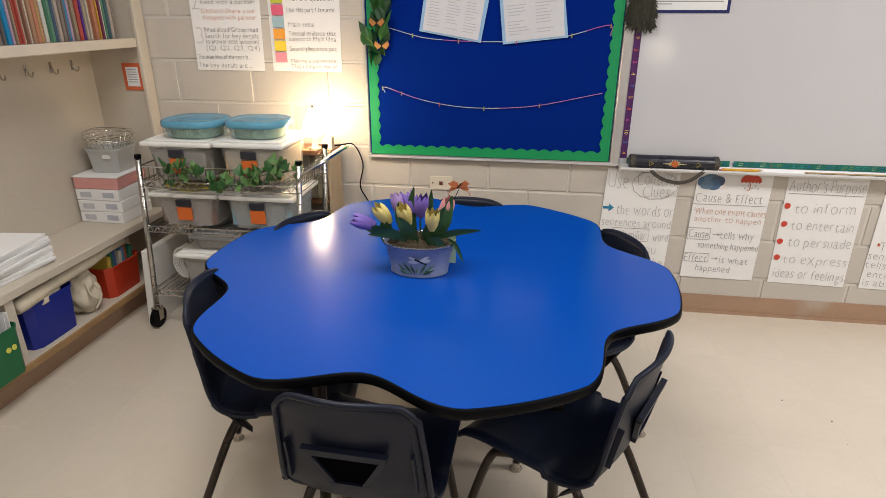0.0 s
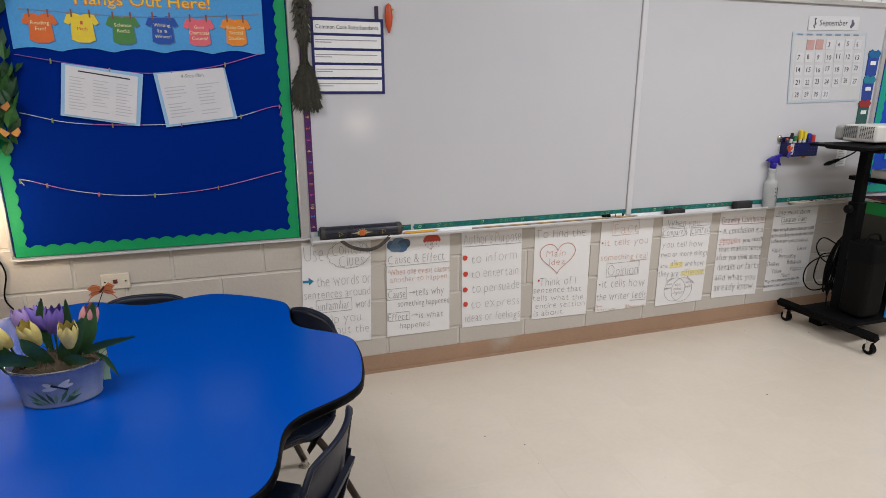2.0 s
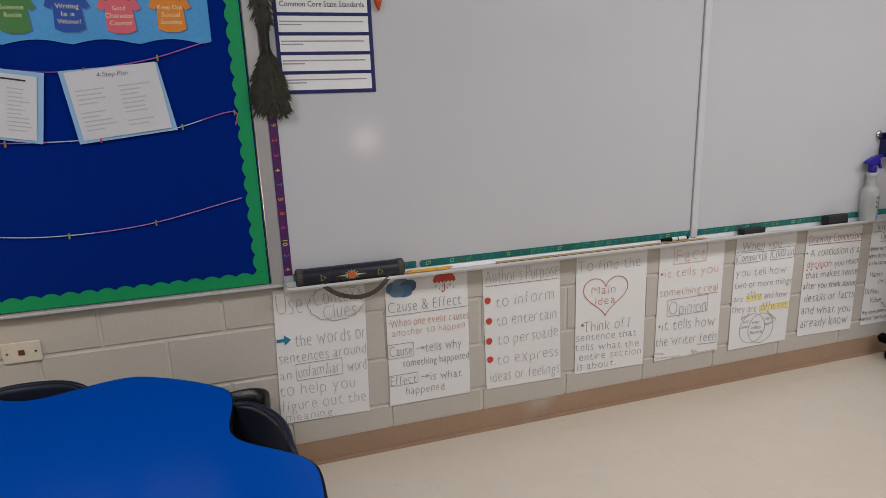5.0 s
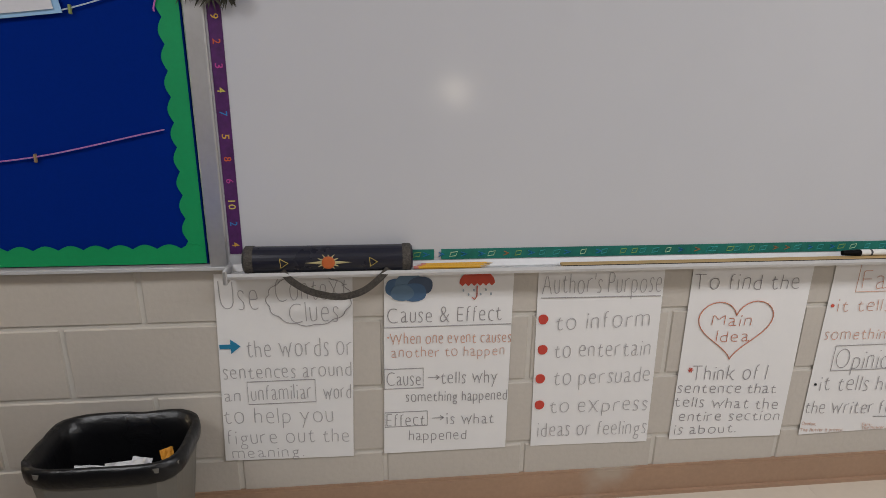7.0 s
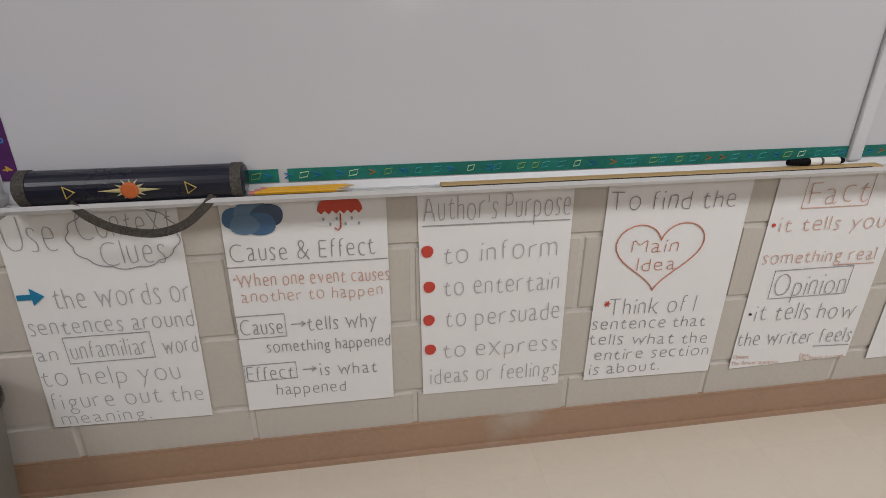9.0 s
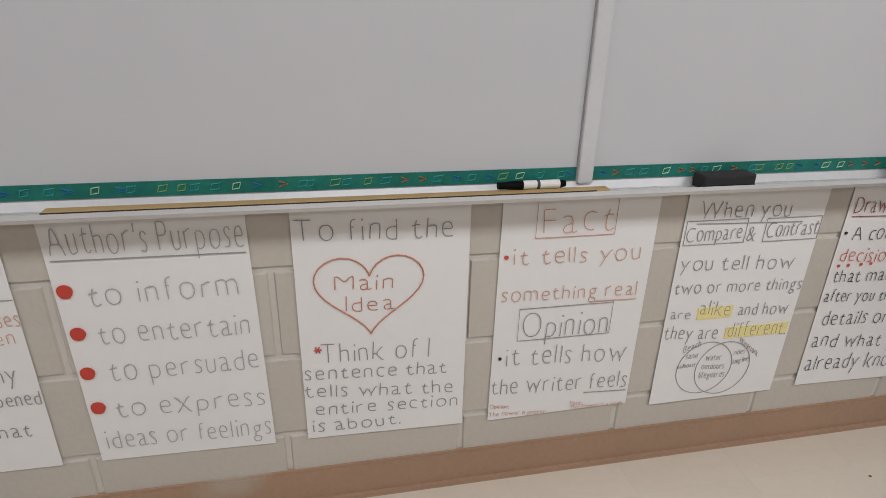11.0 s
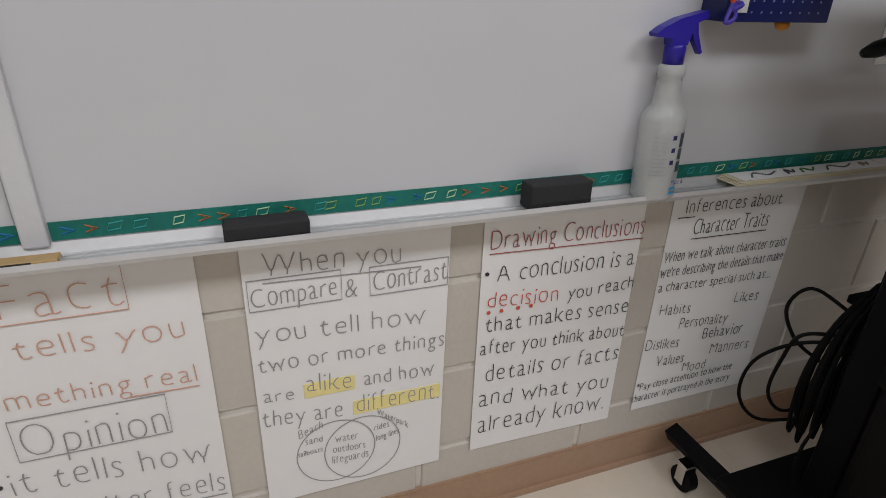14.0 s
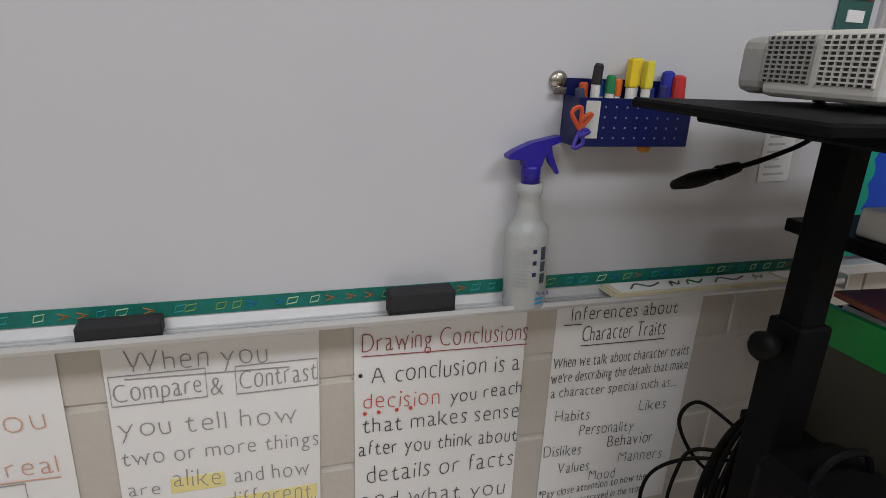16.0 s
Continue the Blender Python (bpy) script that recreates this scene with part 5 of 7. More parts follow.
part("moss", moss, mat("dry_moss", (0.05, 0.036, 0.02), 0.95, vary=0.5, scale=60, bump=0.6), pail, "dry brown moss")
rng = random.Random(31)
for k in range(130):
    a, r = rng.uniform(0, 6.28), rng.uniform(0.2, 0.95)
    x, y = 0.105 * r * math.cos(a), 0.075 * r * math.sin(a)
    part("moss_strand", tube([(x, y, 0.103), (x + rng.uniform(-0.02, 0.02), y + rng.uniform(-0.02, 0.02), 0.116 + rng.uniform(0, 0.012))], 0.001, 4), flat(0.1, 0.065, 0.035), pail)
# painted dragonfly and reeds on the front
def on_pail(x, z):
    """A place on the front of the pail, just off its skin."""
    f = 0.82 + 0.18 * z / 0.096
    rx, ry = 0.108 * f + 0.0012, 0.078 * f + 0.0012
    return Vector((x, -ry * math.sqrt(max(0.05, 1 - (x / rx) ** 2)), z))


def pail_paint(name, outline, material, lift=0.0):
    bm = bmesh.new()
    cx, cz = sum(p[0] for p in outline) / len(outline), sum(p[1] for p in outline) / len(outline)
    off = Vector((0, -lift, 0))
    mid = bm.verts.new(on_pail(cx, cz) + off)
    ring = [bm.verts.new(on_pail(x, z) + off) for x, z in outline]
    for p, q in zip(ring, ring[1:] + ring[:1]):
        bm.faces.new((mid, p, q))
    part(name, bm, material, pail)


REEDS = [flat(0.05, 0.13, 0.07), flat(0.13, 0.24, 0.17), flat(0.03, 0.08, 0.05)]
for k, (x, ang, length) in enumerate(((-0.02, 50, 0.05), (-0.012, 68, 0.045), (0.0, 25, 0.04), (0.01, -30, 0.05), (0.015, -52, 0.058), (0.02, -66, 0.04), (-0.025, 72, 0.03), (0.002, -8, 0.03), (-0.008, 38, 0.055), (0.022, -40, 0.04))):
    d = Vector((-math.sin(radians(ang)), math.cos(radians(ang))))
    n2 = Vector((-d.y, d.x)) * 0.0045
    o = Vector((x, 0.012))
    pail_paint("painted_reed", [tuple(o), tuple(o + d * length * 0.5 - n2), tuple(o + d * length), tuple(o + d * length * 0.5 + n2)], REEDS[k % 3], 0.0002 * (k % 3))
for s_, rise in ((-1, 26), (1, 32), (-1, -4), (1, 8)):
    d = Vector((s_ * math.cos(radians(rise)), math.sin(radians(rise))))
    n2 = Vector((-d.y, d.x))
    o = Vector((0.012, 0.058))
    pail_paint("painted_wing", [tuple(o + d * (0.017 + 0.017 * math.cos(q)) + n2 * 0.0055 * math.sin(q)) for q in [2 * math.pi * j / 12 for j in range(12)]], flat(0.46, 0.5, 0.58), 0.001)
pail_paint("painted_body", [(-0.003, 0.064), (0.032, 0.047), (0.035, 0.051), (0.001, 0.07)], flat(0.01, 0.012, 0.03), 0.0018)
M_STEM = mat("tulip_leaf", (0.032, 0.09, 0.03), 0.45, vary=0.3, scale=20)


def tulip(x, y, z, colour, lean=(0, 0)):
    col = mat("petal", colour, 0.55, vary=0.18, scale=40)
    head = None
    part("stem", tube(smooth_line([(x * 0.4, y * 0.4, 0.11), (x * 0.75, y * 0.75, z * 0.55), (x, y, z)], 4), 0.003, 6), M_STEM, pail)
    for k in range(6):
        bm = bmesh.new()
        a0 = 2 * math.pi * k / 6 + x * 40
        rows = []
        for j in range(7):
            v = j / 6
            r = 0.019 * math.sin(math.pi * (0.1 + v * 0.66)) ** 0.75 + 0.002 + (0.0022 if k % 2 else 0)
            wd = 0.85 * (1 - 0.72 * max(0.0, (v - 0.45) / 0.55) ** 2.4)
            rows.append([bm.verts.new((r * (1 - 0.10 * u * u) * math.cos(a0 + u * wd), r * (1 - 0.10 * u * u) * math.sin(a0 + u * wd), 0.07 * v - 0.006 * u * u * v + 0.004 * (k % 2) * v)) for u in (-1, -0.5, 0, 0.5, 1)])
        for a, b in zip(rows, rows[1:]):
            for i in range(4):
                bm.faces.new((a[i], a[i + 1], b[i + 1], b[i]))
        pt = part("petal", bm, col, pail if head is None else head, "tulip petals" if head is None else "", smooth=True)
        if head is None:
            head = pt
            head.name = "tulip"
            pt.matrix_basis = pose(x, y, z - 0.006, lean[1], lean[0], 0)


PURPLE, YELLOW, PINK, LILAC = (0.17, 0.11, 0.44), (0.72, 0.6, 0.2), (0.66, 0.3, 0.3), (0.3, 0.2, 0.45)
for x, y, z, c, lean in ((-0.128, -0.035, 0.158, PURPLE, (-72, 10)), (-0.085, -0.03, 0.168, YELLOW, (-30, 15)), (-0.062, 0.03, 0.172, LILAC, (-15, -10)), (-0.03, -0.02, 0.163, YELLOW, (-12, 20)), (0.002, 0.01, 0.178, PURPLE, (8, 5)), (0.045, -0.04, 0.157, YELLOW, (6, 18)), (0.07, 0.02, 0.17, PINK, (16, 5)), (-0.02, 0.04, 0.178, PURPLE, (-30, -15))):
    tulip(x, y, z, c, lean)


def blade(points, w):
    bm = bmesh.new()
    pts = smooth_line(points, 5)
    n = len(pts)
    rows = []
    for i, p in enumerate(pts):
        d = (pts[min(n - 1, i + 1)] - pts[max(0, i - 1)]).normalized()
        s = d.cross(Vector((0, 1, 0.25))).normalized()
        ww = 1.3 * w * math.sin(math.pi * (0.12 + 0.86 * i / (n - 1))) ** 0.8
        rows.append([bm.verts.new(p - s * ww), bm.verts.new(p + Vector((0, 0.004, -0.003))), bm.verts.new(p + s * ww)])
    for a, b in zip(rows, rows[1:]):
        bm.faces.new((a[0], a[1], b[1], b[0]))
        bm.faces.new((a[1], a[2], b[2], b[1]))
    part("leaf", bm, M_STEM, pail, smooth=True)


for pts, w in (([(0.03, 0, 0.11), (0.075, -0.01, 0.16), (0.10, 0.0, 0.245)], 0.016), ([(0.02, -0.03, 0.11), (0.05, -0.05, 0.16), (0.085, -0.05, 0.225)], 0.017), ([(0.05, -0.02, 0.115), (0.11, -0.03, 0.14), (0.19, -0.035, 0.155)], 0.009), ([(-0.04, -0.03, 0.115), (-0.10, -0.05, 0.14), (-0.155, -0.05, 0.145)], 0.016), ([(-0.03, -0.05, 0.115), (-0.07, -0.065, 0.14), (-0.14, -0.07, 0.135)], 0.013), ([(-0.04, 0, 0.11), (-0.055, 0, 0.17), (-0.06, 0, 0.22)], 0.015), ([(0.0, -0.04, 0.11), (-0.03, -0.06, 0.16), (-0.05, -0.06, 0.19)], 0.015), ([(0.03, -0.05, 0.112), (0.06, -0.07, 0.125), (0.09, -0.075, 0.118)], 0.014), ([(0.09, -0.02, 0.115), (0.115, -0.03, 0.10), (0.14, -0.035, 0.05)], 0.006), ([(0.02, 0.02, 0.11), (0.03, 0.02, 0.19), (0.035, 0.02, 0.255)], 0.008), ([(-0.02, 0.03, 0.11), (-0.03, 0.03, 0.2), (-0.02, 0.03, 0.26)], 0.008), ([(-0.06, -0.04, 0.112), (-0.09, -0.05, 0.15), (-0.10, -0.05, 0.18)], 0.013)):
    blade(pts, w)
part("gift_tag", box(0.095, 0.112, 0.0, 0.003, 0.03, 0.12), flat(0.35, 0.5, 0.3), pail, "pale green paper tag")
bf = thing("butterfly", (PX, PY, 0.7005), "orange artificial butterfly on a wire over the tulips", "butterfly")
part("wire", tube([(0.06, 0.02, 0.12), (0.10, 0.03, 0.22), (0.118, 0.03, 0.262)], 0.0012, 5), M_BLACK, bf)
for s_, tips in ((-1, ((-0.004, 0.014), (-0.02, 0.02), (-0.034, 0.008), (-0.024, 0.0), (-0.03, -0.012), (-0.014, -0.008))), (1, ((0.004, 0.012), (0.016, 0.022), (0.03, 0.012), (0.022, 0.004), (0.028, -0.008), (0.012, -0.01)))):
    part("wing", prism([(0.118, 0.262)] + [(0.118 + x, 0.264 + z) for x, z in tips], 0.028, 0.0295), flat(0.5, 0.16, 0.05), bf)
    for k in range(3):
        part("feeler", tube(smooth_line([(0.118, 0.028, 0.266), (0.118 + s_ * (0.014 + 0.006 * k), 0.024, 0.28 - 0.014 * k), (0.118 + s_ * (0.026 + 0.004 * k), 0.022, 0.276 - 0.018 * k)], 3), 0.0012, 4), flat(0.4, 0.12, 0.05), bf)
part("body", tube([(0.112, 0.028, 0.262), (0.124, 0.028, 0.276)], 0.003, 6), flat(0.05, 0.02, 0.01), bf)

# ---- waste bin ----
BX, BY = -0.676, -0.148
bin_ = tub("waste_bin", (BX, BY, 0.0), 0.332, 0.216, 0.375, mat("grey_bin_plastic", (0.17, 0.16, 0.14), 0.45, vary=0.06, fine=300), "grey plastic waste bin with black liner by wall", "waste bin", taper=0.26)
liner = bmesh.new()
rings = []
rng = random.Random(5)
for f, z, wob in ((1.02, 0.335, 0.006), (1.055, 0.343, 0.008), (1.075, 0.362, 0.009), (1.055, 0.386, 0.008), (0.97, 0.385, 0.006), (0.9, 0.33, 0.008), (0.82, 0.2, 0.02), (0.75, 0.1, 0.02)):
    ring = []
    for k in range(48):
        a = 2 * math.pi * (k + 0.5) / 48
        c, s = math.cos(a), math.sin(a)
        q = (abs(c) ** 5 + abs(s) ** 5) ** (-1 / 5)
        nz = noise.noise(Vector((c * 3, s * 3, z * 18)))
        ring.append(liner.verts.new(((0.166 * f + wob * nz * 0.4) * c * q, (0.108 * f + wob * nz * 0.4) * s * q, z + wob * 0.5 * nz)))
    rings.append(ring)
for a, b in zip(rings, rings[1:]):
    for k in range(48):
        liner.faces.new((a[k], a[(k + 1) % 48], b[(k + 1) % 48], b[k]))
liner.faces.new(rings[-1])
bmesh.ops.recalc_face_normals(liner, faces=liner.faces)
part("liner", liner, mat("bin_bag", (0.006, 0.006, 0.007), 0.28, vary=0.2, fine=60, bump=0.35), bin_, "black plastic bin liner", smooth=True)
for k, (x, y, z, rx, rz, w, d, c) in enumerate(((-0.075, -0.01, 0.285, 40, -6, 0.085, 0.06, (0.75, 0.75, 0.75)), (0.012, -0.015, 0.295, 55, 8, 0.085, 0.06, (0.75, 0.75, 0.75)), (0.04, 0.005, 0.29, 48, -14, 0.05, 0.06, (0.7, 0.7, 0.72)), (0.105, 0.02, 0.315, 50, 32, 0.03, 0.04, (0.75, 0.33, 0.03)))):
    bm = bmesh.new()
    bmesh.ops.create_grid(bm, x_segments=6, y_segments=6, size=0.5)
    for v in bm.verts:
        v.co = Vector((v.co.x * w, v.co.y * d, 0.01 * noise.noise(v.co * 3 + Vector((k, 0, 0)))))
    bmesh.ops.solidify(bm, geom=bm.faces[:], thickness=0.0008)
    tagged(part("paper_scrap", bm, flat(*c), at=pose(BX + x, BY + y, z, rx, 0, rz)), "torn paper scrap in the waste bin", "paper", "scraps in the bin")
# outlets
for x in (-1.275,):
    out = thing("wall_outlet", (x, -0.001, 0.635), "ivory network wall plate with dark jack", "outlet")
    part("plate", box(-0.058, 0.058, -0.006, 0.0, -0.036, 0.036, 0.003, 2), flat(0.66, 0.6, 0.5, 0.4), out)
    part("jack", box(-0.009, 0.009, -0.0085, -0.0055, -0.009, 0.009), flat(0.12, 0.03, 0.03), out)
    for s in (-1, 1):
        part("screw", lathe([(0.004, 0), (0.004, 0.001)], 10), M_NICKEL, out, at=pose(s * 0.042, -0.0062, 0, 90))

# ---- things on the bulletin board ----
M_SKYBLUE = mat("sky_print", (0.075, 0.32, 0.66), 0.35, vary=0.12, scale=3)
ban = thing("banner", (0, -0.0215, 0), "printed sky blue banner with coloured shirts on a line", "banner")
wave = [(-1.50 + 0.944 * k / 40, 1.612 + 0.016 * abs(math.sin(math.pi * (k / 40 * 5 + 0.15)))) for k in range(41)]
part("sheet", prism(wave + [(-0.553, 1.93), (-1.50, 1.93)], -0.001, 0.0), M_SKYBLUE, ban)
part("clothes_line", tube(smooth_line([(-1.46, -0.0022, 1.768), (-1.0, -0.0022, 1.752), (-0.57, -0.0022, 1.778)], 8), 0.0012, 5), flat(0.3, 0.2, 0.15), ban)
SHIRT = [(-0.062, 0.075), (-0.048, 0.105), (-0.02, 0.11), (0.0, 0.102), (0.02, 0.11), (0.048, 0.105), (0.062, 0.075), (0.046, 0.066), (0.038, 0.075), (0.042, 0.01), (0.02, 0.0), (-0.02, 0.0), (-0.042, 0.01), (-0.038, 0.075), (-0.046, 0.066)]
for k, (x, c, words) in enumerate(((-1.395, (0.62, 0.13, 0.02), ("Reading", "Fun!")), (-1.25, (0.72, 0.55, 0.03), ("I", "Math")), (-1.103, (0.06, 0.2, 0.05), ("Science", "Rocks")), (-0.957, (0.01, 0.07, 0.36), ("Writing", "Is a", "Winner!")), (-0.815, (0.66, 0.12, 0.16), ("Good", "Character", "Counts!")), (-0.668, (0.7, 0.23, 0.02), ("Keep Out", "Social", "Studies")))):
    z = 1.645 + 0.004 * (k % 2)
    part("shirt_shadow", prism([(x + 0.004 + u, z - 0.004 + v) for u, v in SHIRT], -0.0018, -0.0012), flat(0.06, 0.16, 0.34), ban)
    sh = part("shirt", prism([(x + u, z + v) for u, v in SHIRT], -0.0026, -0.0018), flat(*c), ban, "printed shirt")
    for j, w in enumerate(words):
        write(sh, w, x - 0.0045 * len(w), z + 0.068 - 0.022 * j, 0.009 * len(w), 0.013, flat(0.75, 0.7, 0.4) if k != 1 else M_INK["red"], y=-0.003, thin=0.0)
    for s in (-1, 1):
        part("peg", box(x + s * 0.032 - 0.003, x + s * 0.032 + 0.003, -0.0035, -0.002, z + 0.095, z + 0.125), flat(0.2, 0.08, 0.06), ban)
write(ban, "Hangs Out Here!", -1.265, 1.792, 0.50, 0.04, flat(0.6, 0.2, 0.02), y=-0.0022, thin=0.03)
write(ban, "Hangs Out Here!", -1.263, 1.794, 0.50, 0.04, flat(0.8, 0.5, 0.05), y=-0.003, thin=0.0)

M_SHEET = mat("printed_sheet", (0.62, 0.62, 0.64), 0.6, vary=0.04, scale=6)
M_SLEEVE = mat("blue_sleeve", (0.3, 0.5, 0.72), 0.25, vary=0.05)
for k, corners in enumerate((((-1.375, 1.365), (-1.088, 1.316), (-1.05, 1.529), (-1.342, 1.57)), ((-0.986, 1.310), (-0.694, 1.343), (-0.728, 1.558), (-1.012, 1.534)))):
    sl = sheet("page_sleeve", corners, -0.027, "printed page in a pale blue sleeve pegged to string", "page", "pages on the string", M_SLEEVE, curl=0.002, seed=40 + k)
    o = Vector(corners[0])
    ax, az = (Vector(corners[1]) - o), (Vector(corners[3]) - o)

    def on_page(u, v):
        p = ax * u + az * v
        return p.x, p.y

    part("page", prism([on_page(0.05, 0.04), on_page(0.95, 0.04), on_page(0.95, 0.97), on_page(0.05, 0.97)], -0.0036, -0.0026), M_SHEET, sl)
    if k == 0:
        part("print_rule", prism([on_page(0.2, 0.885), on_page(0.85, 0.885), on_page(0.85, 0.91), on_page(0.2, 0.91)], -0.0042, -0.0036), M_INK["black"], sl)
    else:
        write(sl, "4-Step Plan", *on_page(0.35, 0.86), 0.09, 0.014, M_INK["black"], y=-0.0042, rise=0.006)
    rr = random.Random(k)
    for col in range(3 - k):
        for row in range(11):
            u = 0.1 + col * (0.29 if k == 0 else 0.43)
            v = 0.76 - 0.06 * row
            if rr.random() < 0.2:
                continue
            w = rr.uniform(0.12, 0.22) * (1 if k == 0 else 1.5)
            part("print_line", prism([on_page(u, v), on_page(u + w, v), on_page(u + w, v + 0.016), on_page(u, v + 0.016)], -0.0041, -0.0036), flat(0.45, 0.45, 0.47), sl)
M_PEG = flat(0.3, 0.2, 0.1)
for k, pts in enumerate((((-1.549, 1.085), (-1.545, 1.108), (-1.36, 1.051), (-1.133, 1.021), (-0.841, 1.034), (-0.519, 1.101)), ((-1.518, 1.377), (-1.33, 1.333), (-1.039, 1.321), (-0.744, 1.339), (-0.522, 1.395), (-0.51, 1.35)), ((-1.5, 1.60), (-1.3, 1.566), (-1.04, 1.532), (-0.78, 1.56), (-0.575, 1.618)))):
    sg = thing("string_line", (0, -0.0245, 0), "thin pastel string with tiny clothes pegs", "string", "strings on the board")
    line = smooth_line([(x, 0, z) for x, z in pts], 8)
    part("string", tube(line, 0.0016, 5), flat(*((0.5, 0.55, 0.62), (0.48, 0.56, 0.66), (0.2, 0.1, 0.4))[k]), sg)
    for j in range(5, len(line) - 4, 7):
        p = line[j]
        part("peg", box(p.x - 0.0025, p.x + 0.0025, -0.005, 0.003, p.z - 0.012, p.z + 0.007, 0.001), (M_PEG, flat(0.4, 0.06, 0.08), flat(0.25, 0.3, 0.1))[j % 3], sg)
    for run in (line[10:16], line[-13:]):
        part("string_tint", tube(run, 0.0018, 5), flat(0.42, 0.12, 0.4), sg)

vine = garland("leaf_garland", [(-1.60, -0.026, 1.93), (-1.56, -0.026, 1.80), (-1.60, -0.026, 1.66), (-1.55, -0.026, 1.50), (-1.585, -0.026, 1.36), (-1.57, -0.026, 1.22)], 96, 0.08, "artificial leaf garland with butterflies on board edge", 0.052, 8, False, [mat("garland_leaf", (0.032, 0.115, 0.022), 0.45, vary=0.3, scale=25), mat("garland_leaf_dark", (0.018, 0.06, 0.02), 0.45, vary=0.3, scale=25)])
for k, z in enumerate((1.54, 1.40, 1.30)):
    b = thing("paper_butterfly", (-1.585 + 0.02 * k, -0.075, z), "brown and orange butterfly clipped on the garland", "butterfly", "garland butterflies")
    for s in (-1, 1):
        part("wing", prism([(0, 0), (s * 0.03, 0.022), (s * 0.036, 0.004), (s * 0.02, -0.016)], -0.001, 0.0), flat(0.4, 0.17, 0.04) if k % 2 else flat(0.55, 0.25, 0.06), b)
    part("body", tube([(0, -0.002, -0.012), (0, -0.002, 0.014)], 0.003, 6), flat(0.03, 0.02, 0.02), b)

# peacock feathers hanging by the frame
fe = thing("feather_bunch", (-0.40, -0.03, 1.36), "bunch of dark peacock feathers hanging beside whiteboard", "feathers")
M_FEATHER = mat("feather", (0.035, 0.033, 0.02), 0.7, vary=0.5, scale=60)
rng = random.Random(3)
for k in range(14):
    x0, x1 = rng.uniform(-0.035, 0.035), -0.056 + 0.008 * k
    low = rng.uniform(0.04, 0.13)
    dy = -0.003 * (k % 5)
    line = smooth_line([(x0 + 0.014, dy, 0.62), (x0 * 0.8 + 0.012, dy, 0.42), (x0 * 0.3 + 0.014, dy, 0.30), (x1 * 0.35 + 0.014, dy, 0.22), (x1 * 0.9 + 0.014, dy, 0.14), (x1 + 0.014, dy, low)], 5)
    fthr = part("feather", tube(line, 0.002, 4), M_FEATHER, fe)
    bm = bmesh.new()
    for j in range(240):
        u = (j / 240) ** 0.6
        p = line[min(len(line) - 1, int(len(line) * u))]
        s = -1 if j % 2 else 1
        wide = 0.007 if 0.22 < p.z < 0.34 else 0.026
        q = p + Vector((s * rng.uniform(0.003, wide), rng.uniform(-0.010, 0.002), -rng.uniform(0.02, 0.055)))
        a, b, c = bm.verts.new(p), bm.verts.new(p + Vector((-s * 0.004, 0, -0.016))), bm.verts.new(q)
        bm.faces.new((a, b, c))
    part("vane", bm, M_FEATHER, fthr)

# ---- things on the whiteboard ----
cc = thing("standards_chart", (-0.352, -0.0135, 1.447), "navy framed standards chart with five white strips", "chart")
part("backing", box(0, 0.332, -0.003, 0, 0, 0.332, 0.001), flat(0.008, 0.014, 0.11), cc)
for k in range(5):
    z = 0.332 - 0.014 - 0.0635 * k
    st = part("strip", box(0.012, 0.318, -0.0046, -0.0032, z - 0.052, z), M_WHITE, cc)
    if k == 0:
        write(st, "Common Core State Standards", 0.022, z - 0.034, 0.285, 0.017, M_INK["black"], y=-0.0052, thin=0.004)
    else:
        part("print_line", box(0.016, 0.30, -0.0052, -0.0047, z - 0.02, z - 0.016), flat(0.3, 0.3, 0.32), st)
        part("print_line", box(0.016, 0.09, -0.0052, -0.0047, z - 0.03, z - 0.026), flat(0.3, 0.3, 0.32), st)
for x in (-0.352, -0.052):
    hk = tagged(part("magnet_hook", box(x - 0.008, x + 0.01, -0.02, -0.013, 1.775, 1.835, 0.003), flat(0.04, 0.02, 0.06)), "dark magnetic hook holding the chart", "hook", "magnetic hooks")
pp = thing("chili_magnet", (0.004, -0.014, 1.72), "red parrot shaped magnet on the whiteboard", "magnet")
part("body", lathe([(0.004, 0.0), (0.014, 0.03), (0.02, 0.07), (0.016, 0.1), (0.012, 0.118), (0.002, 0.128)], 14, sy=0.5), flat(0.5, 0.07, 0.02, 0.35), pp, smooth=True, at=(0, -0.01, 0))
part("beak", lathe([(0.008, 0.0), (0.002, 0.012)], 10), flat(0.5, 0.3, 0.03), pp, at=pose(0.012, -0.014, 0.10, 0, 80))

cal = sheet("calendar", ((2.462, 1.385), (3.062, 1.398), (3.022, 1.803), (2.424, 1.792)), -0.0145, "classroom wall calendar with number cards for September", "calendar", "", mat("calendar_print", (0.57, 0.57, 0.58), 0.45, vary=0.05, scale=8), curl=0.0005)
for pts in (((0.002, 0.001), (0.598, 0.014), (0.597, 0.026), (0.001, 0.013)), ((-0.035, 0.391), (0.56, 0.402), (0.559, 0.416), (-0.036, 0.405)), ((0.0, 0.0), (0.014, 0.0), (-0.024, 0.406), (-0.038, 0.406)), ((0.587, 0.013), (0.60, 0.013), (0.56, 0.417), (0.547, 0.417))):
    part("border", prism(list(pts), -0.0018 - 0.0004 * (abs(pts[0][1] - pts[1][1]) < 0.005), -0.0008), flat(0.45, 0.52, 0.58), cal)
n = 1
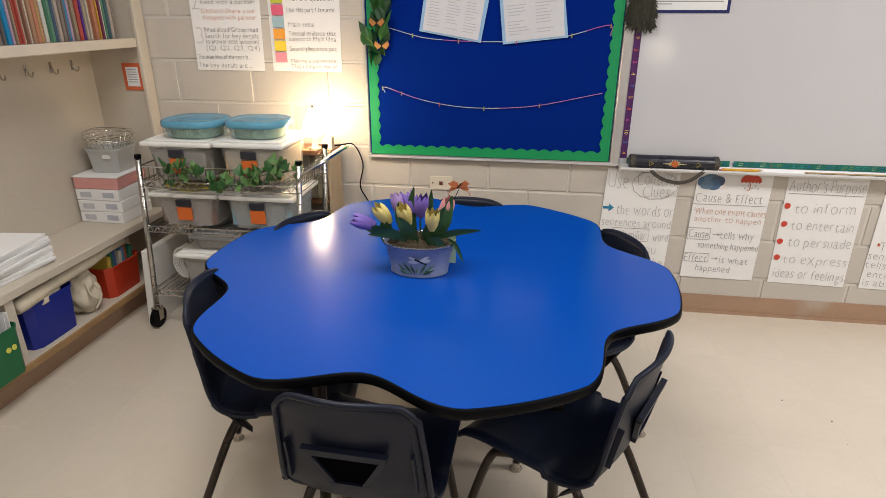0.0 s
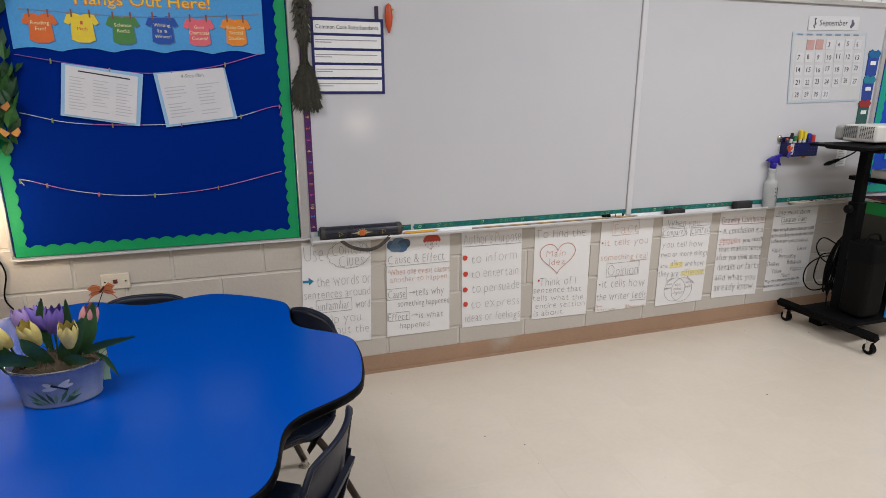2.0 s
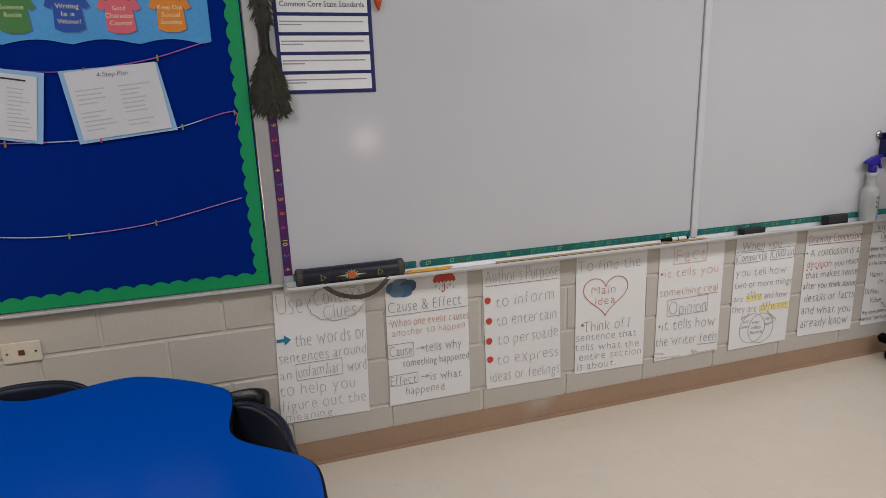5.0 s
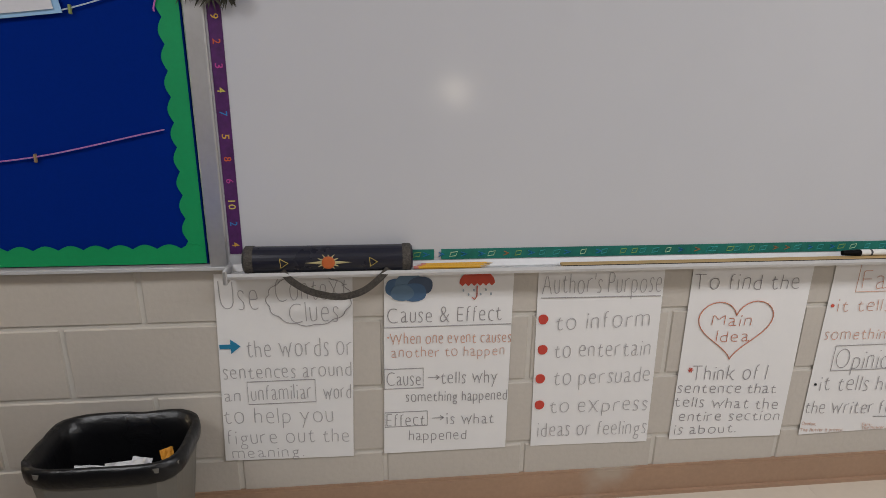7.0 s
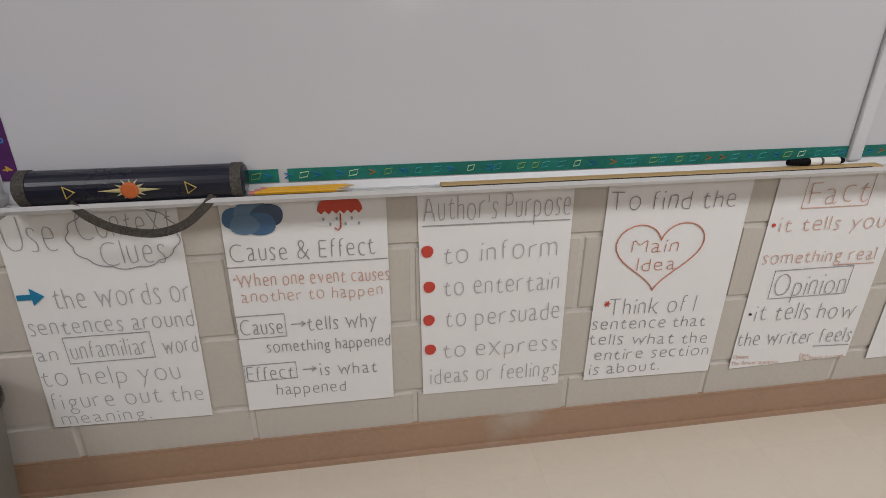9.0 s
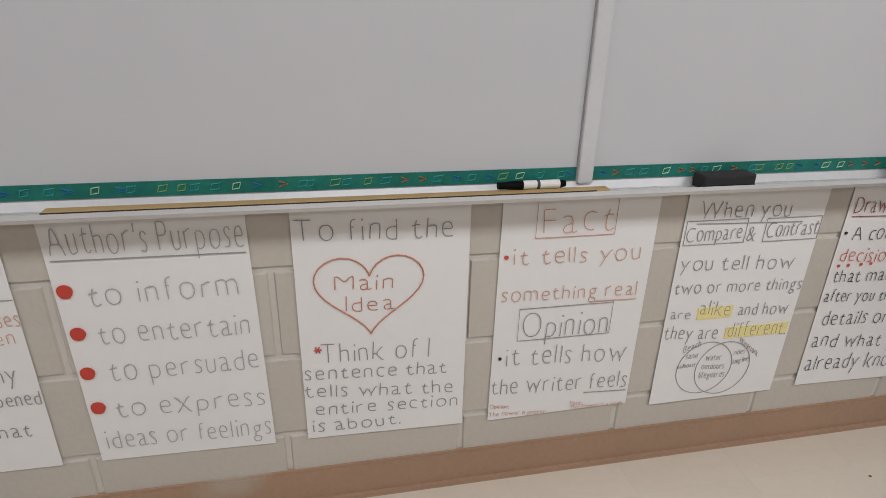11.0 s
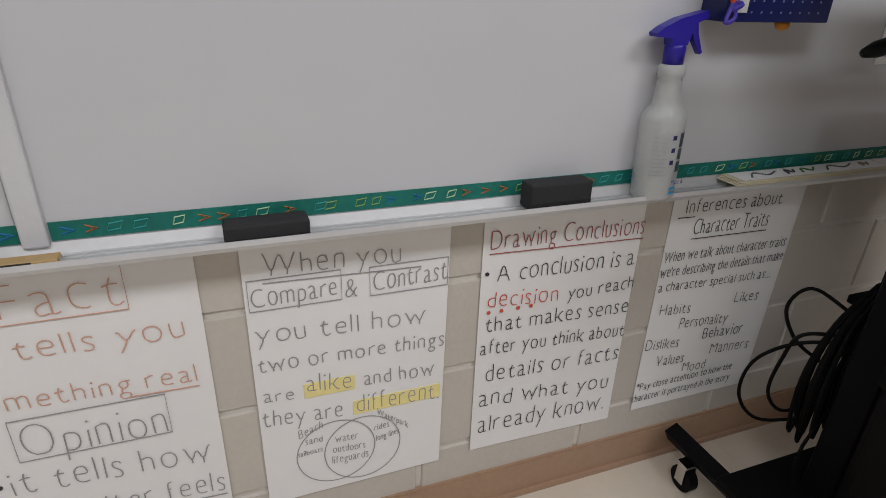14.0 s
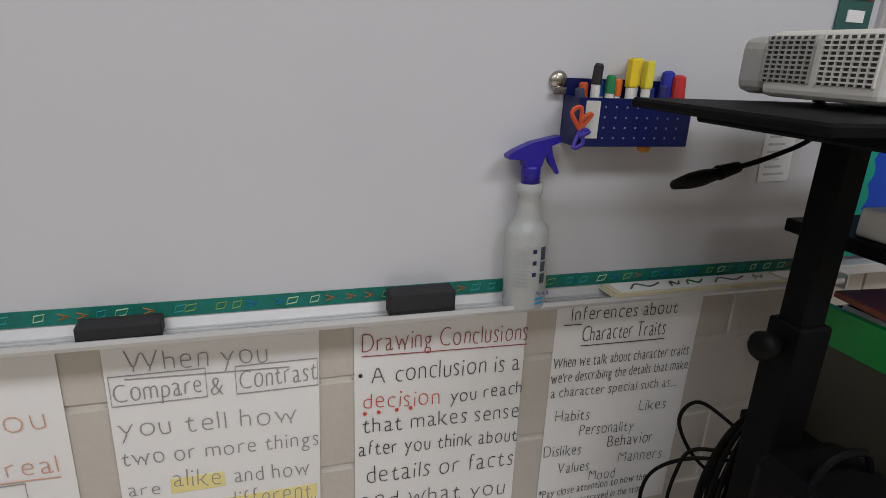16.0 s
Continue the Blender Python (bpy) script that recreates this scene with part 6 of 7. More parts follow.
for row in range(5):
    for col in range(7):
        if row == 0 and col < 1 or n > 31:
            continue
        x = 0.035 + 0.077 * col - 0.036 * (4 - row) / 5 - 0.004
        z = 0.318 - 0.072 * row + 0.0018 * col
        if row < 4 or col < 4:
            cd = part("number_card", box(x, x + 0.058, -0.0032, -0.0018, z - 0.008, z + 0.048), M_SHEET if n > 2 else flat(0.5, 0.3, 0.28), cal, at=pose(0, 0, 0, 0, 2 * math.sin(n * 2.1) * 0.3, 0))
            if n > 2:
                write(cd, str(n), x + 0.014, z + 0.008, 0.016 * len(str(n)), 0.027, M_INK["black"], y=-0.0038, thin=0.008, unsteady=0.04)
            n += 1
for col in range(7):
    part("day_name", box(0.03 + 0.074 * col, 0.075 + 0.074 * col, -0.0024, -0.0018, 0.391 + 0.0012 * col, 0.400 + 0.0012 * col), flat(0.2, 0.25, 0.35), cal, at=(-0.032, 0, 0))
mo = tagged(part("month_card", box(0, 0.40, -0.0015, 0, 0, 0.078), M_SHEET, at=pose(2.535, -0.0145, 1.806, 0, -1.5, 0)), "white September title card above the calendar", "card")
write(mo, "September", 0.085, 0.026, 0.225, 0.03, M_INK["black"], y=-0.0022, thin=0.0)
stroke(mo, smooth_pairs([(0.052, 0.012), (0.04, 0.026), (0.058, 0.034), (0.048, 0.05), (0.056, 0.066), (0.046, 0.06), (0.05, 0.03), (0.046, 0.01)]), M_INK["black"], 0.0018, -0.0024, name="drawn_figure")
for dx, dz, r in ((0.0, 0.052, 0.008), (0.006, 0.034, 0.013), (-0.006, 0.02, 0.009)):
    blob(mo, 0.345 + dx, dz, r, flat(0.12, 0.11, 0.17), 1.1, y=-0.0022 - r * 0.02, name="drawn_figure")
for k, (z, c) in enumerate(((1.70, (0.02, 0.06, 0.3)), (1.545, (0.02, 0.05, 0.28)), (1.40, (0.03, 0.1, 0.09)))):
    hp = thing("pennant_card", (3.108 - 0.004 * k, -0.0135, z), "dark paper pocket with a white name tag", "card", "pennant cards")
    part("card", prism([(-0.036, 0.0), (0.036, 0.0), (0.036, -0.105), (0.0, -0.135), (-0.036, -0.105)], -0.003, 0.0), flat(*c), hp)
    hp.scale = (1.25, 1.0, 1.36)
    part("bow", prism([(-0.045, -0.012), (-0.02, 0.006), (0.0, -0.004), (0.02, 0.006), (0.045, -0.012), (0.03, -0.03), (-0.03, -0.03)], -0.006, -0.003), flat(*((0.01, 0.12, 0.3), (0.02, 0.2, 0.3), (0.3, 0.03, 0.03))[k]), hp)
    part("tag", box(-0.016, 0.02, -0.005, -0.003, -0.062, -0.045), M_WHITE, hp)

# marker pocket
pk = thing("marker_pocket", (2.46, -0.014, 1.07), "blue plastic magnetic pocket full of markers", "pocket")
M_BLUEPL = flat(0.003, 0.007, 0.075, 0.35)
part("front", box(0.0, 0.235, -0.062, -0.058, 0.0, 0.085, 0.001), M_BLUEPL, pk)
part("back", box(0.0, 0.235, -0.004, 0.0, 0.0, 0.115, 0.001), M_BLUEPL, pk)
part("bottom", box(0.0, 0.235, -0.0575, -0.0045, 0.0, 0.004), M_BLUEPL, pk)
for x in (0.0, 0.231):
    part("side", box(x, x + 0.004, -0.0575, -0.0045, 0.0045, 0.085), M_BLUEPL, pk)
for r_ in range(4):
    for c_ in range(8):
        part("perforation", box(0.05 + 0.022 * c_, 0.0535 + 0.022 * c_, -0.0624, -0.0619, 0.014 + 0.018 * r_, 0.0175 + 0.018 * r_), flat(0.16, 0.18, 0.3), pk)
part("price_label", box(0.012, 0.04, -0.0635, -0.0625, 0.015, 0.08), flat(0.5, 0.5, 0.48), pk)
MARKS = [((0.04, 0.05, 0.1), 0.016, 0.10), ((0.5, 0.09, 0.02), 0.03, 0.11), ((0.012, 0.012, 0.014), 0.045, 0.145), ((0.02, 0.08, 0.32), 0.062, 0.115), ((0.02, 0.2, 0.07), 0.075, 0.125), ((0.7, 0.15, 0.02), 0.098, 0.118), ((0.75, 0.55, 0.02), 0.117, 0.14), ((0.75, 0.58, 0.03), 0.134, 0.142), ((0.7, 0.6, 0.05), 0.150, 0.138), ((0.02, 0.03, 0.2), 0.172, 0.105), ((0.015, 0.02, 0.15), 0.188, 0.11), ((0.02, 0.03, 0.35), 0.205, 0.118), ((0.5, 0.03, 0.03), 0.222, 0.112)]
for k, (c, x, h) in enumerate(MARKS):
    mk = thing("marker", (2.46 + x, -0.045 + 0.016 * (k % 2), 1.0745), "coloured dry wipe marker standing in pocket", "marker", "markers in the pocket")
    part("barrel", tube([(0, 0, 0.0), (0, 0, h * 0.70)], 0.0085, 10), M_WHITEPL, mk)
    if c[1] > 0.5:
        part("cap", box(-0.0085, 0.0085, -0.009, 0.009, h * 0.701, h * 1.06, 0.003, 2), flat(*c), mk)
    else:
        wide = 1.35 if x > 0.2 else 1.0
        part("cap", tube([(0, 0, h * 0.70), (0.002 * (k % 3 - 1), 0, h * 0.92 * wide ** 0.5), (0.002 * (k % 3 - 1), 0, h * 0.95 * wide ** 0.5)], [0.0098 * wide, 0.0088 * wide, 0.006], 10), flat(*c), mk)
part("orange_clip", lathe([(0.003, -0.016), (0.010, -0.013), (0.013, -0.006), (0.012, -0.001)], 14, cx=0.165, cy=-0.03), flat(0.55, 0.22, 0.02, 0.4), pk, "orange plastic clip", smooth=True)
bowm = thing("ribbon_bow", (2.462, -0.082, 1.10), "orange and blue ribbon tied at pocket corner", "ribbon")
for k, (c, p) in enumerate((((0.55, 0.08, 0.03), (-0.012, 0.03)), ((0.5, 0.09, 0.03), (0.01, 0.02)), ((0.05, 0.03, 0.3), (-0.002, -0.03)), ((0.04, 0.03, 0.28), (0.008, -0.01)))):
    part("loop", tube(smooth_line([(0, 0, 0), (p[0] - 0.01, -0.004, p[1]), (p[0] + 0.008, -0.004, p[1] + 0.008), (0, 0, 0.002)], 4), 0.004, 5), flat(*c), bowm)
mgt = thing("round_magnet", (2.445, -0.0135, 1.18), "small silver clip magnet on the whiteboard", "magnet")
part("clip", lathe([(0.017, 0), (0.017, 0.005), (0.010, 0.009), (0.002, 0.010)], 16), M_NICKEL, mgt, at=pose(0, 0, 0, 90), smooth=True)
part("jaw", box(-0.012, 0.014, -0.012, -0.008, -0.024, -0.012, 0.001), M_NICKEL, mgt)
nt = tagged(part("paper_note", box(0, 0.082, -0.0012, 0, 0, 0.16), M_WHITE, at=pose(2.945, -0.0135, 0.985, 0, -2, 0)), "white printed slip stuck on the whiteboard", "note")
for k in range(9):
    part("print_line", box(0.012, 0.066 - 0.01 * (k % 3), -0.0018, -0.0013, 0.014 + 0.016 * k, 0.019 + 0.016 * k), flat(0.5, 0.5, 0.52), nt)

# ---- things on the pen tray ----
TZ = 0.7585
case_ = thing("map_tube", (-0.163, -0.042, 0.793), "black cylindrical case with sun emblem and woven strap", "case")
M_LEATHER = mat("black_leather", (0.012, 0.013, 0.024), 0.28, vary=0.2, scale=20, bump=0.05)
part("body", tube([(-0.19, 0, 0), (0.19, 0, 0)], 0.0325, 28), M_LEATHER, case_)
M_WEAVE = mat("woven_band", (0.06, 0.053, 0.046), 0.7, vary=0.7, scale=200, fine=400, bump=0.4)
for s in (-1, 1):
    part("end_band", tube([(s * 0.178, 0, 0), (s * 0.198, 0, 0)], 0.0342, 28), M_WEAVE, case_, "woven grey end band")
    part("end_cap", tube([(s * 0.198, 0, 0), (s * 0.203, 0, 0)], [0.033, 0.028], 28), M_LEATHER, case_)
    part("brass_mark", tube([(s * 0.106 - 0.008, -0.0325, 0.011), (s * 0.106 + 0.011, -0.0342, 0.0), (s * 0.106 - 0.006, -0.0322, -0.012)], 0.0016, 5, closed=True), flat(0.45, 0.35, 0.08), case_, "yellow painted mark")
for k in range(12):
    a = 2 * math.pi * k / 12
    L = (0.056 if k % 6 == 0 else 0.03 if k % 3 else 0.026)
    c, s = math.cos(a), math.sin(a)
    tip = (c * L, s * L * (0.75 if k % 6 else 1))
    z1 = max(-0.03, min(0.03, tip[1]))
    yy = lambda z: -math.sqrt(max(0.0, 0.0325 ** 2 - z * z)) - 0.0012
    bm = bmesh.new()
    p = [(-s * 0.006, c * 0.006), (s * 0.006, -c * 0.006)]
    f = [bm.verts.new((q[0], yy(q[1]), q[1])) for q in p] + [bm.verts.new((tip[0], yy(z1), z1))]
    mid = bm.verts.new((tip[0] * 0.5, yy(z1 * 0.5) - 0.0006, z1 * 0.5))
    bm.faces.new((f[0], mid, f[2]))
    bm.faces.new((f[1], f[2], mid))
    bm.faces.new((f[0], f[1], mid))
    part("sun_ray", bm, flat(0.48, 0.42, 0.22), case_)
sun = lathe([(0.0155, 0.0), (0.0155, 0.0035), (0.012, 0.005), (0.001, 0.0055)], 24)
part("sun_disc", sun, flat(0.5, 0.12, 0.03), case_, "orange painted sun face", at=pose(0, -0.0325, 0, 90))
strap = bmesh.new()
line = smooth_line([(-0.112, -0.026, -0.022), (-0.085, -0.030, -0.05), (-0.04, -0.032, -0.076), (0.025, -0.033, -0.089), (0.08, -0.032, -0.076), (0.12, -0.030, -0.046), (0.145, -0.026, -0.02)], 8)
rows_ = []
for i, p in enumerate(line):
    d = (line[min(len(line) - 1, i + 1)] - line[max(0, i - 1)]).normalized()
    w = Vector((-d.z, 0, d.x)) * 0.0085
    rows_.append([strap.verts.new(p + w + Vector((0, -0.0012, 0))), strap.verts.new(p - w + Vector((0, -0.0012, 0))), strap.verts.new(p - w + Vector((0, 0.0012, 0))), strap.verts.new(p + w + Vector((0, 0.0012, 0)))])
for a, b in zip(rows_, rows_[1:]):
    for k in range(4):
        strap.faces.new((a[k], a[(k + 1) % 4], b[(k + 1) % 4], b[k]))
bmesh.ops.recalc_face_normals(strap, faces=strap.faces)
part("strap", strap, M_WEAVE, case_, "woven grey strap")
for k in range(3):
    pc = thing("pencil", (0.055 + 0.01 * k, -0.056 + 0.010 * k, TZ + 0.0105), "yellow wooden pencil lying on the tray", "pencil", "pencils on the tray", rz=0.8 * (k - 1))
    part("shaft", tube([(0, 0, 0), (0.155, 0, 0)], 0.004, 6), flat(0.62, 0.33, 0.02, 0.35), pc)
    part("tip", tube([(0.155, 0, 0), (0.172, 0, 0)], [0.004, 0.0006], 6), flat(0.5, 0.36, 0.2), pc)
    part("eraser", tube([(-0.012, 0, 0), (0, 0, 0)], 0.004, 8), flat(0.55, 0.2, 0.18), pc)
ys = thing("yardstick", (0.42, -0.056, TZ + 0.0055), "long wooden measuring stick lying on tray", "stick")
part("stick", box(0, 1.01, -0.012, 0.012, 0.0, 0.0065, 0.001), flat(0.45, 0.31, 0.14, 0.5), ys)
# the shaded gap between stick and tray, put in as a dark strip
part("dark_edge", box(0.0, 0.98, -0.0135, -0.0122, 0.0005, 0.006), flat(0.03, 0.025, 0.02), ys, "dark strip painted as the shade between stick and tray")
mk = thing("whiteboard_marker", (1.225, -0.045, TZ + 0.0205), "black and white dry wipe marker on the stick", "marker")
part("barrel", tube([(0.03, 0, 0), (0.105, 0, 0)], 0.0085, 14), M_WHITEPL, mk, smooth=False)
part("cap", tube([(-0.02, 0, 0), (0.03, 0, 0)], [0.007, 0.0092], 14), M_BLACK, mk)
part("end_plug", tube([(0.105, 0, 0), (0.118, 0, 0)], [0.0088, 0.006], 14), M_BLACK, mk)
part("print_band", tube([(0.058, 0, 0), (0.064, 0, 0)], 0.0087, 14), flat(0.05, 0.05, 0.06), mk)
M_FELT = mat("felt", (0.022, 0.022, 0.024), 0.85, bump=0.3)
for x, w, h, rot in ((1.637, 0.124, 0.030, 1), (2.134, 0.124, 0.048, 0)):
    er = thing("eraser", (x, -0.043, TZ), "black felt whiteboard eraser on the tray", "eraser", "board erasers", rz=rot)
    part("block", box(0, w, -0.02, 0.02, 0.0, h, 0.005, 3), M_FELT, er)
    part("sole", box(0.002, w - 0.002, -0.0205, -0.0201, 0.001, h * 0.3, 0.0), flat(0.012, 0.012, 0.012, 0.95), er, "worn felt sole")

sp = thing("spray_bottle", (2.403, -0.046, TZ), "translucent white spray bottle with blue trigger on tray", "bottle")
sp.matrix_basis = pose(2.403, -0.046, TZ, 0, -2.2, 0) @ Matrix.Diagonal((1, 1, 1.025, 1))
M_BOTTLE = mat("bottle_plastic", (0.60, 0.62, 0.62), 0.28, vary=0.06, alpha=0.58)
part("bottle", lathe([(0.037, 0.0), (0.0405, 0.003), (0.0415, 0.008), (0.0415, 0.07), (0.0415, 0.142), (0.0405, 0.15), (0.036, 0.158), (0.029, 0.165), (0.0255, 0.172), (0.0245, 0.18), (0.0215, 0.215), (0.0245, 0.217), (0.0248, 0.232), (0.020, 0.236)], 30, sy=0.9), M_BOTTLE, sp, smooth=True)
M_TRIG = flat(0.02, 0.012, 0.28, 0.35)
part("collar", lathe([(0.0175, 0.236), (0.018, 0.262), (0.0165, 0.268)], 20), M_TRIG, sp, "ribbed blue collar", smooth=True)
part("head", prism([(-0.05, 0.287), (-0.035, 0.296), (-0.004, 0.308), (0.050, 0.318), (0.052, 0.307), (0.030, 0.300), (0.022, 0.283), (0.016, 0.266), (-0.016, 0.266), (-0.018, 0.278), (-0.048, 0.281)], -0.011, 0.011), M_TRIG, sp, "blue spray head")
part("trigger", prism([(0.026, 0.300), (0.036, 0.300), (0.040, 0.282), (0.054, 0.252), (0.050, 0.249), (0.034, 0.270), (0.028, 0.284)], -0.006, 0.006), M_TRIG, sp)
for x0, x1, z0, z1, c in ((0.008, 0.016, 0.114, 0.122, (0.02, 0.02, 0.1)), (0.008, 0.016, 0.092, 0.10, (0.02, 0.02, 0.1)), (0.008, 0.016, 0.07, 0.078, (0.02, 0.02, 0.1)), (0.0245, 0.036, 0.10, 0.125, (0.05, 0.07, 0.09)), (0.0245, 0.036, 0.078, 0.097, (0.06, 0.08, 0.1)), (0.0245, 0.036, 0.055, 0.074, (0.04, 0.07, 0.09)), (0.017, 0.036, 0.022, 0.027, (0.03, 0.3, 0.6)), (0.017, 0.036, 0.014, 0.018, (0.03, 0.3, 0.6)), *((-0.022, 0.003 - 0.003 * (q % 2), 0.05 + 0.0075 * q, 0.052 + 0.0075 * q, (0.3, 0.32, 0.33)) for q in range(10))):
    ring = bmesh.new()
    cols = []
    for k in range(5):
        x = x0 + (x1 - x0) * k / 4 - 0.012
        y = -0.9 * math.sqrt(max(0.00001, 0.0422 ** 2 - x * x)) - 0.0006
        cols.append([ring.verts.new((x, y, z0)), ring.verts.new((x, y, z1))])
    for a, b in zip(cols, cols[1:]):
        ring.faces.new((a[0], b[0], b[1], a[1]))
    part("print", ring, flat(*c), sp)
write(sp, "Plant &", 0.006, 0.033, 0.026, 0.008, flat(0.02, 0.07, 0.3), y=-0.0402, thin=0.0)
part("liquid", lathe([(0.034, 0.003), (0.0395, 0.007), (0.0395, 0.05)], 24, sy=0.9), mat("cloudy_liquid", (0.55, 0.57, 0.55), 0.3, alpha=0.5), sp)
part("tube", tube([(0.0, 0, 0.236), (0.004, 0, 0.02)], 0.002, 6), M_WHITEPL, sp)

bd = thing("sign_cards", (2.585, -0.075, TZ + 0.010), "stack of cream lettered cards resting on tray", "cards")
for k in range(3):
    part("card", box(0.004 * k, 0.46 - 0.01 * k, 0.0, 0.055, 0.0032 * k, 0.0032 * k + 0.0028, 0.0006), flat(0.6, 0.55, 0.4), bd, at=pose(0, 0, 0, 0, 0, -0.5 * k))
part("white_face", box(0.02, 0.43, 0.004, 0.05, 0.0095, 0.0103), M_WHITE, bd)
for x, w, c in ((0.05, 0.08, (0.1, 0.1, 0.11)), (0.15, 0.03, (0.05, 0.05, 0.05)), (0.19, 0.05, (0.04, 0.14, 0.03)), (0.26, 0.09, (0.12, 0.12, 0.13)), (0.37, 0.03, (0.3, 0.25, 0.15))):
    part("lettering", tube(smooth_line([(x, 0.015, 0.0108), (x + w * 0.3, 0.036, 0.0108), (x + w * 0.6, 0.02, 0.0108), (x + w, 0.034, 0.0108)], 4), 0.0022, 5), flat(*c), bd)

# cards over the whiteboard, resting on the top rail
for k in range(12):
    x = 1.52 + 0.158 * k
    ac = tagged(part("letter_card", box(0, 0.15, -0.0015, 0, 0, 0.2), M_WHITE, at=pose(x, -0.006, 1.9785, 0, 0.6 * math.sin(k * 2.3), 0)), "white handwriting card above the whiteboard rail", "card", "letter cards")
    for j in range(3):
        part("print_line", box(0.01, 0.14, -0.0021, -0.0016, 0.03 + 0.05 * j, 0.032 + 0.05 * j), flat(0.4, 0.45, 0.5), ac)
    part("letter_bar", box(0.03, 0.045, -0.0024, -0.0016, 0.035, 0.12), M_INK["black"], ac)
    part("letter_bar", box(0.085, 0.10, -0.0024, -0.0016, 0.035, 0.085), M_INK["black"], ac)
ap = thing("apple_magnet", (3.235, -0.03, 1.985), "small red apple magnet on the frame", "magnet")
part("fruit", lathe([(0.008, 0.0), (0.02, 0.008), (0.024, 0.024), (0.018, 0.04), (0.004, 0.036)], 18, sy=0.5), flat(0.5, 0.02, 0.02, 0.3), ap, smooth=True)

# ---- right bulletin board cards ----
for k, (x, z, w, h, c) in enumerate(((3.36, 1.465, 0.21, 0.115, (0.05, 0.4, 0.65)), (3.35, 1.295, 0.22, 0.12, (0.05, 0.4, 0.65)), (3.66, 1.40, 0.24, 0.2, (0.05, 0.4, 0.65)), (3.36, 1.02, 0.2, 0.12, (0.05, 0.4, 0.65)))):
    cd = thing("word_card", (x, -0.022, z), "white word card on pale blue backing", "card", "word cards")
    part("backing", box(0, w, -0.0015, 0, 0, h), flat(*c), cd)
    part("card", box(0.012, w - 0.012, -0.003, -0.0016, 0.014, h - 0.01), M_WHITE, cd)
    for j in range(2):
        part("print_bar", box(0.05, w - 0.05, -0.0036, -0.0031, h * 0.4 + 0.025 * j, h * 0.4 + 0.012 + 0.025 * j), flat(0.1, 0.1, 0.12), cd)
    part("print_bar", box(0.06, w - 0.06, -0.0036, -0.0031, h * 0.76, h * 0.76 + 0.005), flat(0.4, 0.1, 0.15), cd)
for k in range(2):
    bg = thing("gift_bag_card", (3.29 + 0.15 * k, -0.022, 1.68), "small paper bag cut-out with handle on board", "cut-out", "bag cut-outs")
    part("bag", prism([(0, 0), (0.125, 0), (0.135, 0.11), (0.005, 0.11)], -0.02, 0.0), flat(0.62, 0.6, 0.55), bg)
    part("handle", tube([(0.02, -0.01, 0.11), (0.035, -0.01, 0.15), (0.1, -0.01, 0.15), (0.115, -0.01, 0.11)], 0.005, 6), flat(0.6, 0.58, 0.3), bg)
    part("patch", box(0.05, 0.10, -0.022, -0.0205, 0.02, 0.075), flat(0.5, 0.35, 0.05) if k == 0 else flat(0.45, 0.2, 0.2), bg)

# ---- projector cart ----
av = thing("projector_cart", (0, 0, 0), "black metal rolling projector cart with shelves", "cart")
L0, L1 = (2.624, -0.038), (2.632, -0.69)
for dx in (0.0, 0.62):
    part("foot_bar", tube([(L0[0] + dx, L0[1], 0.105), (L1[0] + dx, L1[1], 0.105)], 0.026, 4), M_BLACK, av)
    for px, py in ((L0[0] + dx - 0.014, L0[1] - 0.082), (L1[0] + dx, L1[1] + 0.03)):
        wh = part("caster", tube([(px - 0.012, py, 0.033), (px + 0.012, py, 0.033)], 0.033, 20), M_RUBBER, av, "black caster wheel")
        part("hub", tube([(px - 0.0135, py, 0.033), (px + 0.0135, py, 0.033)], 0.014, 14), M_NICKEL, wh)
        fk = box(px - 0.019, px - 0.0145, py - 0.013, py + 0.013, 0.025, 0.075, 0.001)
        box(px + 0.0145, px + 0.019, py - 0.013, py + 0.013, 0.025, 0.075, 0.001, bm=fk)
        box(px - 0.019, px + 0.019, py - 0.016, py + 0.016, 0.0755, 0.083, bm=fk)
        part("fork", fk, M_CHROME, wh)
part("base_plate", box(2.58, 3.22, -0.56, -0.22, 0.125, 0.145, 0.003), M_BLACK, av)
for dx in (0.0, 0.42):
    post = part("post", box(2.75 + dx, 2.80 + dx, -0.355, -0.305, 0.146, 1.129, 0.004), M_BLACK, av)
    part("sleeve", box(2.741 + dx, 2.809 + dx, -0.364, -0.296, 0.146, 0.82, 0.004), M_BLACK, post)
kn = lathe([(0.012, 0.0), (0.012, 0.02), (0.024, 0.022), (0.026, 0.04), (0.02, 0.048)], 16)
part("knob", kn, M_RUBBER, av, "black clamp knob", at=pose(2.741, -0.33, 0.78, 0, -90), smooth=True)
pl = box(2.482, 3.22, -0.54, -0.19, 1.15, 1.165, 0.004)
part("top_shelf", pl, M_BLACK, av)
part("apron", box(2.60, 3.20, -0.53, -0.20, 1.13, 1.1495, 0.004), M_BLACK, av)
part("shelf", box(2.86, 3.2, -0.50, -0.18, 0.93, 0.955, 0.003), M_BLACK, av)
part("shelf", box(2.86, 3.24, -0.50, -0.18, 0.52, 0.54, 0.003), M_BLACK, av)
arm = smooth_line([(2.86, -0.21, 1.115), (2.80, -0.225, 1.095), (2.70, -0.25, 1.075), (2.64, -0.263, 1.066)], 4)
ms = thing("desk_microphone", (0, 0, 0), "black paddle headed gooseneck reaching from the cart", "gooseneck")
part("neck", tube(arm, 0.0045, 8), M_BLACK, ms)
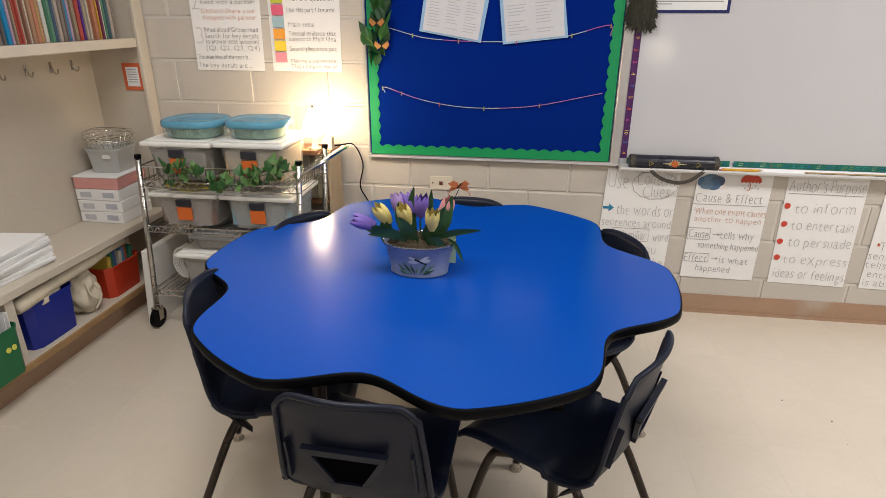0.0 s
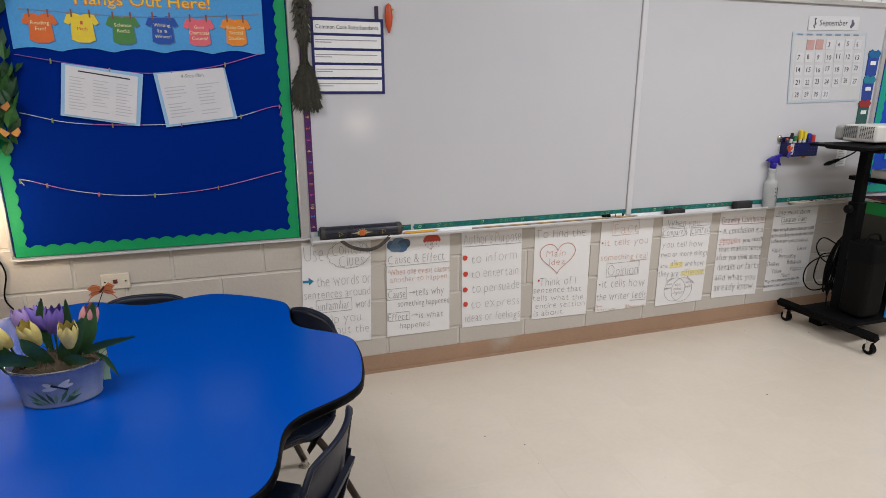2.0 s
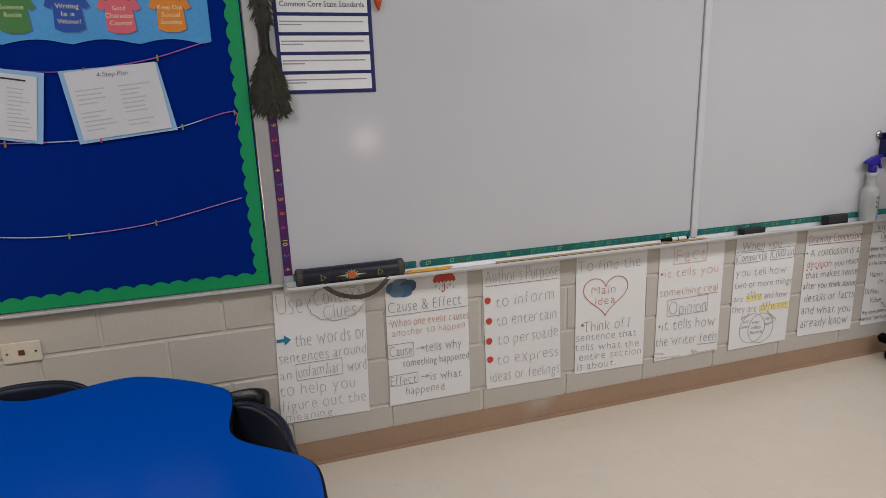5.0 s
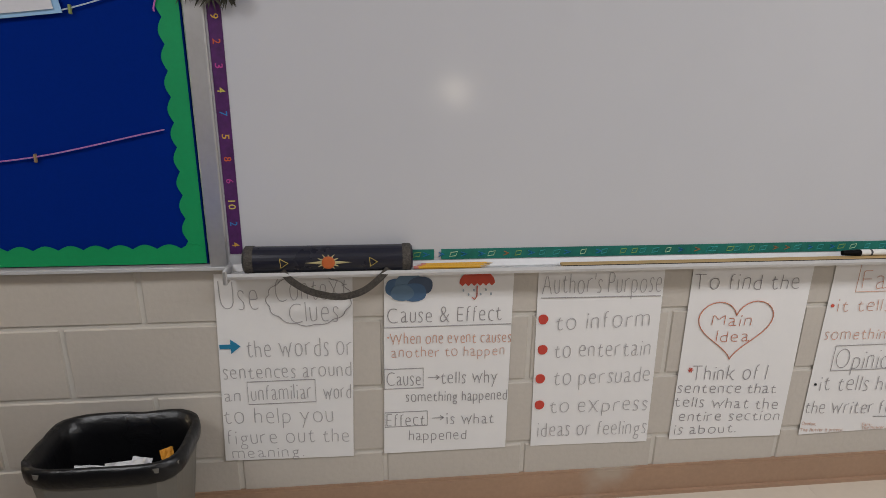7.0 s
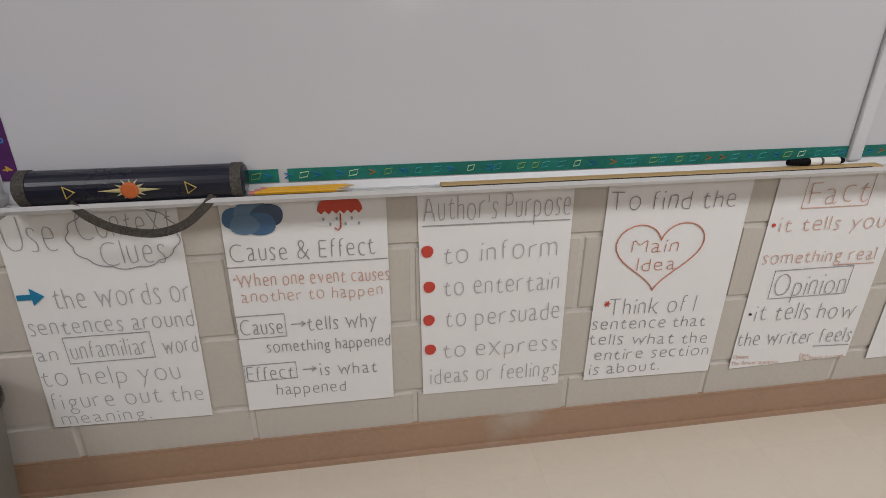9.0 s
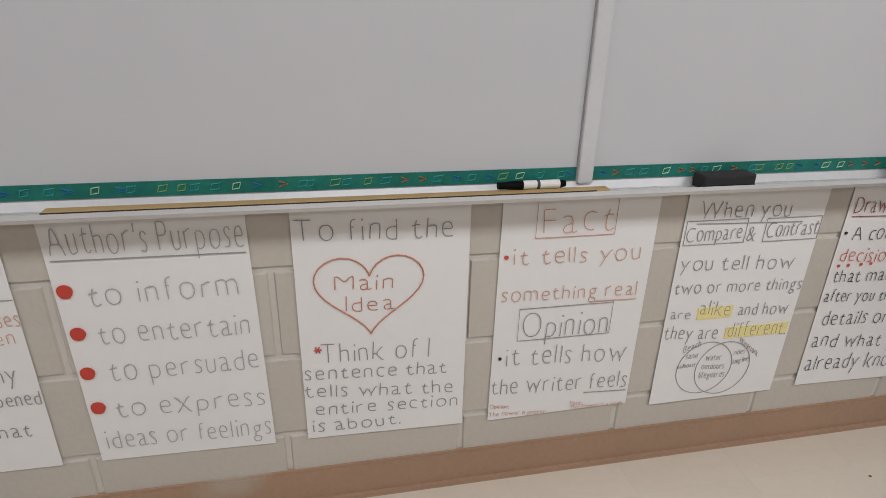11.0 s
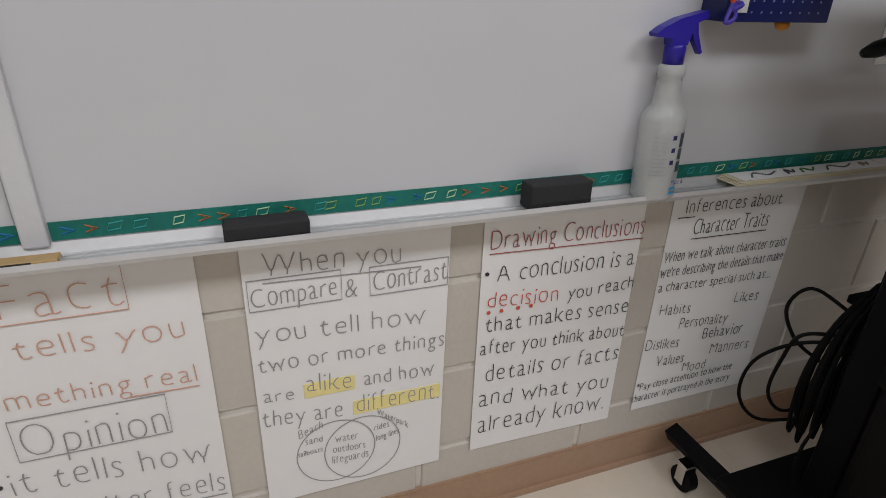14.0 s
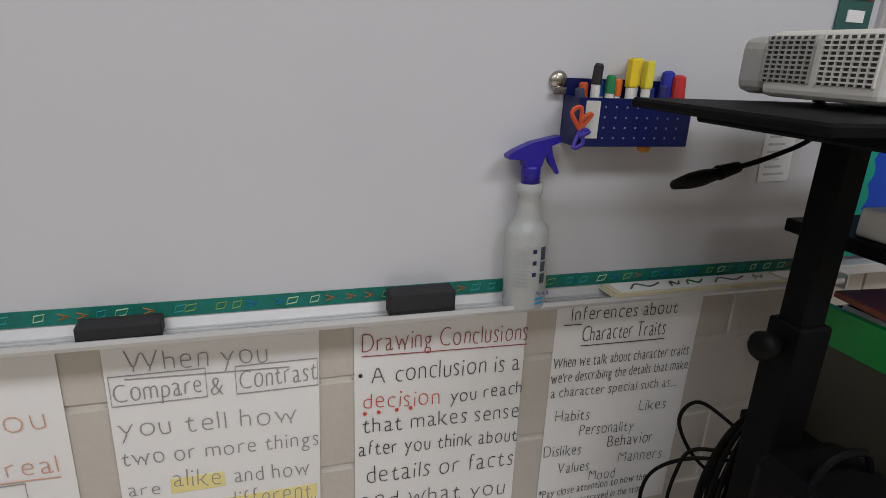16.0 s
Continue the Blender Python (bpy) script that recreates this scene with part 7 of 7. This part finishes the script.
part("grip", tube([(2.645, -0.262, 1.067), (2.60, -0.272, 1.06)], [0.009, 0.012], 10), M_RUBBER, ms)
part("head", lathe([(0.002, -0.062), (0.55, -0.055), (0.95, -0.02), (1.0, 0.01), (0.7, 0.05), (0.35, 0.065)], 18, sx=0.0125, sy=0.0125), M_RUBBER, ms, at=Matrix.Translation((2.555, -0.283, 1.054)) @ Euler((0, radians(84), radians(14))).to_matrix().to_4x4(), smooth=True)

pj = thing("projector", (2.685, -0.43, 1.1655), "white projector with grey side vents on cart", "projector")
M_PROJ = mat("projector_plastic", (0.62, 0.61, 0.57), 0.4, vary=0.03, fine=300)
M_PGREY = mat("projector_grey", (0.36, 0.36, 0.34), 0.45, vary=0.04, fine=300)
part("body", box(0, 0.33, 0.0, 0.20, 0.010, 0.106, 0.012, 3), M_PROJ, pj, smooth=False)
part("end_cap", box(0.003, 0.327, 0.2005, 0.262, 0.012, 0.100, 0.02, 3), M_PGREY, pj, "grey rounded end")
for y0, y1 in ((0.012, 0.098), (0.112, 0.195)):
    v = part("vent", box(-0.0012, 0.0006, y0, y1, 0.032, 0.098), flat(0.05, 0.05, 0.05), pj)
    for k in range(9):
        part("slat", box(-0.004, 0.0, y0, y1, 0.0355 + 0.0069 * k, 0.038 + 0.0069 * k), M_PGREY if y0 > 0.1 else M_PROJ, v)
    for k in range(8):
        yy_ = y0 + (y1 - y0) * k / 7
        part("slat", box(-0.0045, 0.0, yy_ - 0.0012, yy_ + 0.0012, 0.032, 0.098), M_PGREY if y0 > 0.1 else M_PROJ, v)
for x, y in ((0.04, 0.03), (0.29, 0.03), (0.165, 0.23)):
    part("foot", tube([(x, y, 0.0), (x, y, 0.012)], 0.01, 10), M_BLACK, pj)
part("maker_mark", box(0.13, 0.17, -0.001, 0.0, 0.075, 0.08), flat(0.1, 0.1, 0.12), pj)
part("side_panel", box(0.2, 0.31, -0.0012, 0.0, 0.03, 0.085, 0.0), M_PGREY, pj)
dv = thing("media_player", (2.88, -0.50, 0.9555), "white slim device with ports on the second shelf", "player")
part("case", box(0, 0.28, 0, 0.2, 0, 0.05, 0.006, 2), M_PROJ, dv)
for k in range(6):
    part("port", box(0.02 + 0.035 * k, 0.04 + 0.035 * k, -0.001, 0.001, 0.012, 0.03), M_BLACK, dv)
fb = thing("hanging_file_crate", (2.93, -0.47, 0.5405), "black file crate with green cover and white folders", "file crate")
part("side", box(0.0, 0.008, 0, 0.26, 0, 0.235), flat(0.035, 0.032, 0.022), fb)
part("back", box(0.009, 0.32, 0.252, 0.26, 0, 0.235), M_BLACK, fb)
part("bottom", box(0.009, 0.32, 0, 0.251, 0, 0.006), M_BLACK, fb)
part("green_cover", box(-0.003, 0.012, -0.002, 0.265, 0.19, 0.262), flat(0.006, 0.18, 0.03, 0.4), fb, "bright green cover strip")
for k in range(8):
    tagged(part("folder", box(0, 0.003, 0, 0.22, 0, 0.235 + 0.006 * (k % 2)), M_WHITE if k % 3 else flat(0.05, 0.05, 0.055), at=pose(2.955 + 0.034 * k, -0.45, 0.547, 0, 3 * math.sin(k * 2), 0)), "white file folder standing in crate", "folder", "folders in the crate")
wbd = tagged(part("clip_folder", box(0, 0.3, 0, 0.2, 0, 0.012, 0.002), flat(0.13, 0.035, 0.02), at=pose(2.93, -0.46, 0.81, 4, 3, 2)), "red folder lying over the file crate", "folder")
tw = thing("equipment_bag", (2.70, -0.53, 0.1455), "black padded equipment bag on the cart base", "bag")
part("body", box(0, 0.17, 0, 0.155, 0, 0.40, 0.03, 3), M_RUBBER, tw)
part("flap", box(-0.004, 0.174, -0.006, 0.16, 0.33, 0.46, 0.02, 2), M_BLACK, tw)
part("strap", tube(smooth_line([(0.02, 0.07, 0.45), (0.05, 0.07, 0.50), (0.12, 0.07, 0.50), (0.15, 0.07, 0.45)], 5), 0.007, 8), M_RUBBER, tw)
pic = thing("picture_board", (2.885, -0.535, 0.1455), "fish tank picture with blue border on cart", "picture")
part("border", box(0, 0.45, -0.008, 0, 0, 0.35), flat(0.02, 0.24, 0.62), pic)
part("print", box(0.02, 0.43, -0.0095, -0.0082, 0.02, 0.33), mat("tank_print", (0.22, 0.13, 0.03), 0.3, vary=0.7, scale=16, fine=50, stain=((0.03, 0.08, 0.03), 9, 0.55)), pic)
for x, z, c in ((0.09, 0.15, (0.4, 0.4, 0.05)), (0.1, 0.2, (0.02, 0.03, 0.2)), (0.25, 0.12, (0.1, 0.2, 0.05)), (0.3, 0.25, (0.35, 0.2, 0.03))):
    blob(pic, x, z, 0.035, flat(*c), 1.2, y=-0.0105, name="printed_fish")
# cables
cb = thing("cable_bundle", (0.276, 0.085, 0), "bundle of black cables hanging on the cart post", "cables")
rng = random.Random(21)
for k in range(34):
    a, b = rng.uniform(-0.045, 0.042), rng.uniform(-0.045, 0.03)
    low = rng.uniform(0.17, 0.26)
    part("cable", tube(smooth_line([(2.57 + a * 0.4, -0.34 + b * 0.4, 0.60), (2.545 + a, -0.33 + b, 0.50), (2.54 + a * 1.5, -0.33 + b * 1.5, 0.36), (2.56 + a * 1.6, -0.33 + b * 1.4, low), (2.60 + a * 1.5, -0.31 + b, 0.36), (2.585 + a * 0.5, -0.33 + b * 0.4, 0.585)], 5), 0.0048, 6), M_RUBBER, cb)
part("plug", box(2.553, 2.583, -0.36, -0.33, 0.585, 0.65, 0.007, 2), M_RUBBER, cb)
part("tie", tube([(2.57 + 0.02 * math.cos(a), -0.34 + 0.02 * math.sin(a), 0.585) for a in [2 * math.pi * k / 14 for k in range(14)]], 0.004, 6, closed=True), flat(0.02, 0.02, 0.15), cb, "blue cable tie")
part("tag", box(2.525, 2.535, -0.392, -0.388, 0.40, 0.44), M_WHITE, cb)
for pts in ([(2.55, -0.31, 0.52), (2.49, -0.25, 0.56), (2.475, -0.22, 0.50), (2.51, -0.24, 0.42), (2.55, -0.30, 0.38)], [(2.56, -0.33, 0.46), (2.47, -0.27, 0.44), (2.425, -0.22, 0.37), (2.425, -0.21, 0.27), (2.47, -0.24, 0.21), (2.55, -0.30, 0.24)], [(2.56, -0.32, 0.47), (2.48, -0.27, 0.46), (2.455, -0.26, 0.40), (2.46, -0.25, 0.30), (2.50, -0.27, 0.25), (2.56, -0.30, 0.29)], [(2.545, -0.34, 0.30), (2.46, -0.36, 0.22), (2.46, -0.38, 0.08), (2.53, -0.38, 0.012), (2.62, -0.36, 0.012)]):
    part("loose_cable", tube(smooth_line(pts, 7), 0.0042, 6), M_RUBBER, cb)
ps = thing("power_strip", (2.72, -0.23, 0.0005), "black power strip lying on the floor under cart", "power strip")
part("case", box(0, 0.26, -0.04, 0.04, 0, 0.045, 0.008, 2), M_RUBBER, ps)
part("switch", box(0.02, 0.04, -0.042, -0.03, 0.02, 0.035), flat(0.4, 0.4, 0.4), ps)
for k in range(4):
    part("socket", box(0.07 + 0.045 * k, 0.095 + 0.045 * k, -0.015, 0.015, 0.0452, 0.047), flat(0.05, 0.05, 0.05), ps)

# ---- block wall and floor tiles ----
def block_mesh(name, w):
    g, c = 0.0045, 0.004
    bm = bmesh.new()
    a = [bm.verts.new(p) for p in ((g, 0.007, g), (w - g, 0.007, g), (w - g, 0.007, 0.2032 - g), (g, 0.007, 0.2032 - g))]
    b = [bm.verts.new(p) for p in ((g + c, 0.0, g + c), (w - g - c, 0.0, g + c), (w - g - c, 0.0, 0.2032 - g - c), (g + c, 0.0, 0.2032 - g - c))]
    bm.faces.new(b)
    for i in range(4):
        bm.faces.new((a[i], a[(i + 1) % 4], b[(i + 1) % 4], b[i]))
    me = bpy.data.meshes.new(name)
    bm.to_mesh(me)
    bm.free()
    me.materials.append(M_BLOCK)
    return me


BLOCK = block_mesh("block", 0.4)
for row in range(14):
    shift = -0.435 if row % 2 == 0 else -0.635
    for k in range(-7, 13):
        x = shift + 0.4 * k
        if -3.3 < x < 4.3:
            ob = new("block", BLOCK)
            ob.parent = wall_n
            ob.location = (x, 0, 0.2032 * row)

T = 0.3048


def tile_mesh():
    g, c = 0.00005, 0.00025
    bm = bmesh.new()
    a = [bm.verts.new(p) for p in ((g, g, -0.0003), (T - g, g, -0.0003), (T - g, T - g, -0.0003), (g, T - g, -0.0003))]
    b = [bm.verts.new(p) for p in ((g + c, g + c, 0), (T - g - c, g + c, 0), (T - g - c, T - g - c, 0), (g + c, T - g - c, 0))]
    bm.faces.new(b)
    for i in range(4):
        bm.faces.new((a[i], a[(i + 1) % 4], b[(i + 1) % 4], b[i]))
    me = bpy.data.meshes.new("tile")
    bm.to_mesh(me)
    bm.free()
    me.materials.append(M_TILE)
    return me


TILE = tile_mesh()
rest = bmesh.new()
for i in range(-9, 16):
    for j in range(-20, 4):
        x, y = -0.24 + T * i, -1.04 + T * j
        if x > 4.5 or y > 0 or x < -3.1:
            continue
        if -2.95 < x < 3.6 and y > -4.0:
            ob = new("tile", TILE)
            ob.parent = floor
            ob.location = (x, y, 0)
        else:
            vs = [rest.verts.new((x + u, y + v, 0)) for u, v in ((0.001, 0.001), (T - 0.001, 0.001), (T - 0.001, T - 0.001), (0.001, T - 0.001))]
            rest.faces.new(vs)
tagged(part("floor_tiles", rest, M_TILE, floor), kind="stuff")
# specks of dirt on the floor
rng = random.Random(77)
specks = bmesh.new()
for k in range(34):
    x, y, s = rng.uniform(-2, 3), rng.uniform(-3, -0.1), rng.uniform(0.0015, 0.0042)
    lathe([(s, 0.0002), (s * 0.5, 0.0012)], 6, bm=specks, cx=x, cy=y, sx=1.4)
tagged(part("floor_grit", specks, flat(0.06, 0.05, 0.04)), "tiny dark grit scattered over the floor", "grit", kind="stuff")
